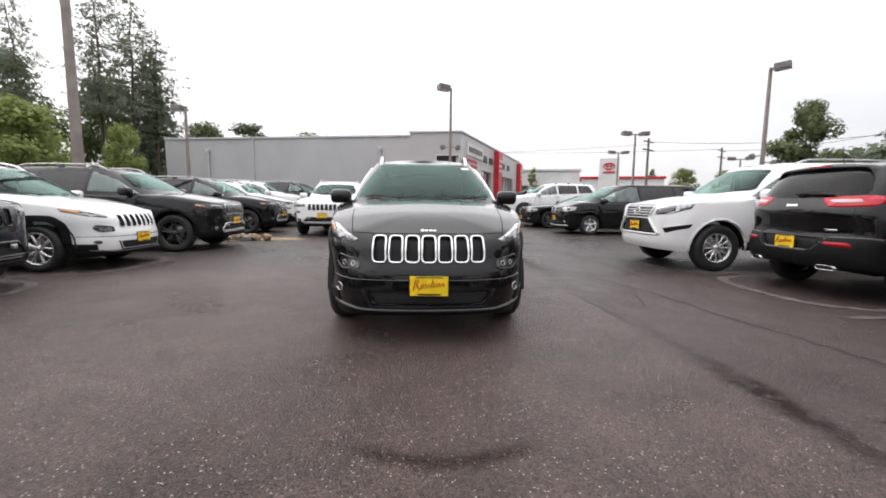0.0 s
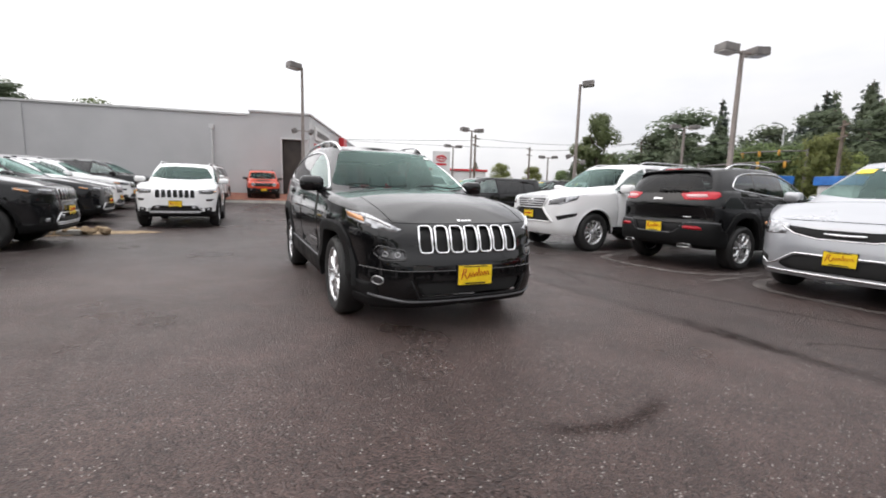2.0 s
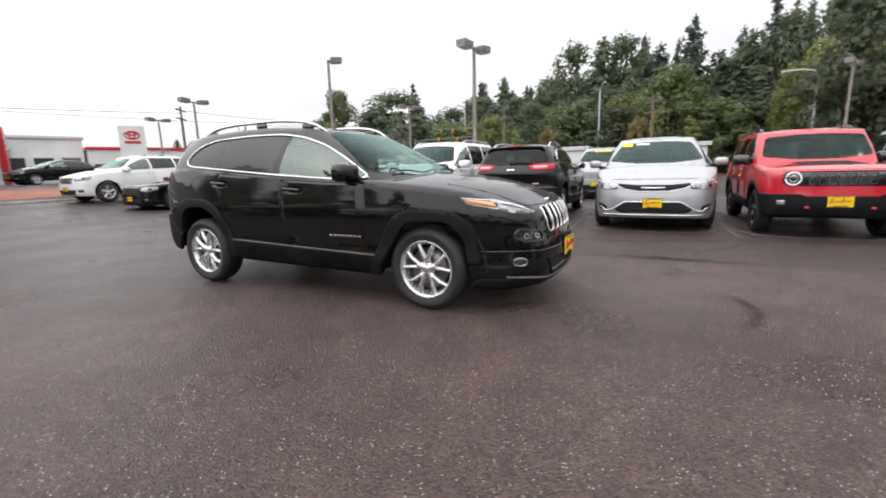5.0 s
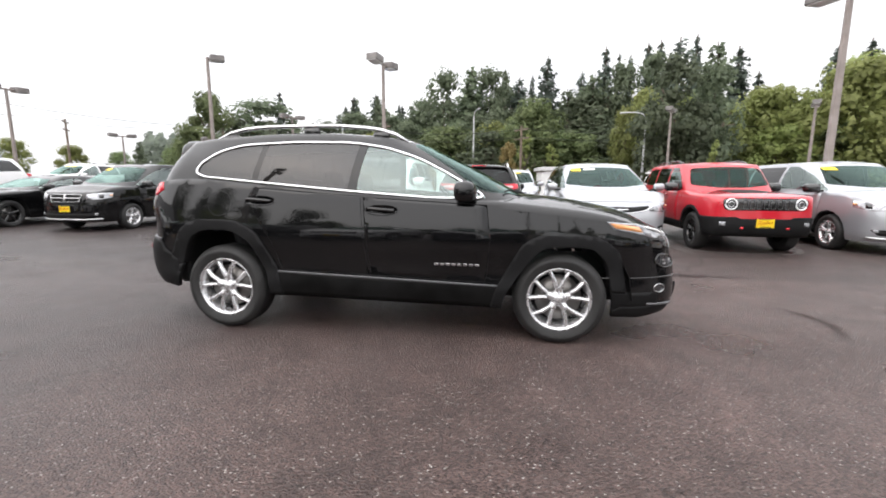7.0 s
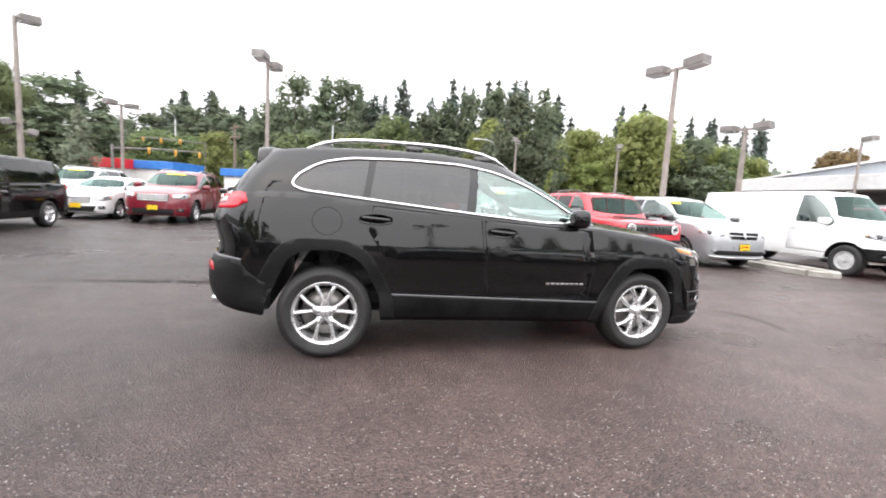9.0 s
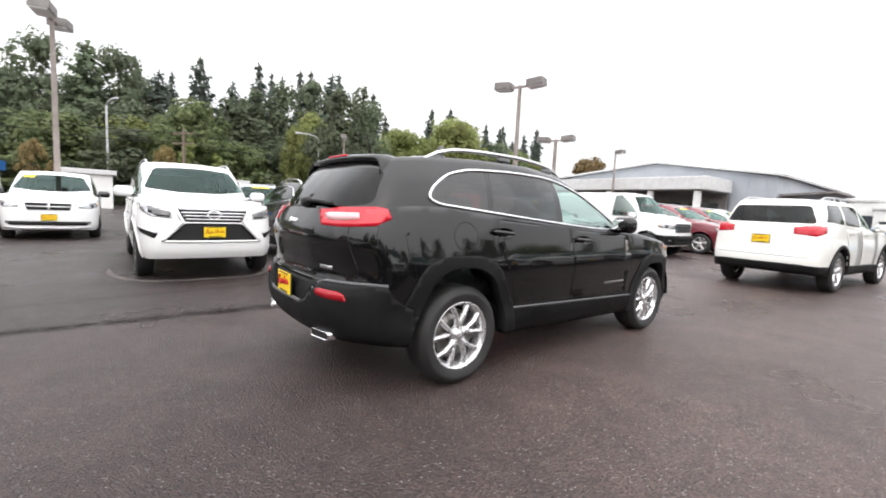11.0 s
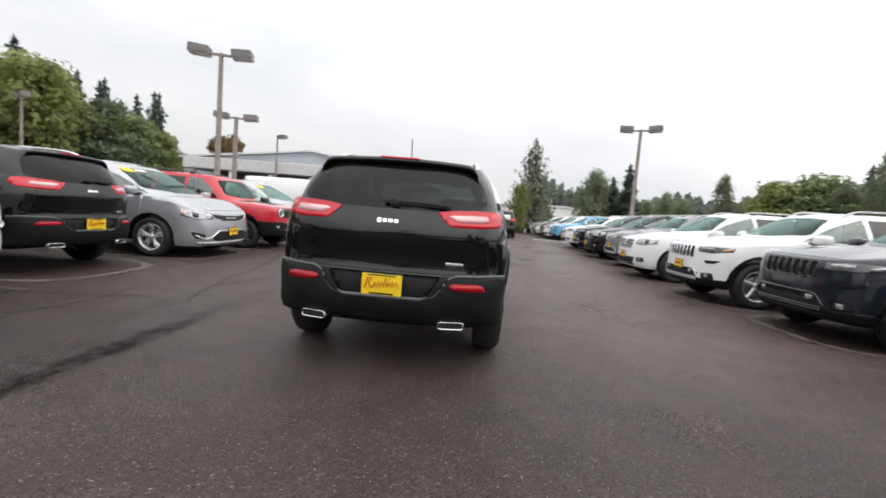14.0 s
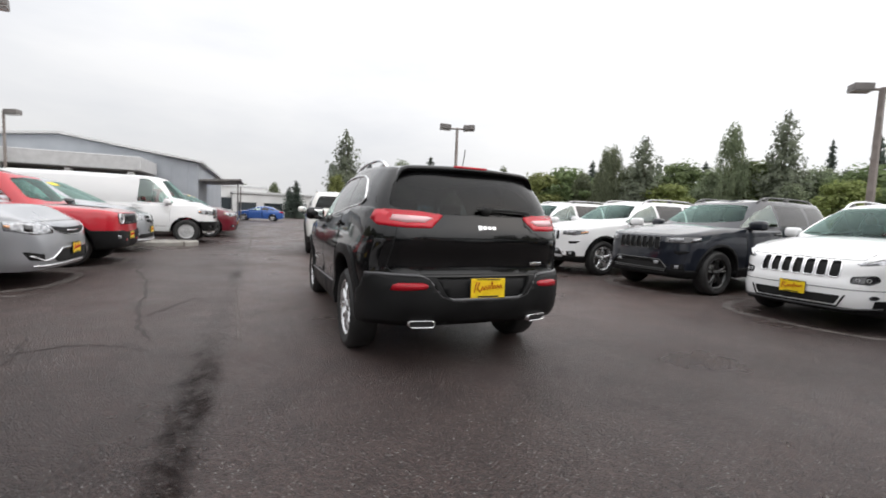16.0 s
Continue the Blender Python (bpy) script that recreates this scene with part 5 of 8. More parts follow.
def long_suv_spec():
    S = params(3.04, 0.93, 1.13, 0.96, 1.76, 0.99, 1.18, -1.25, -0.30, 2.20, 2.45, 1.13, 1.22, sill=0.31, tumble=0.72)
    generic(S, "cross", lamp_z=0.90, b=0.22, c=1.25, rails=(1.9, -0.1, 0.62, SATIN), wheel=(0.385, 0.255))
    S["plates"] = [(0, 0.0, 0.55), (180, 0.0, 0.95)]
    S["lip_trim"] = False
    return S


durango = build_vehicle("suv", long_suv_spec(), WHITE, "white three-row SUV with cross-bar grille", style="twin5")
durango.matrix_basis = pose(-6.95, -5.95, 0, 0, 0, 90)
row = [(-8.75, GREY, "grey"), (-11.5, CHARCOAL, "black"), (-14.2, CHARCOAL, "black"), (-16.9, WHITE, "white"), (-22.0, BLUE, "light blue"), (-24.7, WHITE, "white"), (-27.4, CHARCOAL, "black"), (-30.1, WHITE, "white"), (-32.8, SILVER, "silver"), (-35.5, WHITE, "white")]
for k, (y, col, word) in enumerate(row):
    src, pnt = ((gc_black, CHARCOAL), (durango, WHITE))[k % 2]
    recolour(place(src, -7.0 - 0.04 * abs(y), y, 90, word + " SUV parked in the long row"), (pnt,), col)


# ---- white luxury SUV ----
def lux_spec():
    S = params(2.79, 0.93, 1.14, 0.945, 1.835, 1.09, 1.24, -1.15, -0.28, 2.28, 2.45, 1.19, 1.24, sill=0.36, tumble=0.755, nose=-0.02)
    generic(S, "none", lamp_z=0.985, b=0.15, c=1.05, rails=(2.0, 0.0, 0.66, SATIN), wheel=(0.385, 0.235), dlo_trim=None)
    S["panels"] = [(0, rounded([(-0.46, 1.055), (0.46, 1.055), (0.37, 0.865), (-0.37, 0.865)], 0.02, 2), DARK, "upper_grille", -0.015),
                   (0, rounded([(-0.37, 0.845), (0.37, 0.845), (0.60, 0.60), (-0.60, 0.60)], 0.03, 3), DARK, "lower_grille", -0.02)]
    S["lines"] = [(0, [(-0.44 + 0.025 * (3 - k), 0.90 + k * 0.045), (0.44 - 0.025 * (3 - k), 0.90 + k * 0.045)], 0.014, SATIN, "grille_bar", False) for k in range(4)]
    S["lines"] += [(0, [(s * 0.49, 1.07), (s * 0.40, 0.855), (s * 0.635, 0.585)], 0.022, WHITE, "grille_edge", False) for s in (-1, 1)]
    S["lines"] += [(0, [(-0.62, 0.585), (0.62, 0.585)], 0.016, WHITE, "grille_edge", False), (0, [(-0.49, 1.07), (0.49, 1.07)], 0.014, SATIN, "grille_edge", False), (0, [(-0.62, 1.10), (0.62, 1.10)], 0.004, DARK, "bonnet_gap", False)]
    for s in (-1, 1):
        S["panels"].append((0, rounded([(s * 0.68, 0.70), (s * 0.90, 0.775), (s * 0.89, 0.70), (s * 0.73, 0.615)], 0.02, 2), DARK, "fog_lamp_recess", -0.012))
        S["lines"].append((0, [(s * 0.70, 0.70), (s * 0.89, 0.765)], 0.012, SATIN, "fog_lamp_strip", False))
    yf, hw = S["yf"], S["hw"]
    S["lamps"][0] = (38, [(0.94 * hw, yf + 0.50, 1.105), (0.945 * hw, yf + 0.44, 1.02), (0.80 * hw, yf + 0.18, 0.925), (0.56 * hw, yf + 0.06, 0.905), (0.56 * hw, yf + 0.08, 1.0), (0.74 * hw, yf + 0.17, 1.06)], LENS, "headlight",
                     [
                      ([(0.84 * hw, yf + 0.24, 1.05), (0.72 * hw, yf + 0.15, 1.03), (0.58 * hw, yf + 0.08, 0.985), (0.58 * hw, yf + 0.08, 0.92), (0.72 * hw, yf + 0.13, 0.93), (0.84 * hw, yf + 0.24, 0.985), (0.84 * hw, yf + 0.24, 1.05)], SMOKED)])
    S["badges"] = []
    S["lines"].append((0, [(0.085 * math.cos(k * math.tau / 16), 0.965 + 0.06 * math.sin(k * math.tau / 16)) for k in range(16)], 0.011, CHROME, "grille_badge", True))
    S["plates"] = [(0, 0.0, 0.72)]
    S["sill_mat"] = SATIN
    S["lip_trim"] = False
    S["lip"] = 0.03
    S["arch"] = 0.45
    return S


lux = build_vehicle("suv", lux_spec(), WHITE, "white luxury SUV with hourglass grille and bright wheels", style="multi12", alloy=ALLOY)
lux.matrix_basis = pose(6.19, 2.03, 0, 0, 0, -90)


# ---- minivans ----
def sleek_van_spec():
    S = params(3.09, 0.97, 1.11, 1.0, 1.70, 0.90, 1.12, -1.72, -0.55, 2.35, 2.52, 1.09, 1.22, sill=0.27, tumble=0.70)
    generic(S, "none", lamp_z=0.80, b=0.25, c=1.45, wheel=(0.355, 0.235))
    S["panels"] = [(0, rounded([(-0.62, 0.835), (-0.25, 0.80), (0.25, 0.80), (0.62, 0.835), (0.46, 0.745), (0.24, 0.705), (-0.24, 0.705), (-0.46, 0.745)], 0.02, 2), DARK, "upper_grille", -0.01),
                   (0, rounded([(-0.42, 0.505), (0.42, 0.505), (0.60, 0.385), (0.50, 0.33), (-0.50, 0.33), (-0.60, 0.385)], 0.04, 3), DARK, "lower_intake", -0.012)]
    S["lines"] = [(0, [(-0.18, 0.755), (0, 0.75), (0.18, 0.755)], 0.012, CHROME, "wing_badge", False), (0, [(-0.63, 0.83), (-0.47, 0.74), (-0.24, 0.695), (0.24, 0.695), (0.47, 0.74), (0.63, 0.83)], 0.007, CHROME, "grille_edge", False),
                  (0, [(-0.80, 0.30), (0.80, 0.30)], 0.012, CHROME, "lower_trim", False), (0, [(-0.84, 0.44), (-0.72, 0.365), (-0.62, 0.39), (-0.43, 0.52), (0.43, 0.52), (0.62, 0.39), (0.72, 0.365), (0.84, 0.44)], 0.011, CHROME, "lower_trim", False), (0, [(-0.66, 0.89), (0.66, 0.89)], 0.005, DARK, "bonnet_gap", False)]
    for s in (-1, 1):
        S["panels"].append((0, rounded([(s * 0.72, 0.45), (s * 0.88, 0.50), (s * 0.84, 0.38), (s * 0.72, 0.36)], 0.02, 2), DARK, "fog_lamp_recess", -0.01))
    S["badges"] = []
    S["plates"] = [(0, 0.0, 0.50), (180, 0.0, 0.85)]
    S["stickers"] = [(YSTICKER, [(-0.62, 1.55), (-0.42, 1.55), (-0.42, 1.49), (-0.62, 1.49)]), (STICKER, [(-0.36, 1.55), (-0.12, 1.55), (-0.12, 1.515), (-0.36, 1.515)])]
    S["mirror_size"] = 0.85
    S["lip"] = 0
    S["sill_top"] = None
    return S


pac = build_vehicle("minivan", sleek_van_spec(), SILVER, "silver minivan with thin chrome-edged grille", "minivan", style="twin5")
pac.matrix_basis = pose(6.62, -2.98, 0, 0, 0, -90)


def boxy_van_spec():
    S = params(3.08, 0.95, 1.12, 0.98, 1.735, 0.97, 1.14, -1.62, -0.55, 2.40, 2.52, 1.09, 1.12, sill=0.27, tumble=0.74)
    generic(S, "cross", lamp_z=0.86, b=0.2, c=1.45, wheel=(0.335, 0.215), grille=CHROME)
    gw, z0, z1 = 0.43, 0.72, 0.895
    S["panels"] = [(0, rounded([(-gw, z1), (gw, z1), (gw * 0.9, z0), (-gw * 0.9, z0)], 0.03, 3), DARK, "grille", -0.012),
                   (0, rounded([(-0.80, 0.455), (0.80, 0.455), (0.70, 0.355), (-0.70, 0.355)], 0.03, 3), DARK, "lower_intake", -0.012)]
    S["lines"] = [(0, [(-gw * 0.94, 0.808), (gw * 0.94, 0.808)], 0.017, SATIN, "grille_bar", False), (0, [(0, z0), (0, z1)], 0.024, SATIN, "grille_bar", False),
                  (0, rounded([(-gw, z1), (gw, z1), (gw * 0.9, z0), (-gw * 0.9, z0)], 0.03, 3), 0.008, SATIN, "grille_edge", True),
                  (0, [(-0.80, 0.315), (-0.5, 0.30), (0.5, 0.30), (0.80, 0.315)], 0.022, SATIN, "lower_lip", False),
                  (0, [(-0.62, 0.955), (0.62, 0.955)], 0.005, DARK, "bonnet_gap", False)]
    S["mirror_mat"] = GLOSSBLACK
    S["stickers"] = [(YSTICKER, [(-0.60, 1.58), (-0.38, 1.58), (-0.38, 1.52), (-0.60, 1.52)])]
    S["lip"] = 0
    S["sill_top"] = None
    S["plates"] = [(0, 0.0, 0.55), (180, 0.0, 0.85)]
    return S


van_silver = build_vehicle("minivan", boxy_van_spec(), SILVER, "silver minivan with cross-bar grille and steel-look wheels", "minivan", style="twin5")
van_silver.matrix_basis = pose(6.6, -7.98, 0, 0, 0, -90)
recolour(place(van_silver, 7.35, 9.6, -90, "black minivan with cross-bar grille and silver wheels"), (SILVER,), BLACK)
recolour(place(van_silver, 13.4, 4.35, -90, "white minivan in the further row"), (SILVER,), WHITE)


# ---- boxy red SUV ----
def boxy_suv_spec():
    S = params(2.57, 0.80, 0.86, 0.90, 1.69, 1.03, 1.12, -0.94, -0.50, 1.86, 1.98, 1.10, 1.15, sill=0.35, tumble=0.80, nose=-0.055, bulge=0.015)
    yf, yr, hw = S["yf"], S["yr"], S["hw"]
    # square-cornered plan and cabin
    S["plan"] = [(0, yf), (0.45, yf + 0.010), (0.68, yf + 0.045), (0.79, yf + 0.12), (0.85, yf + 0.26), (0.885, yf + 0.5), (0.895, yf + 0.9), (0.895, 0.0), (0.90, yr - 0.9),
                 (0.89, yr - 0.4), (0.86, yr - 0.16), (0.78, yr - 0.05), (0.45, yr - 0.01), (0, yr)]
    S["gbase"] = [(0, -0.94), (0.42, -0.925), (0.68, -0.87), (0.79, -0.74), (0.825, -0.45), (0.835, 0.1), (0.835, 0.9), (0.83, 1.5), (0.80, 1.80), (0.70, 1.92), (0.40, 1.97), (0, 1.98)]
    S["groof"] = [(0, -0.50), (0.36, -0.49), (0.58, -0.45), (0.68, -0.36), (0.715, -0.1), (0.725, 0.3), (0.725, 0.9), (0.72, 1.4), (0.70, 1.68), (0.60, 1.80), (0.36, 1.85), (0, 1.86)]
    generic(S, "none", b=0.22, c=1.0, rails=(1.6, -0.1, 0.62, GLOSSBLACK), wheel=(0.355, 0.22))
    S["lamps"] = S["lamps"][1:]
    S["panels"] = [(0, rounded([(-0.68, 0.985), (0.68, 0.985), (0.65, 0.775), (-0.65, 0.775)], 0.10, 4), GLOSSBLACK, "grille_panel", -0.006),
                   (0, rounded([(-0.95, 0.665), (-0.45, 0.665), (-0.40, 0.635), (0.40, 0.635), (0.45, 0.665), (0.95, 0.665), (0.88, 0.22), (-0.88, 0.22)], 0.02, 2), PLASTIC, "front_bumper", 0.016),
                   (0, rounded([(-0.40, 0.475), (0.40, 0.475), (0.52, 0.37), (-0.52, 0.37)], 0.03, 2), DARK, "lower_intake", -0.010)]
    S["lines"] = [(0, [(-0.68, 1.005), (0.68, 1.005)], 0.005, DARK, "bonnet_gap", False)]
    for k in range(7):
        x = (k - 3) * 0.108
        S["lines"].append((0, rounded([(x - 0.038, 0.805), (x + 0.038, 0.805), (x + 0.038, 0.955), (x - 0.038, 0.955)], 0.02, 2), 0.0065, GREYTRIM, "grille_frame", True))
    S["badges"] = []
    for s in (-1, 1):
        ring = [(s * 0.545 + 0.088 * math.cos(k * math.tau / 18), 0.882 + 0.088 * math.sin(k * math.tau / 18)) for k in range(18)]
        bulb = [(s * 0.545 + 0.045 * math.cos(k * math.tau / 12), 0.882 + 0.045 * math.sin(k * math.tau / 12)) for k in range(12)]
        S["lines"] += [(0, ring, 0.014, PALEBAR, "headlight_ring", True), (0, bulb, 0.008, SATIN, "headlight_projector", True)]
        S["panels"].insert(0, (0, ring, SMOKED, "headlight", 0.004))
        S["badges"] += [(0, s * 0.66, 0.545, 0.10, 0.07, LENS, "fog_lamp", 0.03), (0, s * 0.36, 0.475, 0.06, 0.035, RED, "tow_hook", 0.05)]
    S["plates"] = [(0, 0.0, 0.56), (180, 0.0, 0.85)]
    S["mirror_mat"] = GLOSSBLACK
    S["lip"] = 0.055

    def more(root, B, colour):
        # matt black panel lying on the bonnet
        bm = bmesh.new()
        grid = []
        for j in range(7):
            row = []
            for i in range(7):
                hit = B.tree.ray_cast(Vector((-0.36 + 0.12 * i, -1.72 + 0.115 * j, 3)), Vector((0, 0, -1)))[0]
                row.append(bm.verts.new(hit + Vector((0, 0, 0.004))))
            grid.append(row)
        for A, C in zip(grid, grid[1:]):
            for k in range(6):
                bm.faces.new((A[k], A[k + 1], C[k + 1], C[k]))
        part("bonnet_decal", bm, PLASTIC, root, "matt black bonnet decal")

    S["extra"] = [more]
    return S


ren = build_vehicle("suv", boxy_suv_spec(), RED, "bright red boxy small SUV with round headlights", style="twin5", alloy=BLACKALLOY)
ren.matrix_basis = pose(6.03, -5.34, 0, 0, 0, -90)
rr = recolour(copy_thing(ren, pose(0.0, 20.78, 0.635, 4, 0, -2) @ Matrix.Diagonal((0.9, 0.9, 0.82, 1))), (RED,), ORANGE)
tagged(rr, "orange-red boxy small SUV on the brick apron before the building")


# ---- cargo van ----
def cargo_spec():
    S = params(3.51, 0.78, 1.22, 1.01, 2.08, 1.17, 1.32, -1.75, -1.12, 2.86, 2.95, 1.22, 1.24, sill=0.38, tumble=0.84, nose=-0.04, crown=0.05)
    generic(S, "bars", lamp_z=0.98, b=-0.35, c=1.3, wheel=(0.375, 0.215), grille=GLOSSBLACK)
    S["panes"] = [clip_a(S["dlo"], -9, -0.45, 0.10)]
    S["dlo_trim"] = None
    S["doors"] = [[(-1.30, 0.52), (-1.34, 1.19), (-0.36, 1.19), (-0.36, 0.52)]]
    S["handles"] = [(-0.5, 1.08)]
    S["rearglass"] = None
    S["panels"].append((0, rounded([(-0.60, 1.09), (0.60, 1.09), (0.60, 0.80), (-0.60, 0.80)], 0.03, 2), GLOSSBLACK, "grille_surround", 0.006))
    S["panels"].append((0, [(-1.0, 0.70), (1.0, 0.70), (1.0, 0.42), (-1.0, 0.42)], PLASTIC, "front_bumper", 0.05))
    S["plates"] = []
    S["lip"] = 0
    S["sill_top"] = None
    S["seat_rows"] = (-0.55,)
    return S


cargo = build_vehicle("cargo_van", cargo_spec(), WHITE, "plain white panel van with black bumper and steel wheels", "van", style="steel", alloy=STEEL)
cargo.matrix_basis = pose(5.43, -11.4, 0, 0, 0, -90)


# ---- cars of the further rows ----
def crossover_spec():
    S = params(3.02, 0.95, 1.12, 1.0, 1.80, 1.0, 1.20, -1.28, -0.30, 2.15, 2.42, 1.15, 1.26, sill=0.29, tumble=0.70, bulge=0.04)
    generic(S, "bars", lamp_z=0.90, b=0.25, c=1.3, rails=(1.8, -0.1, 0.62, SATIN), wheel=(0.375, 0.24))
    S["lip"] = 0
    S["plates"] = [(0, 0.0, 0.52), (180, 0.0, 0.95)]
    S["stickers"] = [(YSTICKER, [(-0.30, 1.66), (0.30, 1.66), (0.30, 1.62), (-0.30, 1.62)])]
    return S


enclave = build_vehicle("suv", crossover_spec(), MAROON, "dark red crossover with chrome grille in the further row")
enclave.matrix_basis = pose(13.5, 7.15, 0, 0, 0, -90)
recolour(place(enclave, 6.9, 16.9, -90, "white crossover in the row by the building"), (MAROON,), WHITE)
place(enclave, 4.85, -14.7, -90, "dark red crossover beyond the panel van")
place(enclave, 4.95, -17.6, -90, "dark red crossover further along the row")
recolour(place(enclave, 5.1, -20.6, -90, "white crossover further along the row"), (MAROON,), WHITE)
recolour(place(enclave, -2.9, 18.6, -10, "white crossover standing before the building"), (MAROON,), WHITE)
for x, y, col, word in ((13.9, -1.2, SILVER, "silver"), (13.9, -7.6, WHITE, "white"), (17.5, 12.3, SILVER, "silver"), (18.0, 15.3, GREY, "grey"), (18.0, 18.6, BLACK, "black"), (14.5, 19.8, WHITE, "white")):
    recolour(place(enclave, x, y, -90, word + " crossover parked in a further row"), (MAROON,), col)


def sedan_spec():
    S = params(2.645, 0.93, 1.0, 0.875, 1.45, 0.80, 1.0, -1.25, -0.22, 1.25, 2.0, 0.97, 1.02, sill=0.24, tumble=0.68)
    generic(S, "bars", lamp_z=0.70, b=0.25, c=1.05, wheel=(0.32, 0.21))
    S["lip"] = 0
    S["sill_top"] = None
    S["plates"] = [(0, 0.0, 0.45), (180, 0.0, 0.80)]
    return S


sedan = build_vehicle("sedan", sedan_spec(), WHITE, "white saloon car in the further row", "car", style="twin5")
sedan.matrix_basis = pose(13.9, 9.55, 0, 0, 0, -90)
recolour(place(sedan, 17.8, -4.3, 90, "dark blue saloon car seen from behind"), (WHITE,), SLATE)
recolour(place(sedan, 1.5, -41.0, 80, "blue car crossing at the far end of the aisle"), (WHITE,), ROYAL)


def coupe_spec():
    S = params(2.95, 0.98, 1.10, 0.96, 1.42, 0.86, 1.0, -1.0, 0.05, 1.45, 2.0, 0.98, 1.04, sill=0.23, tumble=0.66)
    generic(S, "bars", lamp_z=0.74, b=0.75, c=1.5, wheel=(0.36, 0.24), grille=GLOSSBLACK)
    S["lip"] = 0
    S["sill_top"] = None
    return S


coupe = build_vehicle("coupe", coupe_spec(), BLACK, "low black muscle coupe beside the black minivan", "car", style="five", alloy=BLACKALLOY)
coupe.matrix_basis = pose(6.95, 12.9, 0, 0, 0, -90)
recolour(place(sedan, 9.6, 30.0, -90, "black saloon car parked beyond the brick apron"), (WHITE,), BLACK)
place(sedan, 10.6, 33.4, -90, "white saloon car parked beyond the brick apron")
recolour(place(sedan, 12.6, 28.0, -60, "bright red saloon car beyond the brick apron"), (WHITE,), RED)


# ---- paving ----
def asphalt_material():
    m = mat("wet_asphalt", (0.05, 0.047, 0.045), 0.4)
    n, l = m.node_tree.nodes, m.node_tree.links
    b = n["Principled BSDF"]
    tc = n.new("ShaderNodeTexCoord")

    def noise_tex(scale, detail=4.0, rough=0.55):
        t = n.new("ShaderNodeTexNoise")
        t.inputs["Scale"].default_value, t.inputs["Detail"].default_value, t.inputs["Roughness"].default_value = scale, detail, rough
        l.new(tc.outputs["Object"], t.inputs["Vector"])
        return t

    def ramp_of(sock, p0, c0, p1, c1):
        r = n.new("ShaderNodeValToRGB")
        r.color_ramp.elements[0].position, r.color_ramp.elements[0].color = p0, (*c0, 1)
        r.color_ramp.elements[1].position, r.color_ramp.elements[1].color = p1, (*c1, 1)
        l.new(sock, r.inputs[0])
        return r

    def mix(kind, fac, a, c):
        x = n.new("ShaderNodeMixRGB")
        x.blend_type = kind
        if isinstance(fac, float):
            x.inputs[0].default_value = fac
        else:
            l.new(fac, x.inputs[0])
        l.new(a, x.inputs[1])
        l.new(c, x.inputs[2])
        return x

    stain = noise_tex(0.35, 6.0)
    mid = noise_tex(3.0, 5.0)
    grit = noise_tex(70.0, 3.0, 0.7)
    base = ramp_of(stain.outputs[0], 0.33, (0.061, 0.041, 0.037), 0.70, (0.103, 0.072, 0.066))
    m1 = ramp_of(mid.outputs[0], 0.3, (0.72, 0.72, 0.72), 0.7, (1.15, 1.13, 1.12))
    cell = n.new("ShaderNodeTexVoronoi")
    cell.inputs["Scale"].default_value = 95.0
    l.new(tc.outputs["Object"], cell.inputs["Vector"])
    cells = n.new("ShaderNodeSeparateColor")
    l.new(cell.outputs["Color"], cells.inputs[0])
    m2 = ramp_of(cells.outputs[1], 0.0, (0.42, 0.42, 0.42), 1.0, (1.62, 1.60, 1.57))
    c1 = mix("MULTIPLY", 1.0, base.outputs[0], m1.outputs[0])
    c2 = mix("MULTIPLY", 1.0, c1.outputs[0], m2.outputs[0])
    # pale stones in the mix; their colour also paints the glints of wet grains
    vor = n.new("ShaderNodeTexVoronoi")
    vor.inputs["Scale"].default_value = 85.0
    l.new(tc.outputs["Object"], vor.inputs["Vector"])
    pick = n.new("ShaderNodeSeparateColor")
    l.new(vor.outputs["Color"], pick.inputs[0])
    chip = n.new("ShaderNodeMapRange")
    chip.inputs["From Min"].default_value, chip.inputs["From Max"].default_value = 0.905, 0.955
    l.new(pick.outputs[0], chip.inputs[0])
    size = n.new("ShaderNodeMapRange")
    size.inputs["From Min"].default_value, size.inputs["From Max"].default_value = 0.42, 0.30
    l.new(vor.outputs["Distance"], size.inputs[0])
    both = n.new("ShaderNodeMath")
    both.operation = "MULTIPLY"
    l.new(chip.outputs[0], both.inputs[0])
    l.new(size.outputs[0], both.inputs[1])
    stone = n.new("ShaderNodeRGB")
    stone.outputs[0].default_value = (0.44, 0.415, 0.385, 1)
    c3 = mix("MIX", both.outputs[0], c2.outputs[0], stone.outputs[0])
    # newer, darker paving beyond the long joint
    sep = n.new("ShaderNodeSeparateXYZ")
    l.new(tc.outputs["Object"], sep.inputs[0])
    wob = n.new("ShaderNodeMath")
    wob.operation = "MULTIPLY_ADD"
    wob.inputs[1].default_value, wob.inputs[2].default_value = 0.30, -0.15
    l.new(mid.outputs[0], wob.inputs[0])
    ex = n.new("ShaderNodeMath")
    ex.operation = "ADD"
    l.new(sep.outputs[0], ex.inputs[0])
    l.new(wob.outputs[0], ex.inputs[1])
    side = n.new("ShaderNodeMapRange")
    side.inputs["From Min"].default_value, side.inputs["From Max"].default_value = 1.70, 1.98
    side.interpolation_type = "SMOOTHSTEP"
    l.new(ex.outputs[0], side.inputs[0])
    dk = n.new("ShaderNodeRGB")
    dk.outputs[0].default_value = (0.70, 0.70, 0.705, 1)
    c4 = mix("MULTIPLY", side.outputs[0], c3.outputs[0], dk.outputs[0])
    # the asphalt is darker towards +y
    far_dark = n.new("ShaderNodeMapRange")
    far_dark.interpolation_type = "SMOOTHSTEP"
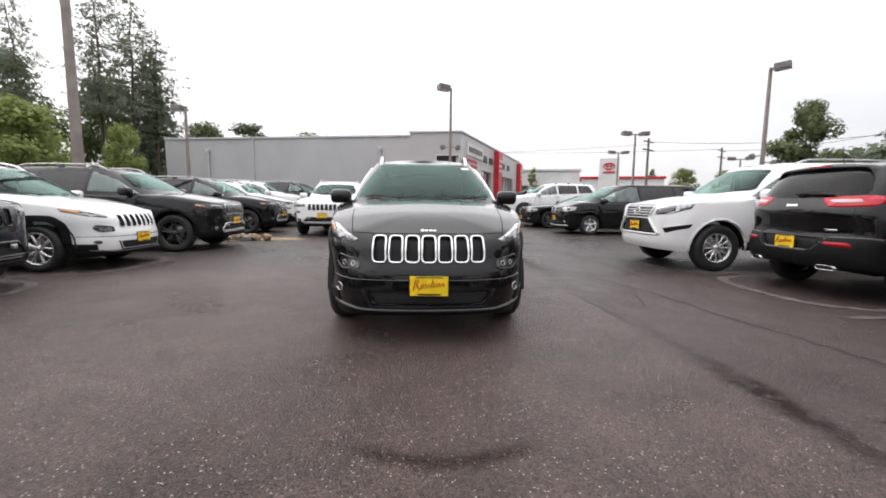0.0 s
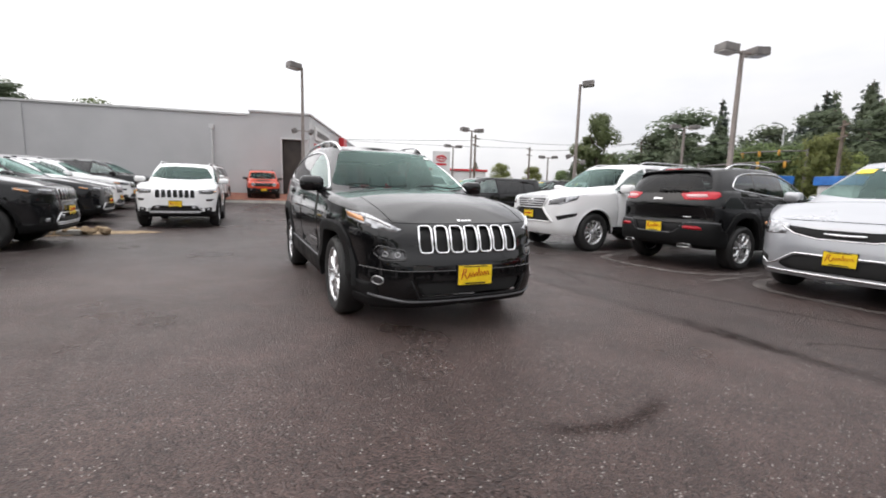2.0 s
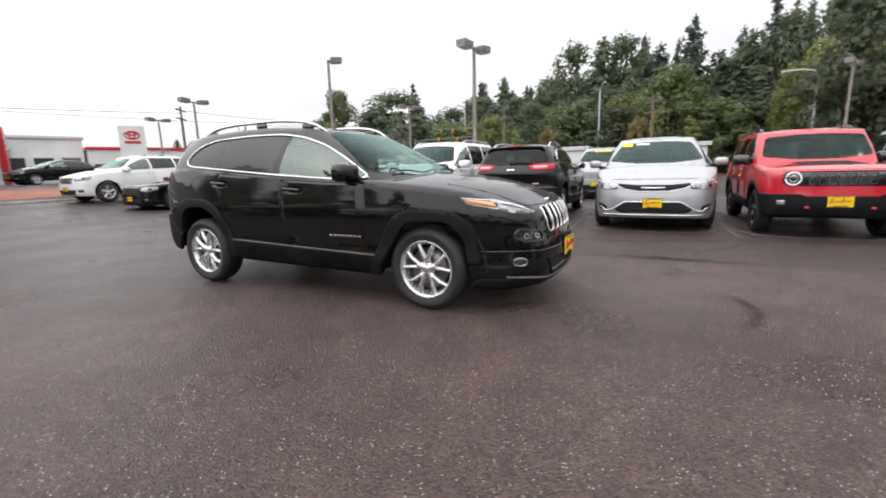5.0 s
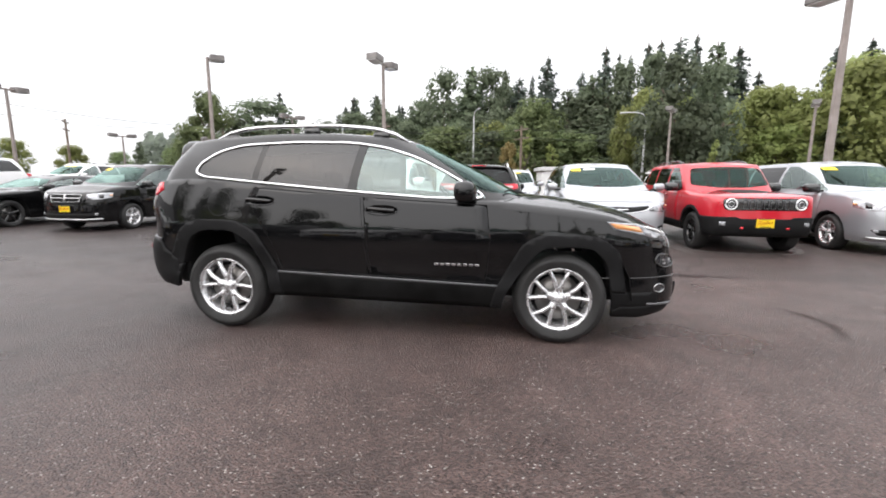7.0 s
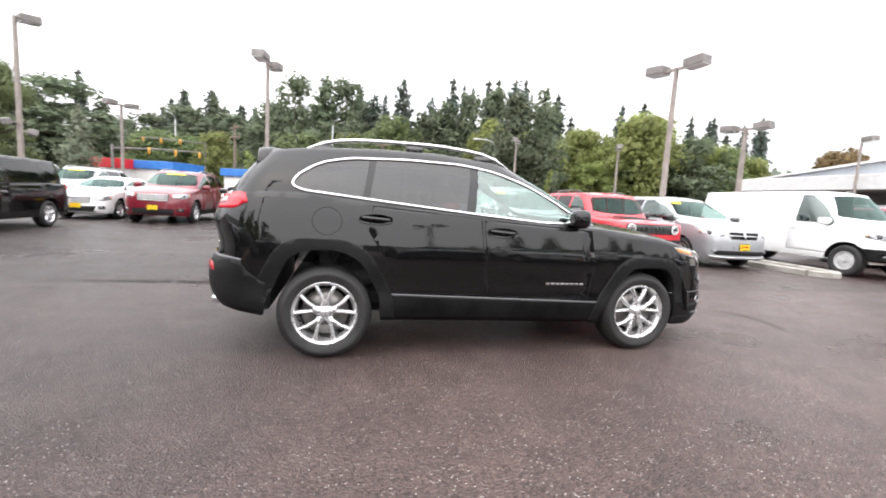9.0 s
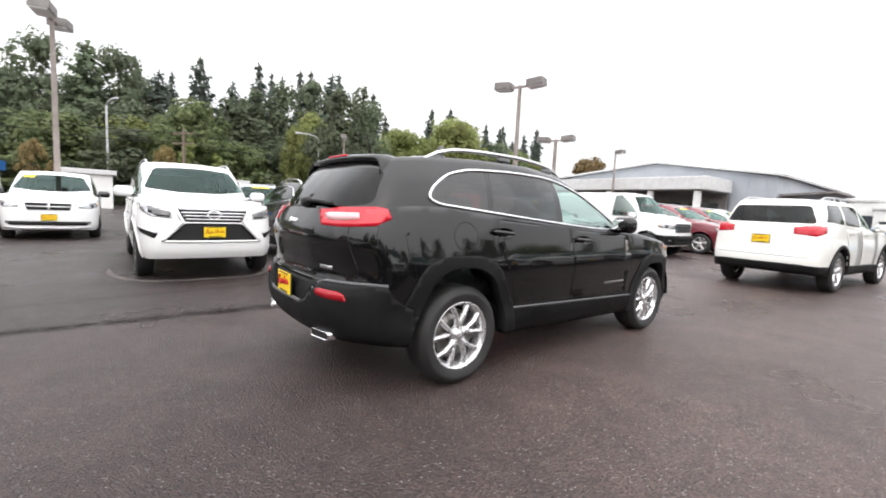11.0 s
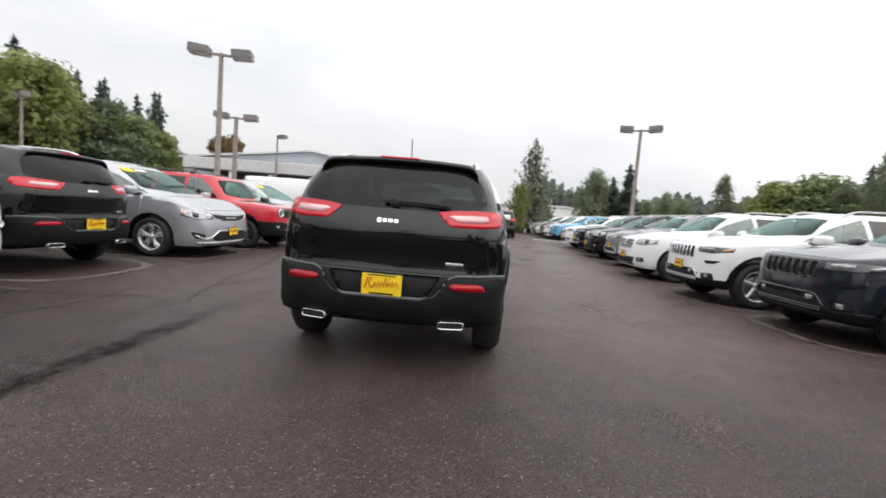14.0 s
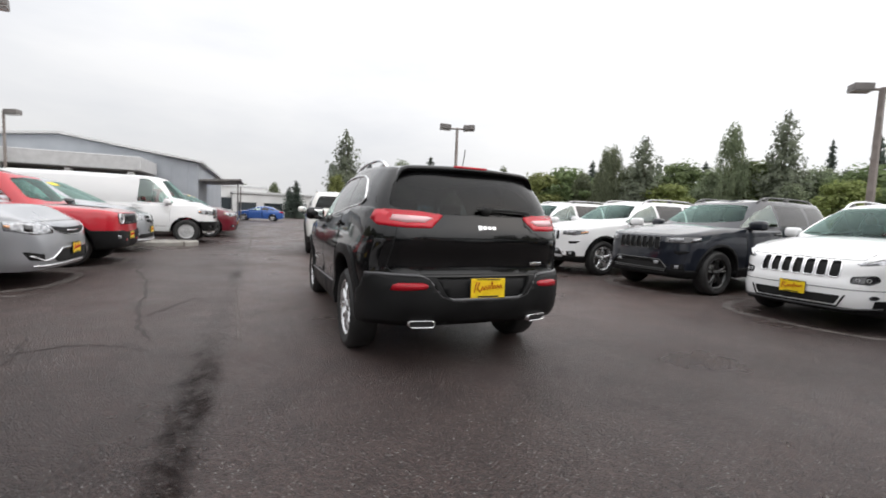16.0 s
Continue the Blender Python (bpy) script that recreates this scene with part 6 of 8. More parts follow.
    far_dark.inputs["From Min"].default_value, far_dark.inputs["From Max"].default_value = 0.8, 3.6
    far = n.new("ShaderNodeMath")
    far.operation = "MULTIPLY_ADD"
    far.inputs[1].default_value = 1.6
    l.new(stain.outputs[0], far.inputs[0])
    l.new(sep.outputs[1], far.inputs[2])
    l.new(far.outputs[0], far_dark.inputs[0])
    far_tone = n.new("ShaderNodeRGB")
    far_tone.outputs[0].default_value = (0.60, 0.62, 0.64, 1)
    c5 = mix("MULTIPLY", far_dark.outputs[0], c4.outputs[0], far_tone.outputs[0])

    def calc(kind, a, c):
        x = n.new("ShaderNodeMath")
        x.operation = kind
        if kind == "MULTIPLY_ADD":
            x.inputs[2].default_value = 1 - c
        for i, v in enumerate((a, c)):
            if isinstance(v, (int, float)):
                x.inputs[i].default_value = v
            elif v is not None:
                l.new(v, x.inputs[i])
        return x.outputs[0]

    def fade(sock, lo, hi):
        q = n.new("ShaderNodeMapRange")
        q.interpolation_type = "SMOOTHSTEP"
        q.inputs["From Min"].default_value, q.inputs["From Max"].default_value = lo, hi
        l.new(sock, q.inputs[0])
        return q.outputs[0]

    # damp, worn-out strip along the joint, and a crescent where the surface has broken up
    worn = noise_tex(7.0, 5.0, 0.65)
    crumb = fade(worn.outputs[0], 0.34, 0.56)
    strip = fade(calc("ABSOLUTE", calc("SUBTRACT", ex.outputs[0], 1.95), None), 0.15, 0.02)
    reach = calc("MULTIPLY", fade(sep.outputs[1], -4.6, -3.2), fade(sep.outputs[1], 5.4, 3.6))
    open_end = calc("MAXIMUM", fade(sep.outputs[1], -2.2, -3.2), fade(sep.outputs[1], 0.6, 2.0))
    strip = calc("MULTIPLY", calc("MULTIPLY", strip, calc("MULTIPLY_ADD", open_end, 0.75)), calc("MULTIPLY", reach, calc("MULTIPLY_ADD", crumb, 0.6)))
    radius = calc("SQRT", calc("ADD", calc("POWER", calc("SUBTRACT", sep.outputs[0], 0.04), 2), calc("POWER", calc("ADD", sep.outputs[1], 3.16), 2)), None)
    arc = fade(calc("ABSOLUTE", calc("SUBTRACT", calc("ADD", radius, calc("MULTIPLY", worn.outputs[0], 0.10)), 0.66), None), 0.10, 0.01)
    arc = calc("MULTIPLY", arc, calc("MULTIPLY", fade(sep.outputs[1], -3.56, -3.74), fade(grit.outputs[0], 0.30, 0.52)))
    hurt = calc("MAXIMUM", strip, calc("MULTIPLY", arc, 0.85))
    dark = n.new("ShaderNodeRGB")
    dark.outputs[0].default_value = (0.38, 0.365, 0.36, 1)
    c6 = mix("MULTIPLY", hurt, c5.outputs[0], dark.outputs[0])
    l.new(c6.outputs[0], b.inputs["Base Color"])
    # wet sheen in wide patches
    wet = noise_tex(0.55, 4.0)
    wr = n.new("ShaderNodeMapRange")
    wr.inputs["From Min"].default_value, wr.inputs["From Max"].default_value = 0.36, 0.66
    wr.inputs["To Min"].default_value, wr.inputs["To Max"].default_value = 0.26, 0.52
    l.new(wet.outputs[0], wr.inputs[0])
    l.new(wr.outputs[0], b.inputs["Roughness"])
    l.new(calc("SUBTRACT", 0.45, calc("MULTIPLY", hurt, 0.40)), b.inputs["Specular IOR Level"])
    bp = n.new("ShaderNodeBump")
    bp.inputs["Strength"].default_value, bp.inputs["Distance"].default_value = 1.0, 0.010
    hh = n.new("ShaderNodeMath")
    hh.operation = "SUBTRACT"
    l.new(grit.outputs[0], hh.inputs[0])
    l.new(cell.outputs["Distance"], hh.inputs[1])
    l.new(hh.outputs[0], bp.inputs["Height"])
    l.new(bp.outputs[0], b.inputs["Normal"])
    return m


ASPHALT = asphalt_material()
TAR = vary(mat("dark_wet_joint", (0.012, 0.011, 0.011), 0.3), 14, (0.018, 0.014, 0.013), (0.050, 0.039, 0.035), rough=(0.5, 0.75), bump=0.6, bump_scale=60)
TAR.node_tree.nodes["Principled BSDF"].inputs["Specular IOR Level"].default_value = 0.35
DRYLINE = vary(mat("pale_dry_edge", (0.13, 0.12, 0.11), 0.8), 5, (0.070, 0.058, 0.053), (0.135, 0.118, 0.110), bump=0.3, bump_scale=70)
CONCRETE = vary(mat("kerb_concrete", (0.36, 0.34, 0.31), 0.8), 3, (0.27, 0.255, 0.23), (0.42, 0.40, 0.37), bump=0.3, bump_scale=40)
xs = [-400, -200, -100, -50, -25, -12, 0, 12, 25, 50, 100, 200, 400]
ys = [-400, -200, -100, -50, -25, 0, 11, 12, 13, 14, 15, 16, 17, 18, 19, 22, 23, 24, 25, 26, 27, 50, 100, 200, 400]
bm = bmesh.new()
gv = [[bm.verts.new((x, y, gz(x, y))) for x in xs] for y in ys]
for j in range(len(ys) - 1):
    for i in range(len(xs) - 1):
        bm.faces.new((gv[j][i], gv[j][i + 1], gv[j + 1][i + 1], gv[j + 1][i]))
tagged(part("ground", bm, ASPHALT, None), "wet dark asphalt of a car lot with pale stones", "ground", kind="structure")


def ribbon(name, pts, w, material, label, seed=1, jit=0.02, z=0.004):
    """A thin uneven band lying on the asphalt."""
    rnd = random.Random(seed)
    P = spline(pts, max(12, int(len(pts) * 9)))
    d = np.gradient(P, axis=0)
    d /= np.linalg.norm(d, axis=1)[:, None]
    bm = bmesh.new()
    prev = None
    for k, (p, t) in enumerate(zip(P, d)):
        taper = min(1.0, 6 * k / len(P), 6 * (len(P) - 1 - k) / len(P)) * (0.6 + 0.7 * rnd.random())
        q = np.array([-t[1], t[0]])
        o = (rnd.random() - 0.5) * jit
        a, b = p + q * (w / 2 * taper + o), p - q * (w / 2 * taper - o)
        cur = (bm.verts.new((*a, gz(*a) + z)), bm.verts.new((*b, gz(*b) + z)))
        if prev:
            bm.faces.new((prev[0], prev[1], cur[1], cur[0]))
        prev = cur
    bmesh.ops.recalc_face_normals(bm, faces=bm.faces[:])
    if bm.faces and sum(f.normal.z for f in bm.faces) < 0:
        bmesh.ops.reverse_faces(bm, faces=bm.faces[:])
    return tagged(part(name, bm, material, None), label, "ground mark", kind="structure")


ribbon("paving_joint", [(1.86, -40), (1.88, -20), (1.84, -12), (1.86, -5)], 0.034, DRYLINE, "pale worn joint between two pavings", 2, 0.03)
ribbon("paving_joint", [(1.88, -1.9), (1.84, -0.8), (1.78, 0.2), (1.72, 1.4)], 0.022, DRYLINE, "pale worn joint between two pavings", 9, 0.03)
ribbon("asphalt_crack", [(2.35, 1.0), (2.7, 0.0), (3.0, -1.8), (3.2, -2.8), (3.6, -4.2), (3.7, -6.0)], 0.035, TAR, "wandering dark crack in the asphalt", 3, 0.05)
ribbon("asphalt_crack", [(4.4, 1.3), (4.0, 1.0), (3.4, 0.9), (2.9, 0.75), (2.35, 1.1)], 0.02, TAR, "wandering dark crack in the asphalt", 4, 0.04)
ribbon("asphalt_crack", [(3.6, -4.2), (3.0, -4.0), (2.5, -3.6), (2.2, -3.5)], 0.02, TAR, "wandering dark crack in the asphalt", 5, 0.04)
ribbon("asphalt_crack", [(2.7, -0.1), (2.45, -0.9), (2.3, -1.2)], 0.025, TAR, "wandering dark crack in the asphalt", 6, 0.04)
ribbon("asphalt_crack", [(3.02, 4.6), (3.15, 3.2), (3.32, 1.8), (3.27, 1.0), (3.5, 0.1)], 0.028, TAR, "wandering dark crack in the asphalt", 8, 0.05)
for k, (x, y, sx) in enumerate(((4.05, 2.12, -1), (4.25, -0.36, -1), (4.2, -2.98, -1), (4.1, -5.34, -1), (4.3, -7.98, -1), (-4.55, 1.86, 1), (-4.75, -0.68, 1), (-4.55, -3.1, 1), (-4.7, -5.95, 1), (-4.3, 4.42, 1))):
    w = 1.12
    ribbon("dry_edge", [(x - 1.7 * sx, y - w), (x - 0.8 * sx, y - w + 0.02), (x - 0.15 * sx, y - 0.75), (x, y - 0.1), (x - 0.12 * sx, y + 0.75), (x - 0.8 * sx, y + w - 0.02), (x - 1.7 * sx, y + w)], 0.13, DRYLINE, "pale dry edge on the wet asphalt round a parked car", 20 + k, 0.03, 0.005)
for k, (x, y) in enumerate(((5.2, 0.95), (5.2, -1.65), (5.0, -4.2))):
    ribbon("stall_line", [(x - 1.2, y), (x, y + 0.02), (x + 3.5, y + 0.03)], 0.09, DRYLINE, "worn pale stall line", 40 + k, 0.02, 0.006)

# islands: tan gravel strip with a wheel stop, kerbed bed by the panel van
TAN = vary(mat("tan_gravel", (0.30, 0.22, 0.13), 0.9), 9, (0.20, 0.14, 0.08), (0.40, 0.30, 0.19), bump=0.8, bump_scale=50)
bm = bmesh.new()
rnd = random.Random(8)
outline = [(-5.9, 6.05), (-5.0, 5.95), (-4.2, 6.2), (-3.3, 6.35), (-3.1, 6.55), (-4.0, 6.75), (-4.7, 7.1), (-5.5, 7.25), (-6.4, 7.2)]
P = spline(outline + [outline[0]], 61)[:-1]
c0 = bm.verts.new((-4.9, 6.6, 0.05))
rim = [bm.verts.new((p[0] + rnd.uniform(-.04, .04), p[1] + rnd.uniform(-.04, .04), 0.006)) for p in P]
inner = [bm.verts.new((p[0] * 0.75 - 4.9 * 0.25, p[1] * 0.7 + 6.6 * 0.3, 0.035 + rnd.uniform(-.01, .015))) for p in P]
for k in range(60):
    bm.faces.new((rim[k], rim[(k + 1) % 60], inner[(k + 1) % 60], inner[k]))
    bm.faces.new((inner[k], inner[(k + 1) % 60], c0))
bmesh.ops.recalc_face_normals(bm, faces=bm.faces[:])
tagged(part("gravel_patch", bm, TAN, None), "tan gravel washed out beside the parked SUVs", "gravel", kind="stuff")


# a heap of tan rubble at its end
rubble = thing("rubble_heap", "heap of tan stones beside the gravel patch", "stones")
for k in range(34):
    st = bmesh.new()
    bmesh.ops.create_icosphere(st, subdivisions=1, radius=rnd.uniform(0.05, 0.13))
    for v in st.verts:
        v.co *= rnd.uniform(0.78, 1.15)
    bmesh.ops.transform(st, matrix=pose(rnd.gauss(-4.85, 0.42), rnd.gauss(6.35, 0.22), rnd.uniform(0.05, 0.12), rnd.uniform(0, 90), 0, rnd.uniform(0, 360)) @ Matrix.Diagonal((1.25, 0.9, 0.7, 1)), verts=st.verts)
    part("stone", st, TAN, rubble, "", False)


def kerb(pts, label, w=0.16, h=0.14):
    bm = bmesh.new()
    P = [Vector((*p, gz(*p))) for p in spline(pts, max(2, len(pts) * 6))]
    prev = None
    for k, p in enumerate(P):
        t = (P[min(k + 1, len(P) - 1)] - P[max(k - 1, 0)]).normalized()
        q = Vector((-t.y, t.x, 0))
        cur = [bm.verts.new(p + q * a + Vector((0, 0, b))) for a, b in ((-w / 2, -0.02), (-w / 2, h - 0.03), (-w / 2 + 0.03, h), (w / 2 - 0.03, h), (w / 2, h - 0.03), (w / 2, -0.02))]
        if prev:
            for j in range(5):
                bm.faces.new((prev[j], prev[j + 1], cur[j + 1], cur[j]))
        else:
            bm.faces.new(cur)
        prev = cur
    bm.faces.new(prev[::-1])
    bmesh.ops.recalc_face_normals(bm, faces=bm.faces[:])
    return tagged(part("kerb", bm, CONCRETE, None, "", False), label, "kerb", kind="structure")


kerb([(3.6, -9.3), (3.35, -9.6), (3.6, -9.95), (5.5, -10.05), (9.5, -10.05)], "worn concrete kerb of a planting bed")
kerb([(9.5, -9.25), (6.0, -9.25), (3.6, -9.3)], "worn concrete kerb of a planting bed")
kerb([(-4.2, -20.3), (-6.0, -20.4), (-9.5, -20.4)], "concrete kerb between rows")
ws = box_bm(1.7, 0.16, 0.12, (-5.3, 6.15, 0.06), 0.03, 2)
tagged(part("wheel_stop", ws, CONCRETE, None, "", False), "concrete wheel stop on the gravel strip", "wheel stop")

# ---- grey building with red pylons ----
WALLGREY = vary(mat("grey_stucco", (0.44, 0.44, 0.445), 0.85), 0.5, (0.415, 0.415, 0.42), (0.47, 0.47, 0.475), detail=8, bump=0.15, bump_scale=25)
COPING = vary(mat("pale_metal_coping", (0.55, 0.55, 0.55), 0.5), 3, (0.5, 0.5, 0.5), (0.6, 0.6, 0.6))
REDPANEL = vary(mat("red_cladding", (0.55, 0.02, 0.03), 0.4), 1.5, (0.5, 0.018, 0.028), (0.6, 0.024, 0.035))
WHITEWALL = vary(mat("white_wall", (0.72, 0.72, 0.71), 0.8), 0.6, (0.66, 0.66, 0.65), (0.76, 0.76, 0.75))
METALWALL = vary(mat("pale_blue_grey_metal_wall", (0.37, 0.395, 0.43), 0.6), 0.8, (0.335, 0.36, 0.395), (0.405, 0.43, 0.465))
SHOPGLASS = mat("shop_window_glass", (0.04, 0.05, 0.055), 0.05, 0, 0.5)
DARKBROWN = vary(mat("dark_brown_panel", (0.03, 0.022, 0.018), 0.5), 2, (0.022, 0.016, 0.013), (0.04, 0.03, 0.024))
POLE = vary(mat("brown_grey_pole_paint", (0.14, 0.115, 0.10), 0.6), 3, (0.20, 0.172, 0.155), (0.29, 0.25, 0.23))
LAMPHEAD = vary(mat("grey_lamp_housing", (0.16, 0.15, 0.14), 0.5), 4, (0.13, 0.12, 0.115), (0.20, 0.185, 0.175))
LAMPLENS = mat("lamp_lens", (0.55, 0.55, 0.53), 0.3)
BRICK = vary(mat("red_brick_paving", (0.30, 0.12, 0.08), 0.85), 6, (0.22, 0.09, 0.06), (0.36, 0.16, 0.11), bump=0.3, bump_scale=60, random_tint=0.2)
MORTAR = vary(mat("mortar", (0.3, 0.28, 0.26), 0.9), 8, (0.25, 0.235, 0.22), (0.34, 0.32, 0.3))


def wall_run(root, a, b, z0, z1, material, holes=(), thick=0.3, name="wall"):
    """A wall from a to b (plan), its outside on the right, with openings (s0, s1, z0, z1) that go through it."""
    a, b = Vector(a), Vector(b)
    L = (b - a).length
    u = (b - a) / L
    ang = math.degrees(math.atan2(u.y, u.x))
    bm = bmesh.new()
    ss = sorted({0.0, L, *[h[0] for h in holes], *[h[1] for h in holes]})
    zs = sorted({z0, z1, *[min(max(h[2], z0), z1) for h in holes], *[min(max(h[3], z0), z1) for h in holes]})
    for s0, s1 in zip(ss, ss[1:]):
        for k0, k1 in zip(zs, zs[1:]):
            sm, zm = (s0 + s1) / 2, (k0 + k1) / 2
            if not any(h[0] < sm < h[1] and h[2] < zm < h[3] for h in holes):
                join(bm, box_bm(s1 - s0, thick, k1 - k0, (sm, thick / 2, zm)))
    bmesh.ops.remove_doubles(bm, verts=bm.verts, dist=1e-4)
    bmesh.ops.delete(bm, geom=[fc for fc in bm.faces if all(len(e.link_faces) > 2 for e in fc.edges)], context="FACES_ONLY")
    bmesh.ops.transform(bm, matrix=pose(a.x, a.y, 0, 0, 0, ang), verts=bm.verts)
    w = part(name, bm, material, root, "", False)
    return w, lambda s, d, z: Matrix.Translation((a.x + u.x * s + u.y * d, a.y + u.y * s - u.x * d, z)) @ pose(0, 0, 0, 0, 0, ang)


def put(bm, m):
    bmesh.ops.transform(bm, matrix=m, verts=bm.verts)
    return bm


A, M, C, D = (-17.8, 26.6), (-0.48, 22.75), (2.75, 22.03), (11.8, 43.5)
grey = thing("showroom_building", "long grey stucco showroom with red pylons and flat roof", "building")
w1, f1 = wall_run(grey, A, M, 0, 5.18, WALLGREY)
w2, f2 = wall_run(grey, M, C, 0, 5.42, WALLGREY, [(1.74, 3.20, 0.72, 3.95)])
w3, f3 = wall_run(grey, C, D, 0, 5.42, COPING, [(0.5, 4.6, 0.8, 3.2), (5.4, 8.8, 1.0, 3.4), (13.0, 19.0, 1.0, 3.4)])
w4, f4 = wall_run(grey, (-12.5, 47), A, 0, 5.18, WALLGREY)
w5, f5 = wall_run(grey, D, (-12.5, 47), 0, 5.3, WALLGREY)
rf = bmesh.new()
bmesh.ops.solidify(rf, geom=[rf.faces.new([rf.verts.new((x, y, 4.9)) for x, y in (A, M, C, D, (-12.5, 47))])], thickness=0.2)
part("roof", rf, COPING, grey, "", False)
part("roof_edge", put(box_bm(17.8, 0.42, 0.10, (8.87, 0.12, 0)), f1(0, 0, 5.23)), COPING, w1, "", False)
part("roof_edge", put(box_bm(3.4, 0.42, 0.09, (1.65, 0.12, 0)), f2(0, 0, 5.46)), COPING, w2, "", False)
part("roof_edge", put(box_bm(23.4, 0.42, 0.09, (11.6, 0.12, 0)), f3(0, 0, 5.46)), COPING, w3, "", False)
part("wall_rib", put(box_bm(0.42, 0.06, 5.1, (0, -0.028, 2.55)), f1(6.6, 0, 0)), WALLGREY, w1, "", False)
for s, top in ((15.75, 4.55), (3.4, 4.5)):
    dp = lathe_bm([(0.055, 0.3), (0.055, top - 0.25)], 10, "z")
    dp = put(dp, f1(s, 0.1, 0))
    dpo = part("downpipe", dp, COPING, w1)
    part("rain_head", put(box_bm(0.26, 0.2, 0.26, (0, -0.1, 0), 0.03, 1), f1(s, 0, top - 0.12)), COPING, dpo, "", False)
# a dark sheet closes the opening and paints the dim interior behind it
d = part("door_leaf", put(box_bm(1.45, 0.08, 3.22, (2.47, 0.20, 2.335)), f2(0, 0, 0)), DARKBROWN, w2, "dark brown sheet for the dim doorway interior", False)
for s in (1.72, 3.22):
    part("door_frame", put(box_bm(0.08, 0.12, 3.25, (s, -0.05, 2.36)), f2(0, 0, 0)), COPING, w2, "", False)
part("door_frame", put(box_bm(1.58, 0.12, 0.08, (2.47, -0.05, 3.99)), f2(0, 0, 0)), COPING, w2, "", False)
for s0, s1, z0, z1 in ((0.5, 4.6, 0.8, 3.2), (5.4, 8.8, 1.0, 3.4), (13.0, 19.0, 1.0, 3.4)):
    nn = max(2, int((s1 - s0) / 1.3))
    for k in range(nn):
        q = (s1 - s0) / nn
        wn_ = part("shop_window", put(box_bm(q - 0.06, 0.03, z1 - z0 - 0.06, (s0 + q * (k + 0.5), 0.16, (z0 + z1) / 2)), f3(0, 0, 0)), SHOPGLASS, w3, "tall shop window pane", False)
        part("window_bar", put(box_bm(0.06, 0.1, z1 - z0, (s0 + q * k, 0.12, (z0 + z1) / 2)), f3(0, 0, 0)), COPING, wn_, "", False)
sg = part("sign_panel", put(box_bm(4.4, 0.08, 0.8, (3.4, -0.06, 4.55)), f3(0, 0, 0)), WHITEWALL, w3, "white fascia sign with grey bars", False)
for k in range(8):
    part("sign_bar", put(box_bm(0.30, 0.04, 0.34, (1.75 + k * 0.46, -0.115, 4.55)), f3(0, 0, 0)), LAMPHEAD, sg, "", False)
for j in range(2):
    for k in range(6):
        part("sign_letter", put(box_bm(0.34, 0.04, 0.20, (1.3 + k * 0.5, -0.03, 3.82 - j * 0.34)), f3(0, 0, 0)), REDPANEL, w3, "", False)
for s, ztop in ((10.4, 5.3), (21.8, 5.2)):
    py = part("red_pylon", put(box_bm(1.5, 0.42, ztop - 0.3, (s, -0.23, (ztop + 0.3) / 2), 0.03, 1), f3(0, 0, 0)), REDPANEL, w3, "red clad pylon with pale bars", False)
    for k in range(3):
        part("pylon_mark", put(box_bm(1.0, 0.03, 0.16, (s, -0.45, ztop - 0.8 - k * 0.42)), f3(0, 0, 0)), WHITEWALL, py, "", False)
for s in (6.4, 8.4, 13.6, 16.0):
    part("sign_plaque", put(box_bm(1.1, 0.06, 0.5, (s, -0.05, 4.3), 0.02, 1), f3(0, 0, 0)), DARKBROWN, w3, "", False)

# brick apron in front of it
apron = thing("brick_apron", "raised red brick apron with a pale kerb before the building", "paving", kind="structure")
part("apron_top", put(box_bm(11.6, 4.2, 0.9, (0, 0, -0.37)), pose(2.5, 20.55, 0.50, 4, 0, -2)), MORTAR, apron, "", False)
part("apron_kerb", put(box_bm(11.8, 0.2, 0.5, (0, 0, 0), 0.03, 1), pose(2.5, 18.38, 0.13, 0, 0, -2)), CONCRETE, apron, "", False)
brick_mesh = mesh_of("brick", box_bm(0.42, 0.26, 0.06, (0, 0, 0), 0.008, 1), BRICK, False)
for j in range(14):
    for i in range(26):
        o = part("brick", brick_mesh, None, apron)
        o.matrix_basis = pose(2.5, 20.55, 0.50, 4, 0, -2) @ Matrix.Translation((-5.6 + i * 0.44 + (j % 2) * 0.2, -1.92 + j * 0.285, 0.085))


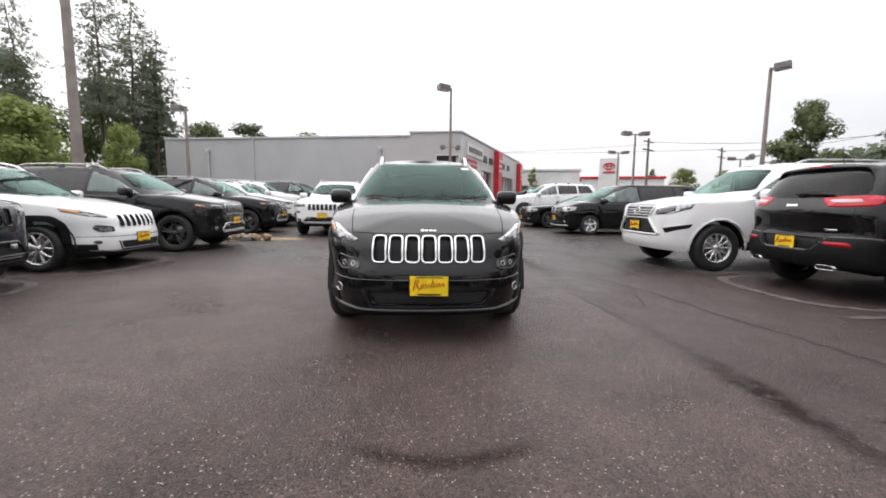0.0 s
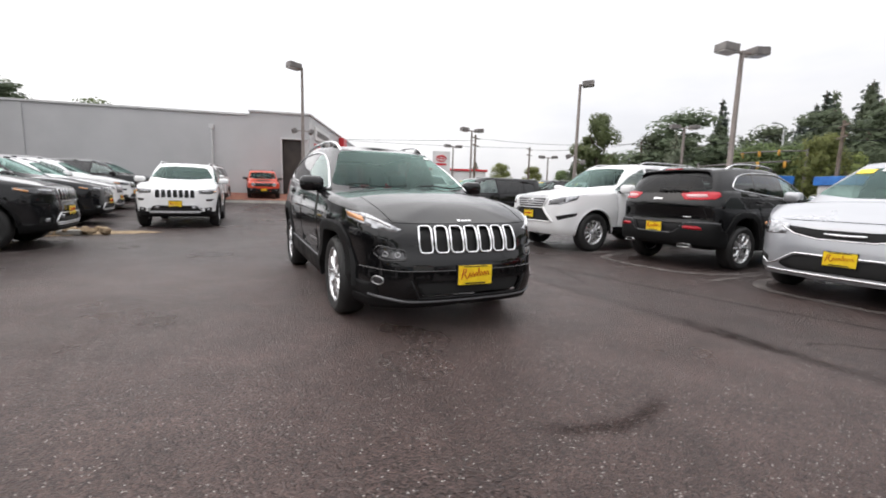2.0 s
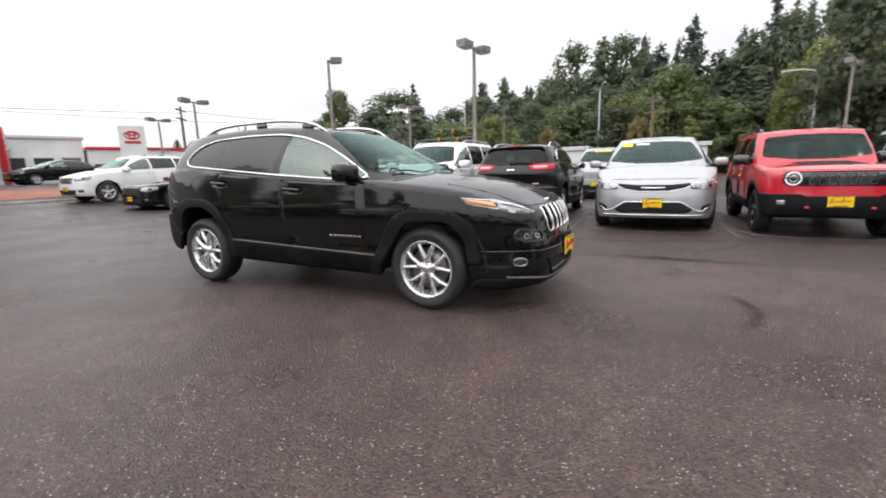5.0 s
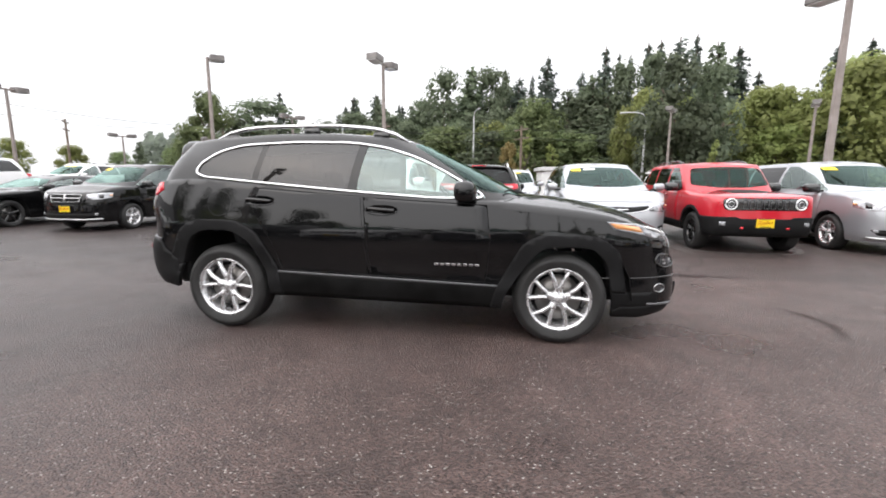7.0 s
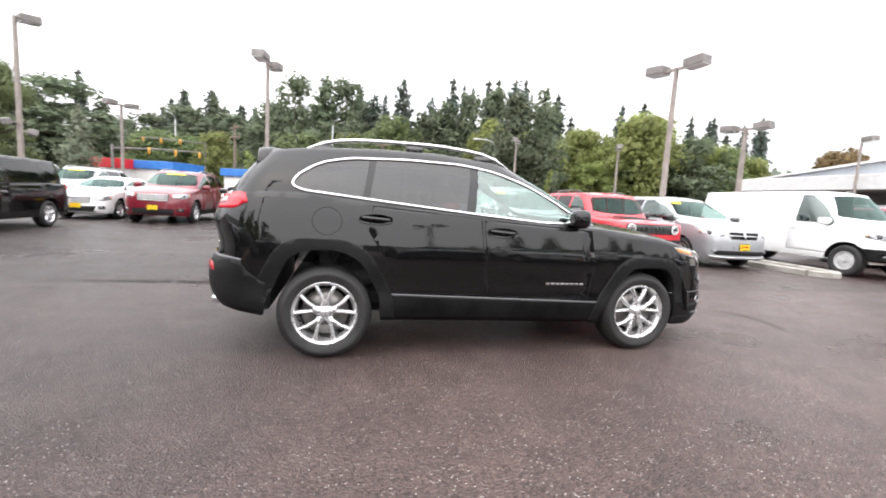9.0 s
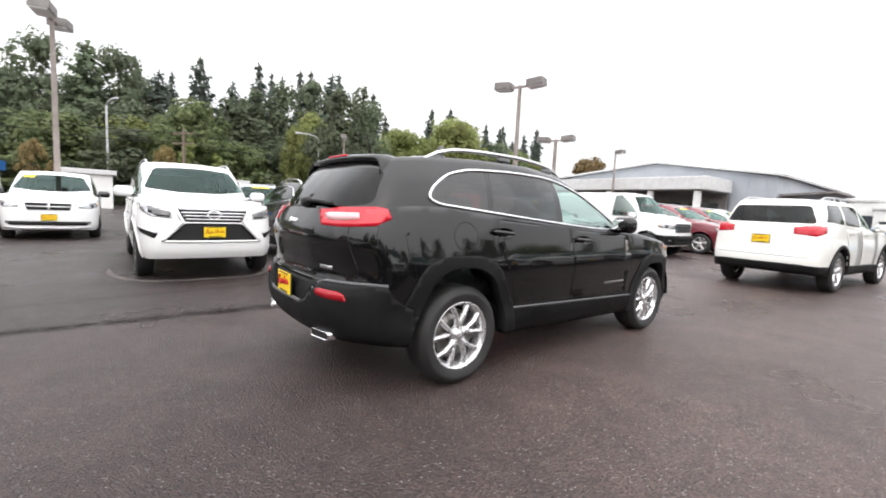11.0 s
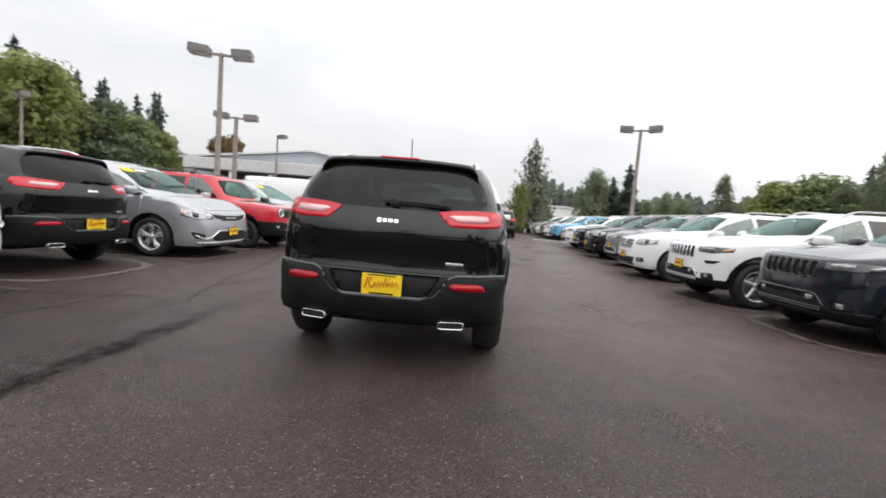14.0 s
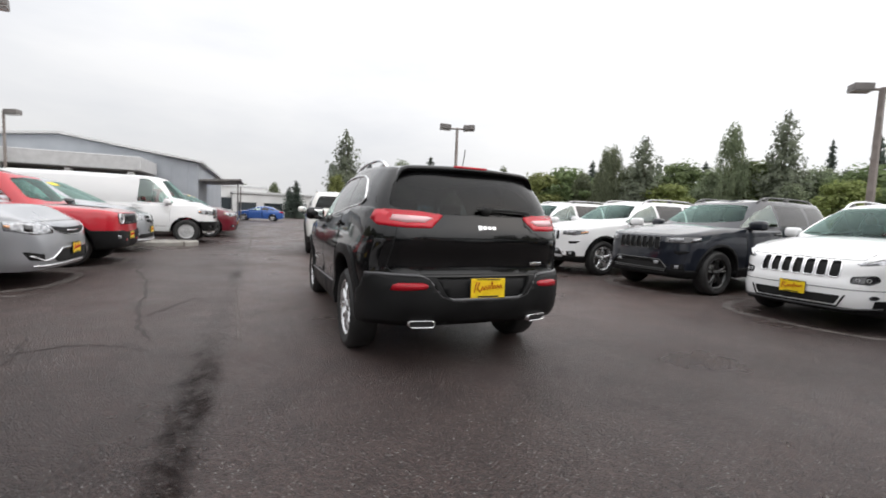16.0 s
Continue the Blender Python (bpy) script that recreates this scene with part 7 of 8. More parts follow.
# ---- lamp posts ----
def lamp_post(x, y, top, heads, w=0.16, tall_base=0.6, label="", floods=(), rot=0.0):
    """A square brown pole with shoebox lamp heads; heads: headings in degrees."""
    root = thing("street_lamp", label or "brown-grey lamp post with flat box lamp heads", "street lamp", "lamp posts of the lot")
    root.matrix_basis = pose(x, y, gz(x, y))
    h = top - gz(x, y)
    part("base", lathe_bm([(0.0001, tall_base), (0.24, tall_base), (0.27, tall_base - 0.04), (0.28, 0.0)], 20, "z"), CONCRETE, root, "round concrete footing")
    pl = bmesh.new()
    w *= 0.86
    put(box_bm(w, w, h - tall_base, (0, 0, (h + tall_base) / 2), 0.012, 1, into=pl), pose(0, 0, 0, 0, 0, rot))
    for v in pl.verts:
        k = 1.15 - 0.4 * v.co.z / h
        v.co.x *= k
        v.co.y *= k
    part("pole", pl, POLE, root, "", False)
    for a in heads:
        o = 0.66 if len(heads) > 1 else 0.42
        arm = part("arm", put(box_bm(0.08, o, 0.08, (0, o / 2, 0), 0.01, 1), pose(0, 0, h - 0.06, 0, 0, a)), POLE, root, "", False)
        hd = part("lamp_head", put(box_bm(0.50, 0.62, 0.27, (0, o, 0), 0.03, 2), pose(0, 0, h - 0.03, 4, 0, a)), LAMPHEAD, root, "", False)
        part("lens", put(box_bm(0.42, 0.6, 0.02, (0, o, -0.143)), pose(0, 0, h - 0.03, 4, 0, a)), LAMPLENS, hd, "", False)
    for z, a in floods:
        fb = part("floodlight", put(box_bm(0.34, 0.2, 0.24, (0, 0.42, 0.05), 0.03, 1), pose(0, 0, z, -20, 0, a)), LAMPHEAD, root, "", False)
        part("flood_arm", put(box_bm(0.05, 0.4, 0.05, (0, 0.2, 0)), pose(0, 0, z - 0.08, 0, 0, a)), POLE, fb, "", False)
    return root


lamp_post(1.75, 17.85, 7.0, (110,), 0.17, floods=((3.75, 95), (3.75, -85)))
lamp_post(15.7, 13.4, 7.15, (-135,), 0.17, floods=((3.3, 60), (3.0, -120)))
lamp_post(14.6, 4.4, 6.3, (77, 257), 0.17)
lamp_post(8.17, -8.93, 5.9, (105, 285), 0.165)
lamp_post(11.1, -15.05, 5.02, (105, 285), 0.2)
lamp_post(-8.58, -17.05, 6.13, (70, 250), 0.18)
lamp_post(14.5, -26.6, 5.95, (80,), 0.15)
lamp_post(-11.9, 17.9, 5.7, (70,), 0.16)
lamp_post(-9.0, 6.6, 8.3, (60, 240), 0.21)
lamp_post(15.6, 24.9, 6.0, (90, 270), 0.16)
lamp_post(28.1, 30.6, 5.0, (60, 240), 0.15)
lamp_post(19.3, 35.1, 5.85, (90, 270), 0.16)
lamp_post(-19.3, -3.35, 6.5, (50, 230), 0.24)
lamp_post(27.2, 15.1, 6.1, (60, 240), 0.18)
lamp_post(34.0, -14.0, 7.2, (60, 240), 0.18)
lamp_post(30.0, -22.0, 6.8, (60, 240), 0.18)


GALV = vary(mat("galvanised_steel", (0.48, 0.49, 0.5), 0.5, 0.3), 6, (0.42, 0.43, 0.44), (0.56, 0.57, 0.58))


def cobra(x, y, h, a):
    """A slim grey road lamp with a curved arm."""
    root = thing("road_lamp", "slim grey road lamp with curved arm", "street lamp")
    root.matrix_basis = pose(x, y, 0, 0, 0, a)
    part("pole", lathe_bm([(0.13, 0), (0.08, h)], 10, "z"), GALV, root)
    part("arm", tube_bm([(0, 0, h - 0.1), (0.3, 0, h + 0.25), (0.9, 0, h + 0.4), (1.6, 0, h + 0.42)], 0.06), GALV, root)
    part("lamp_head", box_bm(0.7, 0.25, 0.14, (1.9, 0, h + 0.4), 0.04, 2), GALV, root)


cobra(38.4, -13.4, 7.35, 80)
cobra(48, 3.0, 9.2, 200)
cobra(50, 20.0, 8.6, 180)


# ---- utility poles, wires ----
WOOD = vary(mat("weathered_pole_wood", (0.16, 0.12, 0.09), 0.9), 4, (0.11, 0.085, 0.065), (0.2, 0.155, 0.12))
for x, y, h in ((41.3, 51.0, 8.6), (26.4, 42.7, 8.4), (42.0, 12.0, 7.6), (42.5, -2.4, 7.2), (43.0, -22.0, 7.4), (46.0, 34.0, 8.4)):
    root = thing("utility_pole", "weathered wooden utility pole with crossarms", "utility pole")
    root.matrix_basis = pose(x, y, 0, 0, 0, 35)
    part("pole", lathe_bm([(0.17, 0), (0.11, h)], 10, "z"), WOOD, root)
    for z in (h - 0.4, h - 1.3):
        part("crossarm", box_bm(2.4, 0.12, 0.14, (0, 0, z), 0.01, 1), WOOD, root, "", False)
for z, (x0, y0), (x1, y1) in ((8.0, (26.4, 42.7), (46, 34)), (7.4, (46, 34), (42, 12)), (6.9, (42, 12), (42.5, -2.4)), (6.1, (42, 12), (42.5, -2.4)), (6.9, (42.5, -2.4), (43, -22)), (6.1, (42.5, -2.4), (43, -22)), (8.2, (41.3, 51), (46, 34)),
                              (7.0, (43, -22), (40, -62)), (8.4, (-12, 60), (41.3, 51)), (7.7, (26.4, 42.7), (-20, 62))):
    pts = [(x0 + (x1 - x0) * k / 16, y0 + (y1 - y0) * k / 16, z - 1.0 * 4 * (k / 16) * (1 - k / 16) * 0.5) for k in range(17)]
    tagged(part("overhead_wire", tube_bm(pts, 0.022, seg=4), DARK, None), "sagging overhead wire between utility poles", "wire")


# ---- buildings further off ----
def shed(name, label, x, y, sx, sy, h, rz, wall, windows=0, roof=None, parapet=0.35):
    root = thing(name, label, "building")
    root.matrix_basis = pose(x, y, 0, 0, 0, rz)
    w = part("wall", box_bm(sx, sy, h, (0, 0, h / 2)), wall, root, "", False)
    part("roof", box_bm(sx + 0.5, sy + 0.5, parapet, (0, 0, h + parapet / 2 - 0.02), 0.03, 1), roof or COPING, root, "", False)
    for k in range(windows):
        q = sx / windows
        for sd in (-1, 1):
            wd = part("window", box_bm(q * 0.7, 0.1, h * 0.42, (-sx / 2 + q * (k + 0.5), sd * (sy / 2 + 0.02), h * 0.40)), SHOPGLASS, root, "", False)
            part("window_frame", box_bm(q * 0.76, 0.06, 0.10, (-sx / 2 + q * (k + 0.5), sd * (sy / 2 + 0.06), h * 0.62)), COPING, wd, "", False)
    return root


shed("dealership", "pale car dealership with flat roof and wide windows", 21.0, 72.0, 16.0, 10.0, 6.2, -18, WHITEWALL, 6)
shed("dealership_wing", "low pale dealership wing with red band", 33.5, 64.0, 12.0, 8.0, 4.8, -20, WHITEWALL, 5, REDPANEL)
py = thing("sign_tower", "white sign tower with a plain red ring mark", "sign")
py.matrix_basis = pose(25.7, 50.9, 0, 0, 0, -28)
part("tower", box_bm(2.5, 0.7, 6.9, (0, 0, 3.45), 0.03, 1), WHITEWALL, py, "", False)
for rx, rz_, zz in ((0.68, 0.42, 5.85), (0.26, 0.40, 5.85), (0.5, 0.16, 6.02)):
    part("ring_mark", tube_bm([(rx * math.cos(k * math.tau / 28), -0.37, zz + rz_ * math.sin(k * math.tau / 28)) for k in range(28)], 0.07, True), REDPANEL, py)
part("sign_bar", box_bm(1.5, 0.03, 0.28, (0, -0.37, 5.05)), REDPANEL, py, "", False)
BLUEROOF = vary(mat("blue_metal_roof", (0.03, 0.16, 0.5), 0.4), 2, (0.025, 0.13, 0.44), (0.04, 0.2, 0.56))
shed("roadside_shop", "low roadside shop with a bright blue roof band", 40.3, 17.6, 3.5, 4.6, 2.6, -20, WHITEWALL, 2, BLUEROOF, 0.7)
shed("roadside_shop", "low roadside shop with a red roof band", 40.0, 21.0, 3.5, 3.2, 2.5, -20, WHITEWALL, 2, REDPANEL, 0.8)
shed("roadside_shop", "small roadside kiosk with a blue roof band", 42.2, 11.1, 3.0, 2.6, 2.5, -15, WHITEWALL, 1, BLUEROOF, 0.7)
shed("roadside_house", "low pale house across the road", 39.5, 4.3, 3.5, 3.0, 2.5, 0, WHITEWALL, 2)
shed("roadside_house", "small white building across the road", 40.2, -5.4, 3.5, 2.4, 2.5, 5, WHITEWALL, 1)
SIGNAL = vary(mat("signal_amber_paint", (0.55, 0.28, 0.03), 0.5), 6, (0.45, 0.22, 0.025), (0.6, 0.32, 0.04))
for x, y, h, a in ((36.6, 20.0, 4.35, -70), (45.0, 15.5, 6.0, 80)):
    root = thing("traffic_signal", "traffic signal with yellow heads on a long arm", "traffic signal")
    root.matrix_basis = pose(x, y, 0, 0, 0, a)
    part("pole", lathe_bm([(0.14, 0), (0.1, h)], 10, "z"), LAMPHEAD, root)
    part("mast_arm", tube_bm([(0, 0, h - 0.3), (3, 0, h - 0.1), (6.5, 0, h)], 0.07), LAMPHEAD, root)
    for s in (2.5, 4.4, 6.2):
        part("signal_head", box_bm(0.2, 0.18, 0.55, (s, 0, h - 0.28), 0.03, 1), SIGNAL, root)

# service building with a low gable and a dark canopy
svc = thing("service_building", "pale metal service building with low gable and dark canopy", "building")
g0, g1, yw = 5.8, 25.5, -32.0
bm = bmesh.new()
front = [(g0, 0), (g1, 0), (g1, 4.35), (13.9, 5.62), (g0, 4.4)]
a = [bm.verts.new((x, yw, z)) for x, z in front]
b = [bm.verts.new((x, yw - 22, z)) for x, z in front]
bm.faces.new(a)
bm.faces.new(b[::-1])
for k in range(5):
    bm.faces.new((a[k], b[k], b[(k + 1) % 5], a[(k + 1) % 5]))
bmesh.ops.recalc_face_normals(bm, faces=bm.faces[:])
part("wall", bm, METALWALL, svc, "", False)
rib = mesh_of("wall_seam", box_bm(0.05, 0.04, 4.3), METALWALL, False)
for k in range(18):
    o = part("wall_seam", rib, None, svc)
    o.matrix_basis = pose(g0 + 0.6 + k * 1.05, yw + 0.02, 2.15)
for (x0, z0), (x1, z1) in (((g0 - 0.35, 4.40), (13.9, 5.66)), ((13.9, 5.66), (g1 + 0.35, 4.37))):
    L = math.hypot(x1 - x0, z1 - z0)
    part("roof", put(box_bm(L, 22.8, 0.14), pose((x0 + x1) / 2, yw - 11, (z0 + z1) / 2 + 0.06, 0, -math.degrees(math.atan2(z1 - z0, x1 - x0)), 0)), COPING, svc, "", False)
part("awning", put(box_bm(2.9, 6.0, 0.13), pose(4.3, yw - 3.4, 3.28, 0, 4, 0)), LAMPHEAD, svc, "", False)
for yy in (-0.7, -6.1):
    part("awning_post", lathe_bm([(0.05, 0), (0.05, 3.1)], 8, "z"), LAMPHEAD, svc).matrix_basis = pose(3.1, yw + yy, 0)
can = thing("canopy_hall", "flat-roofed open sales canopy with deep pale fascia", "building")
part("fascia", box_bm(13.9, 4.6, 0.86, (15.25, -29.3, 3.66), 0.03, 1), COPING, can, "", False)
part("soffit", box_bm(13.6, 4.3, 0.08, (15.25, -29.3, 3.20)), LAMPHEAD, can, "", False)
for x in (8.9, 12.0, 15.2, 18.4, 21.6):
    part("column", box_bm(0.36, 0.36, 3.18, (x, -27.4, 1.59), 0.02, 1), WHITEWALL, can, "", False)
part("back_wall", box_bm(13.5, 0.2, 3.15, (15.25, -31.5, 1.58)), LAMPHEAD, can, "", False)
for k in range(5):
    part("bay_door", box_bm(2.0, 0.1, 2.5, (10.0 + k * 2.6, -31.36, 1.26)), SHOPGLASS, can, "", False)
shed("warehouse", "white warehouse beyond the lot", -2.0, -72.0, 15.0, 10.0, 3.4, 4, WHITEWALL, 4)
shed("warehouse", "tall white warehouse beyond the lot", 5.0, -78.0, 9.0, 10.0, 4.6, 0, WHITEWALL, 2)
shed("warehouse", "long white warehouse behind the trees", -19.0, -74.0, 18.0, 8.0, 3.8, 0, WHITEWALL, 3)


# ---- trees ----
BARK = vary(mat("bark", (0.10, 0.075, 0.055), 0.95), 3, (0.06, 0.045, 0.034), (0.14, 0.11, 0.085), stretch=(4, 4, 0.6), bump=0.6, bump_scale=12)


def leaf_mat(name, dark, light, sheen=0.0):
    m = vary(mat(name, light, 0.6), 0.7, dark, light, detail=6, random_tint=0.22)
    n, l = m.node_tree.nodes, m.node_tree.links
    b = n["Principled BSDF"]
    src = b.inputs["Base Color"].links[0].from_socket
    ge = n.new("ShaderNodeNewGeometry")
    hs = n.new("ShaderNodeHueSaturation")
    mr = n.new("ShaderNodeMapRange")
    mr.inputs["To Min"].default_value, mr.inputs["To Max"].default_value = 0.75, 1.25
    l.new(ge.outputs["Random Per Island"], mr.inputs[0])
    l.new(mr.outputs[0], hs.inputs["Value"])
    l.new(src, hs.inputs["Color"])
    l.new(hs.outputs[0], b.inputs["Base Color"])
    b.inputs["Specular IOR Level"].default_value = 0.25
    tl = n.new("ShaderNodeBsdfTranslucent")
    l.new(hs.outputs[0], tl.inputs[0])
    mx = n.new("ShaderNodeMixShader")
    mx.inputs[0].default_value = 0.48
    l.new(b.outputs[0], mx.inputs[1])
    l.new(tl.outputs[0], mx.inputs[2])
    l.new(mx.outputs[0], n["Material Output"].inputs[0])
    return m


FIR = leaf_mat("fir_needles", (0.075, 0.098, 0.080), (0.140, 0.172, 0.142))
PINE = leaf_mat("pine_needles", (0.125, 0.142, 0.10), (0.225, 0.25, 0.18))
# green leaves paled and greyed: the haze over the western trees is in the colour
HAZED = leaf_mat("hazed_green_leaves", (0.150, 0.178, 0.110), (0.255, 0.290, 0.180))
GREEN = leaf_mat("green_leaves", (0.110, 0.150, 0.065), (0.205, 0.255, 0.115))
LIME = leaf_mat("yellow_green_leaves", (0.170, 0.205, 0.062), (0.300, 0.335, 0.125))
OCHRE = leaf_mat("turning_leaves", (0.17, 0.128, 0.055), (0.31, 0.235, 0.105))
DEEP = leaf_mat("dark_leaves", (0.088, 0.112, 0.070), (0.165, 0.198, 0.122))


def leaves_mesh(name, centres, normals, size, material, rng, soft=None):
    """Small uneven leaf clumps at the centres; soft: the way each clump faces the light."""
    n = len(centres)
    if soft is not None:
        normals = normals * 0.55 + soft
        normals /= np.linalg.norm(normals, axis=1)[:, None]
    a = rng.normal(size=(n, 3))
    a -= normals * (a * normals).sum(1)[:, None]
    a /= np.linalg.norm(a, axis=1)[:, None] + 1e-9
    b = np.cross(normals, a)
    s = size * rng.uniform(0.55, 1.35, n)[:, None]
    k = rng.uniform(0.45, 0.95, (n, 2, 1))
    v = np.stack([centres - a * s, centres + (a * 0.55 + b * k[:, 0]) * s, centres + (a * 0.65 - b * k[:, 1]) * s + normals * s * 0.2], 1).reshape(-1, 3)
    f = np.arange(n)[:, None] * 3 + np.array([0, 1, 2])[None]
    out = np.cross(v[1::3] - v[0::3], v[2::3] - v[0::3])
    turned = (out * normals).sum(1) < 0
    f[turned] = f[turned][:, ::-1]
    f = f.tolist()
    me = bpy.data.meshes.new(name)
    me.from_pydata(v.tolist(), [], f, shade_flat=False)
    if soft is not None:
        me.normals_split_custom_set_from_vertices(np.repeat(soft, 3, axis=0).tolist())
    me.materials.append(material)
    return me


def trunk_bm(h, r, rng, limbs=0, low=0.3, spread=0.3):
    pts = [(rng.normal() * 0.02 * k, rng.normal() * 0.02 * k, h * k / 8) for k in range(9)]
    bm = bmesh.new()
    prev = None
    for k, p in enumerate(pts):
        rr = r * (1 - 0.85 * k / 8) * (1.25 if k == 0 else 1)
        ring = [bm.verts.new((p[0] + rr * math.cos(j * math.tau / 8), p[1] + rr * math.sin(j * math.tau / 8), p[2])) for j in range(8)]
        if prev:
            for j in range(8):
                bm.faces.new((prev[j], prev[(j + 1) % 8], ring[(j + 1) % 8], ring[j]))
        prev = ring
    for k in range(limbs):
        z = h * (low + (0.9 - low) * k / max(limbs, 1))
        an = rng.uniform(0, math.tau)
        L = spread * h * (1 - 0.5 * z / h)
        q = Vector((math.cos(an), math.sin(an), 0.55))
        tube_bm([(0, 0, z), Vector((0, 0, z)) + q * L * 0.5, Vector((0, 0, z)) + q * L + Vector((0, 0, 0.05 * h))], r * 0.22, seg=5, into=bm)
    return bm


def conifer(name, label, h, rad, material, seed, bare=0.08, n_br=26, dens=1.0, droop=0.35, size=0.26, fill=2.9, taper=0.62, girth=0.016, flat=0.16):
    rng = np.random.default_rng(seed)
    root = thing(name, label, "tree")
    part("trunk", trunk_bm(h, girth * h + 0.04, rng, 0), BARK, root)
    C, N = [], []
    lev = int(n_br * dens)
    for k in range(lev):
        t = bare + (0.985 - bare) * (k / lev) ** 0.92
        z = h * t
        R = rad * (1 - t) ** taper * rng.uniform(0.62, 1.15) + 0.10
        nb = max(3, int(7 * (1 - t) + 3))
        ph = rng.uniform(0, math.tau)
        for j in range(nb):
            an = ph + j * math.tau / nb + rng.normal() * 0.25
            L = R * rng.uniform(0.45, 1.2)
            m = max(3, int(L / size * fill))
            u = rng.uniform(0.12, 1, m) ** 0.8
            side = rng.normal(size=m) * 0.22 * L * (1.2 - u)
            x = np.cos(an) * u * L - np.sin(an) * side
            y = np.sin(an) * u * L + np.cos(an) * side
            zz = z - droop * L * u ** 1.3 + rng.normal(size=m) * flat + 0.10 * L * (u > 0.85)
            C.append(np.stack([x, y, zz], 1))
            nn = rng.normal(size=(m, 3)) * 0.62 + np.array([np.cos(an) * 0.35, np.sin(an) * 0.35, 0.55])
            N.append(nn / np.linalg.norm(nn, axis=1)[:, None])
    C, N = np.vstack(C), np.vstack(N)
    out = C * np.array([1, 1, 0])
    out /= np.linalg.norm(out, axis=1)[:, None] + 0.15
    soft = out * 0.9 + N * 0.45 + np.array([0, 0, 0.45])
    soft /= np.linalg.norm(soft, axis=1)[:, None]
    part("crown", leaves_mesh("crown", C, N, size, material, rng, soft), None, root)
    return root


def broadleaf(name, label, h, rad, material, seed, clumps=34, per=95, low=0.25, size=0.17, tall=1.0):
    rng = np.random.default_rng(seed)
    root = thing(name, label, "tree")
    part("trunk", trunk_bm(h * 0.8, 0.018 * h + 0.04, rng, 7, 0.3, 0.32), BARK, root)
    C, N, Q = [], [], []
    for k in range(clumps):
        t = rng.uniform(low, 0.97)
        prof = math.sin(math.pi * min(1, max(0.05, (t - low) / (1.02 - low)) ** 0.75)) ** 0.6
        an, q = rng.uniform(0, math.tau), rad * prof * rng.uniform(0.25, 0.95)
        c = np.array([math.cos(an) * q, math.sin(an) * q, h * t])
        r = rad * rng.uniform(0.22, 0.42)
        d = rng.normal(size=(per, 3))
        d /= np.linalg.norm(d, axis=1)[:, None]
        rr = r * rng.uniform(0.35, 1.08, per) ** 0.6
        C.append(c + d * rr[:, None] * np.array([1, 1, 0.75 * tall]))
        nn = d * 0.8 + rng.normal(size=(per, 3)) * 0.5 + np.array([0, 0, 0.4])
        N.append(nn / np.linalg.norm(nn, axis=1)[:, None])
        sf = d + N[-1] * 0.35 + np.array([0, 0, 0.35]) + c / (np.linalg.norm(c) + 1e-6) * np.array([0.5, 0.5, 0])
        Q.append(sf / np.linalg.norm(sf, axis=1)[:, None])
    part("crown", leaves_mesh("crown", np.vstack(C), np.vstack(N), size, material, rng, np.vstack(Q)), None, root)
    return root


def scaled(x, y, s, rz, sz=None):
    return pose(x, y, gz(x, y) - 0.05, 0, 0, rz) @ Matrix.Diagonal((s, s, sz or s, 1))


def stand(root, x, y, s=1.0, rz=0.0, sz=None):
    root.matrix_basis = scaled(x, y, s, rz, sz)
    return root


def grow(src, x, y, s, rz, sz=None, label=""):
    return tagged(copy_thing(src, scaled(x, y, s, rz, sz)), label)


rt = random.Random(11)
# models, each standing at one of its own places
fir_a = stand(conifer("fir_tree", "tall dark green fir with drooping boughs", 20, 4.0, FIR, 1, 0.03, 54, 1.0, 0.35, 0.33, 2.9, 0.66), 73, -13)
fir_b = stand(conifer("fir_tree", "slim dark fir with a pointed top", 20, 2.7, FIR, 2, 0.04, 60, 1.0, 0.42, 0.29, 3.2, 0.72), 75, -5)
fir_c = stand(conifer("fir_tree", "broad dark fir with uneven boughs", 18, 5.0, DEEP, 3, 0.04, 50, 1.0, 0.28, 0.35, 2.9, 0.62), 71, -25)
pine_a = stand(conifer("pine_tree", "tall thin pine with sparse grey-green boughs and bare trunk", 17, 3.5, PINE, 4, 0.40, 27, 1.0, 0.05, 0.105, 2.5, 0.42, 0.0065, 0.09), -24.3, 30.05)
pine_b = stand(conifer("pine_tree", "open spruce with level grey-green boughs", 9.25, 3.7, PINE, 5, 0.10, 46, 1.0, 0.20, 0.145, 2.4, 0.80), -6.2, -37.4)
oak_a = stand(broadleaf("broadleaf_tree", "rounded green broadleaf tree", 11, 4.2, GREEN, 6, 80, 92, 0.06, 0.25), 50, -4)
oak_b = stand(broadleaf("broadleaf_tree", "tall dark green broadleaf tree", 15, 4.6, DEEP, 7, 84, 92, 0.05, 0.30), 69, 6)
lime_a = stand(broadleaf("broadleaf_tree", "yellow-green young tree with light leaves", 10, 3.9, LIME, 8, 70, 100, 0.06, 0.23), 45, -18)
hazed_a = stand(broadleaf("broadleaf_tree", "broadleaf tree with haze painted pale into its leaves", 8, 4.0, HAZED, 14, 84, 110, 0.05, 0.19), -14.1, -44.8, 0.55, 0, 0.9)
ochre_a = stand(broadleaf("broadleaf_tree", "small tree with turning ochre leaves", 6, 2.2, OCHRE, 9, 44, 100, 0.12, 0.16), 52, 24)
yard = stand(broadleaf("broadleaf_tree", "small leafy yard tree beside a lamp post", 6.9, 1.9, GREEN, 10, 44, 220, 0.16, 0.11), 23.0, 19.0)
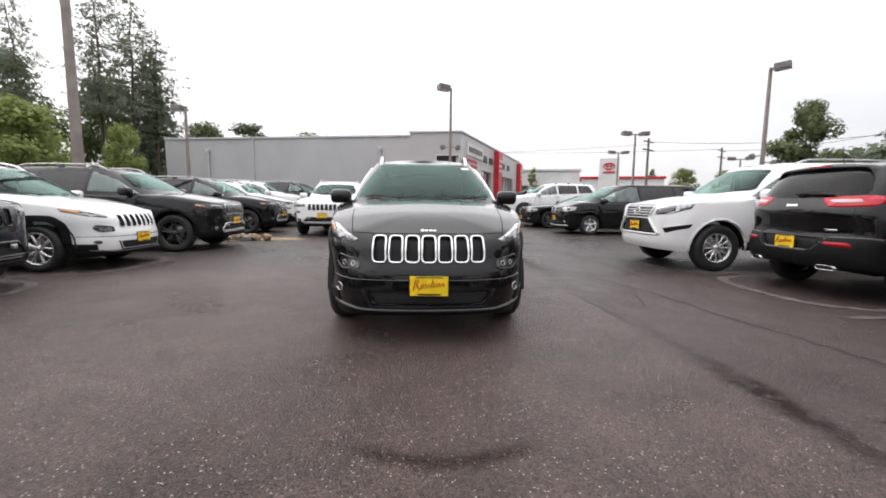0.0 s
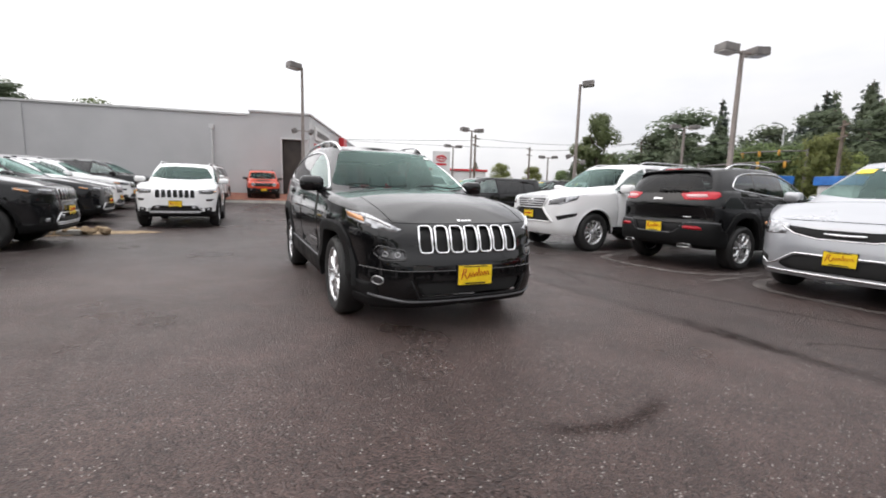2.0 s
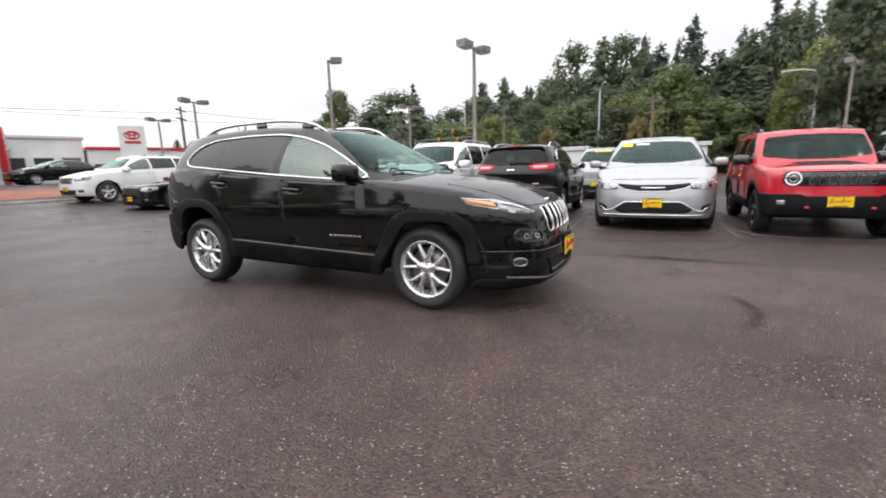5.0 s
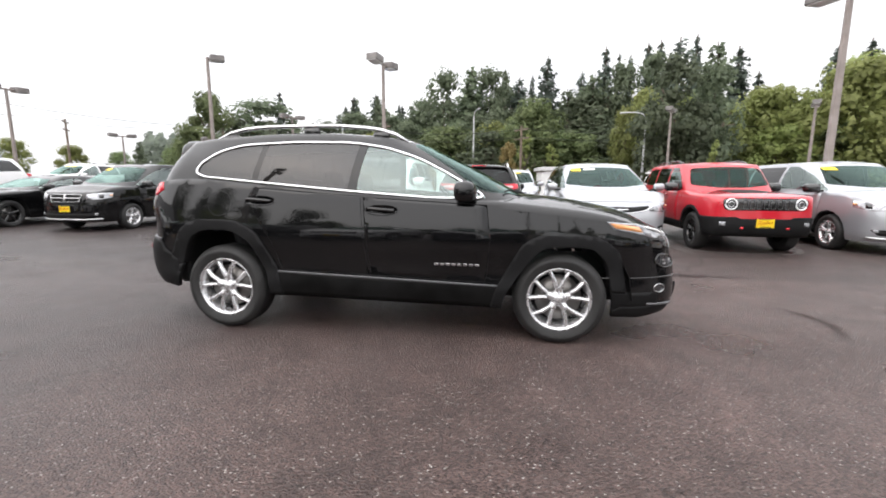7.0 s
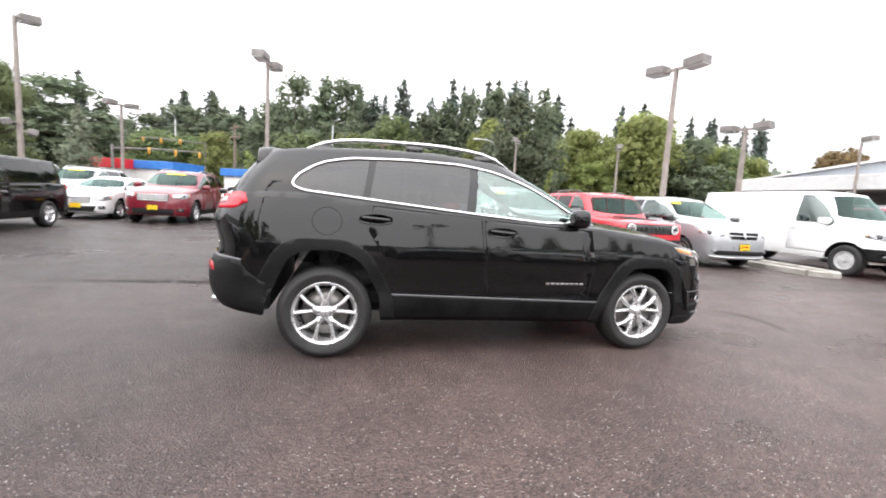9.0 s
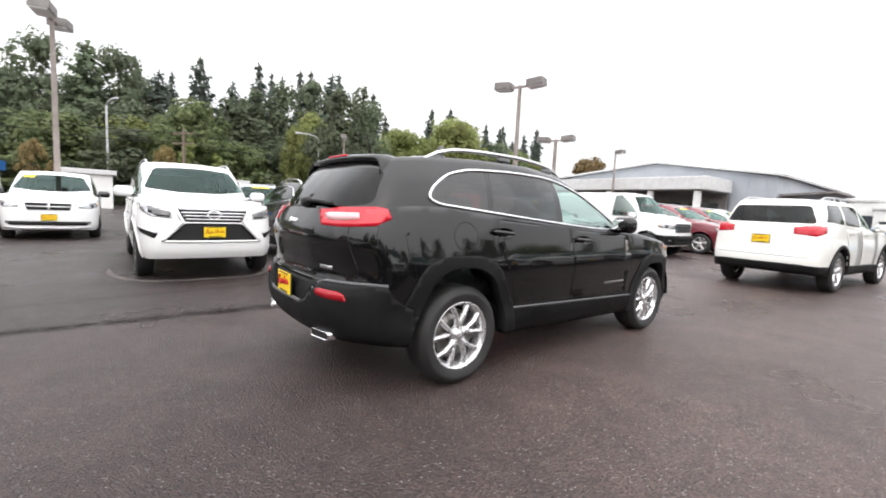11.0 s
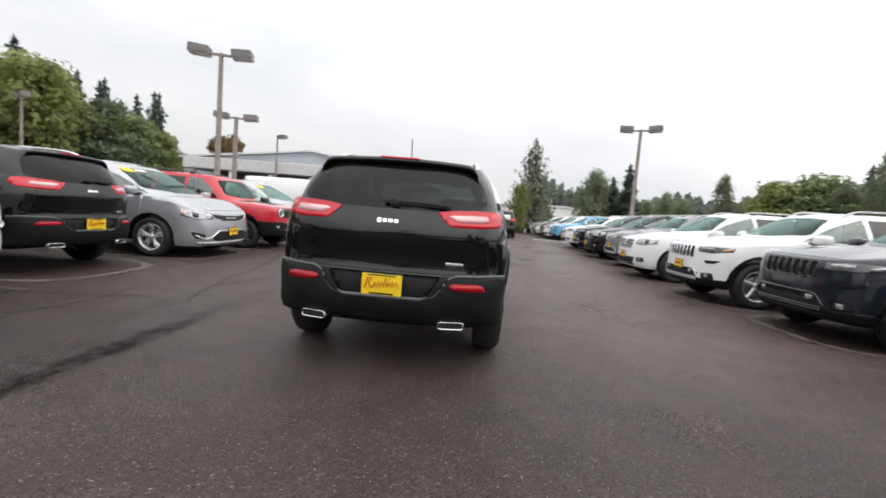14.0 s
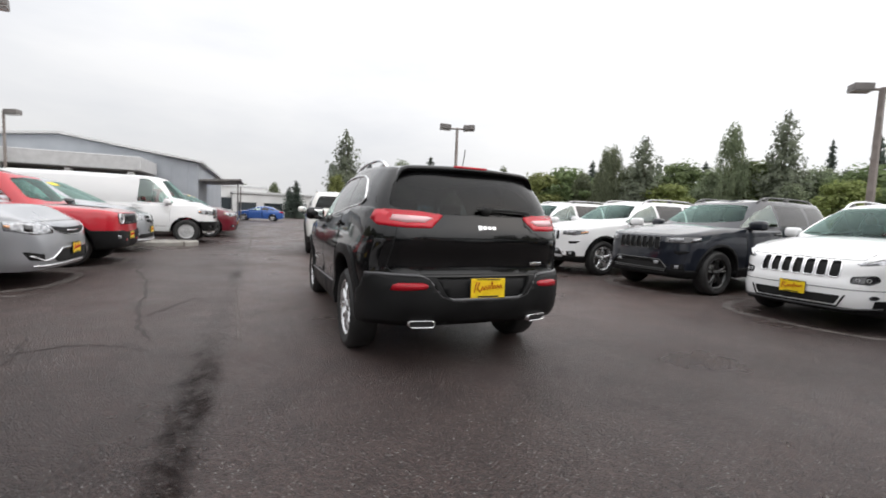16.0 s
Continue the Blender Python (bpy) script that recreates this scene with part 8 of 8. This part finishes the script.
poplar = stand(broadleaf("young_tree", "slender yellow-green columnar tree", 6.5, 1.0, LIME, 12, 26, 80, 0.1, 0.13, 1.5), 43.9, -2.9)
SIZE = {fir_a: (20, 5.6), fir_b: (20, 3.7), fir_c: (18, 7.4), pine_a: (17, 5.4), pine_b: (9.25, 4.3), oak_a: (11, 8.2), oak_b: (15, 9.0), lime_a: (10, 7.6), hazed_a: (8, 7.8), ochre_a: (6, 4.3), poplar: (6.5, 2.1)}


def plant(sources, spots):
    """Copies of the tree models, in turn, at (x, y, height, width)."""
    for k, (x, y, h, w) in enumerate(spots):
        src = sources[k % len(sources)]
        h0, w0 = SIZE[src]
        grow(src, x, y, w / w0, rt.uniform(0, 360), h / h0)


# the wood east of the lot: pointed firs, dark broadleaf trees, lighter trees before them
plant((fir_b, fir_b), [(68.4, -15.8, 22.2, 5.2), (70, -18.1, 21.8, 3.5), (69.6, -19.6, 21.4, 3.5), (65.1, -21, 21.6, 4.9), (64.6, -22.5, 21.8, 4.4), (65.1, -27.4, 22.5, 4.4), (57.5, -29.7, 18.6, 5.3), (60.2, -33.5, 16.1, 4.1), (58.5, -36.5, 13.9, 4.3), (53.1, -37.7, 17, 4.2), (49.9, -39, 16.8, 4.5), (84.8, 32.6, 16.4, 5.3)])
plant((fir_a, fir_c), [(57.7, -6.1, 18.3, 6), (61, -11.9, 15.1, 7.1), (52.6, -20.8, 18.4, 7.9), (49.3, -23.5, 16.8, 7.7), (65.9, -2.6, 17.6, 7), (71.9, -0.4, 20.5, 5.7), (71.8, 3.8, 17.8, 6.7), (85.5, 30.6, 18.2, 5.9)])
plant((fir_b, fir_b), [(88.3, 21.4, 17.5, 4.8), (88.8, 19.2, 17.3, 4.8), (53.5, -50.1, 16.6, 2.9), (53.2, -53.2, 16.3, 3.5), (52.6, -59.2, 16, 3.7), (50.8, -60.6, 16.9, 3.8), (51.5, -54.9, 14.1, 4.1), (75.9, 42.4, 17.8, 4.4), (76.6, 27.9, 16.5, 4.7), (81.8, 20.5, 16.5, 4.1), (82.3, 18, 16.4, 4.1), (55.6, -52, 17.1, 3.6), (53.5, -54.3, 16.9, 4), (45.1, -54, 15.2, 3.5), (78.5, 31.6, 13.8, 4.7)])
plant((fir_a, fir_c), [(86.8, 26.7, 19.2, 7.2), (77.9, 23.6, 17.3, 5.8)])
plant((oak_b, fir_c, oak_b), [(65.2, 9.1, 18.2, 7.9), (63.7, 4.6, 18.7, 9.4), (63.9, 1.5, 18.1, 7.7), (55.2, -10.3, 12.1, 9.5), (51.8, -12.2, 9.8, 8.9), (57.8, 2.9, 10.6, 11.1), (57.8, -5.6, 10.5, 10), (55.7, -20.8, 12.3, 10), (55.4, -24.7, 11.5, 9.9), (51.9, -35.9, 10, 7.7), (54.5, -31.4, 10.5, 8.2), (46.4, -36.9, 10.2, 7.4), (66.8, 11.7, 13.5, 8.3), (63.9, -1.4, 12.7, 9.4), (50, 31.6, 10.9, 12.4), (46.9, 32.8, 8.2, 6.6), (53.7, 28.8, 9.7, 7.1), (60.9, 27.1, 9.5, 8.9), (66.1, 17.3, 11.7, 10), (66.7, 22.8, 12.4, 9.1)])
plant((lime_a,), [(45.9, -15.5, 10.8, 5.4), (44.4, -13.3, 8.9, 3.8), (44.6, -26.6, 10.6, 7.3), (44.6, -24.3, 9, 5.7), (44.6, -30.7, 10.2, 6.7), (38.4, -30.9, 11.5, 8.5), (41.7, -27.7, 8.2, 5.8), (42.4, -32.2, 10, 5.8), (46.2, -27.5, 10.8, 6), (42.9, -35.1, 12.3, 10.3), (43.7, -31, 9.4, 7), (39.4, -38.8, 9.7, 5.3), (46.1, 14.7, 6.8, 4.8), (42.4, -33.5, 12.4, 10.2)])
plant((oak_a, oak_b, oak_a, lime_a), [(50.9, -2.4, 8.5, 7.6), (48.3, -20.8, 8.8, 8.1), (48.4, -17.4, 7.3, 6.4), (46, -23.6, 7.8, 7.7), (53.5, 6.3, 8.6, 9.7), (49.5, -13.4, 7.8, 7.2), (50.7, -6.5, 7.7, 7.5), (41.2, -26.6, 6.6, 6.3), (39.4, -29.6, 6.8, 6), (49.9, 1.6, 7.4, 7.6), (49.3, -9, 7.2, 7.3), (39.3, -41.5, 9.4, 6.3), (46.8, -30.2, 9, 6.4), (42.6, -38.4, 10, 7.7), (46.3, -23.6, 7.8, 6.9), (48.2, -19.9, 7, 6.6), (42, -49.8, 9.2, 5.4), (37.2, -36.6, 9.8, 6.9), (37.9, -41.7, 9.1, 5.9), (37.5, -44.7, 8, 5.3), (48.1, 21.5, 6.7, 6.6), (56.9, 12.5, 9.5, 6.6), (49.1, 18.6, 6.5, 5.6)])
plant((oak_b, fir_c), [(38.8, -15.9, 12.5, 6.6), (56.0, -8.6, 13.6, 7.5), (39.3, -19.3, 11.8, 5.2), (55.2, -11.8, 15.1, 7.5), (54.3, -14.9, 15.8, 7), (51.8, -4.1, 10.0, 6.5), (53.0, -18.5, 16.6, 7)])
plant((poplar,), [(45.7, -5.8, 5.6, 2.2), (32.6, -16.9, 4.7, 1), (42.5, 10.8, 5.1, 1.9)])
# a closed wood behind
plant((oak_b, fir_c, fir_a), [(72 + 4 * math.sin(k * 1.7), 26 - 4.4 * k, 14.5 + 2.2 * math.sin(k * 2.3) - 0.08 * abs(k - 8) ** 1.5, 9.5) for k in range(24)])
plant((oak_a, oak_b, lime_a), [(58 + 2 * math.sin(k * 2.1), 10 - 4.6 * k, 8.6 + 1.2 * math.sin(k * 1.3), 8.0) for k in range(14)])
plant((ochre_a,), [(44, -1.2, 5.6, 2.2), (43, 7.5, 5.0, 2.2), (49, 20, 4.5, 4), (46, -45.5, 9, 6), (36, -56.2, 10, 7), (31, -58, 8, 6), (42, -50, 8.5, 5)])
# west of the lot: a low broken belt of trees with a few taller ones, most in leaves paled for haze
plant((hazed_a, oak_a), [(-27.5, -43.5, 8.3, 4.6), (-32.9, -37.8, 7.5, 8.3), (-36.3, -30.6, 8.1, 9.3), (-41.1, -28.1, 8, 7.4), (-39.6, -23.3, 7.4, 8.3), (-41.4, -20.4, 7.5, 9), (-41.6, -15.9, 6.9, 8.5), (-40.9, -12.5, 6.2, 6.5), (-32.9, -31.1, 9.7, 4.3)])
plant((hazed_a, pine_b), [(-31.4, -28.4, 9.4, 4.3), (-33.3, -26.4, 9.9, 5.3), (-36.9, -20.1, 10.8, 5.0), (-38.8, -17, 11.2, 4.6)])
plant((fir_b,), [(-17.5, -43.7, 8.4, 2.9), (-16.6, -46.1, 7.2, 2.7), (-3.4, -60.7, 5.6, 2.5), (-2.7, -64.8, 4.8, 2.2), (-54.6, -21.1, 11.2, 1.8), (-54.2, -17, 10.8, 2.2), (-52.1, -33.4, 9.8, 3), (-42.7, -43.9, 10.2, 2.9)])
plant((lime_a,), [(-4.77, -33.75, 4.3, 2.1)])
plant((hazed_a, lime_a), [(-20.2, -40.4, 5.5, 4.9), (-29.3, -37.7, 6.5, 6.5), (-33.1, -34.9, 7.2, 6.7), (-34, -24.1, 4.9, 5.9), (-37.3, -15.5, 5.1, 6.3), (-36.9, -11.8, 4.7, 4.4)])
plant((hazed_a, oak_a, hazed_a), [(-44 - 2 * math.sin(k * 1.9), -10 + 4.2 * k, 6.2 + 1.2 * math.sin(k * 2.7), 7.0) for k in range(8)])
plant((hazed_a,), [(-24.0, -44.5, 5.2, 6), (-21, -47, 5.0, 6), (-30, -42, 6.0, 6), (-26, -52, 5.5, 7), (-9.5, -49, 4.2, 4), (-1.0, -80, 6.5, 5), (4.0, -84, 6.0, 5), (24, -62, 8.0, 6)])
# north of the lot
plant((pine_a,), [(-21.05, 28.6, 15.9, 5.2), (-26.0, 25.0, 13.6, 4.6), (-20.6, 30.6, 13.6, 5.0), (-32, 27, 16, 5), (-27.8, 22.6, 14.5, 4.6), (-34, 28, 17, 5)])
plant((oak_b, oak_a), [(-31, 30, 10.8, 6.6), (-27, 35, 10.5, 6.3), (-36, 24, 10.5, 6.3), (-20.5, 38, 7.5, 4.5), (-17.5, 42, 8, 6), (-13, 48, 8, 6), (-40, 20, 11, 7), (-44, 19, 9, 6.6)])
plant((lime_a,), [(-28.5, 25, 7.2, 5.5), (-31, 21.5, 7.2, 5.5), (-19.0, 24.0, 5.1, 2.5), (-18.9, 16.6, 5.3, 4.4), (42, 60, 5.5, 4.2), (46, 56, 5, 4)])
plant((fir_c,), [(-11.5, 52, 8.5, 4), (-2.5, 58, 8.1, 4), (38, 62, 5.8, 2.8), (44, 44, 5.4, 2.6)])
plant((oak_a, pine_b), [(50, 53, 4.6, 3.5), (47, 33, 8.5, 3.6), (46, 39, 5.5, 4.2), (36, 22.0, 7, 2.8), (42, 36, 5.7, 4.3), (-21.5, 32, 12.5, 4.8), (54, 48, 5.5, 4)])
plant((poplar,), [(19.5, 66.0, 5.9, 1.9), (50, -22, 5.9, 1.9), (47, -16, 4.6, 1.5)])


# ---- wooded ridges at the horizon ----
def ridge(arc, dist, low, high, label, seed, n=12000, size=0.85):
    """A far belt of woodland on rising ground, as leaf clumps in pointed and rounded crowns; arc: two bearings in degrees from +x."""
    rng = np.random.default_rng(seed)
    a = np.radians(rng.uniform(*arc, n))
    crown = np.floor(np.degrees(a) / 1.15)
    top = low + (high - low) * (0.5 + 0.5 * np.sin(np.degrees(a) * 0.11 + seed)) + 2.6 * np.sin(crown * 12.9898 + seed) ** 2
    u = rng.uniform(0, 1, n) ** 0.7
    within = np.degrees(a) / 1.15 - crown - 0.5
    z = u * top * (1 - 0.22 * (2 * within) ** 2)
    d = dist + rng.normal(size=n) * 4 - 3 * (1 - u)
    c = np.stack([np.cos(a) * d, np.sin(a) * d, z], 1)
    nn = np.stack([-np.cos(a), -np.sin(a), np.full(n, 0.6)], 1) + rng.normal(size=(n, 3)) * 0.4
    nn /= np.linalg.norm(nn, axis=1)[:, None]
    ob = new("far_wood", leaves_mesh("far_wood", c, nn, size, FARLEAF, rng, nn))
    return tagged(ob, label, "woodland", kind="stuff")


# distance haze is put into this pale leaf colour
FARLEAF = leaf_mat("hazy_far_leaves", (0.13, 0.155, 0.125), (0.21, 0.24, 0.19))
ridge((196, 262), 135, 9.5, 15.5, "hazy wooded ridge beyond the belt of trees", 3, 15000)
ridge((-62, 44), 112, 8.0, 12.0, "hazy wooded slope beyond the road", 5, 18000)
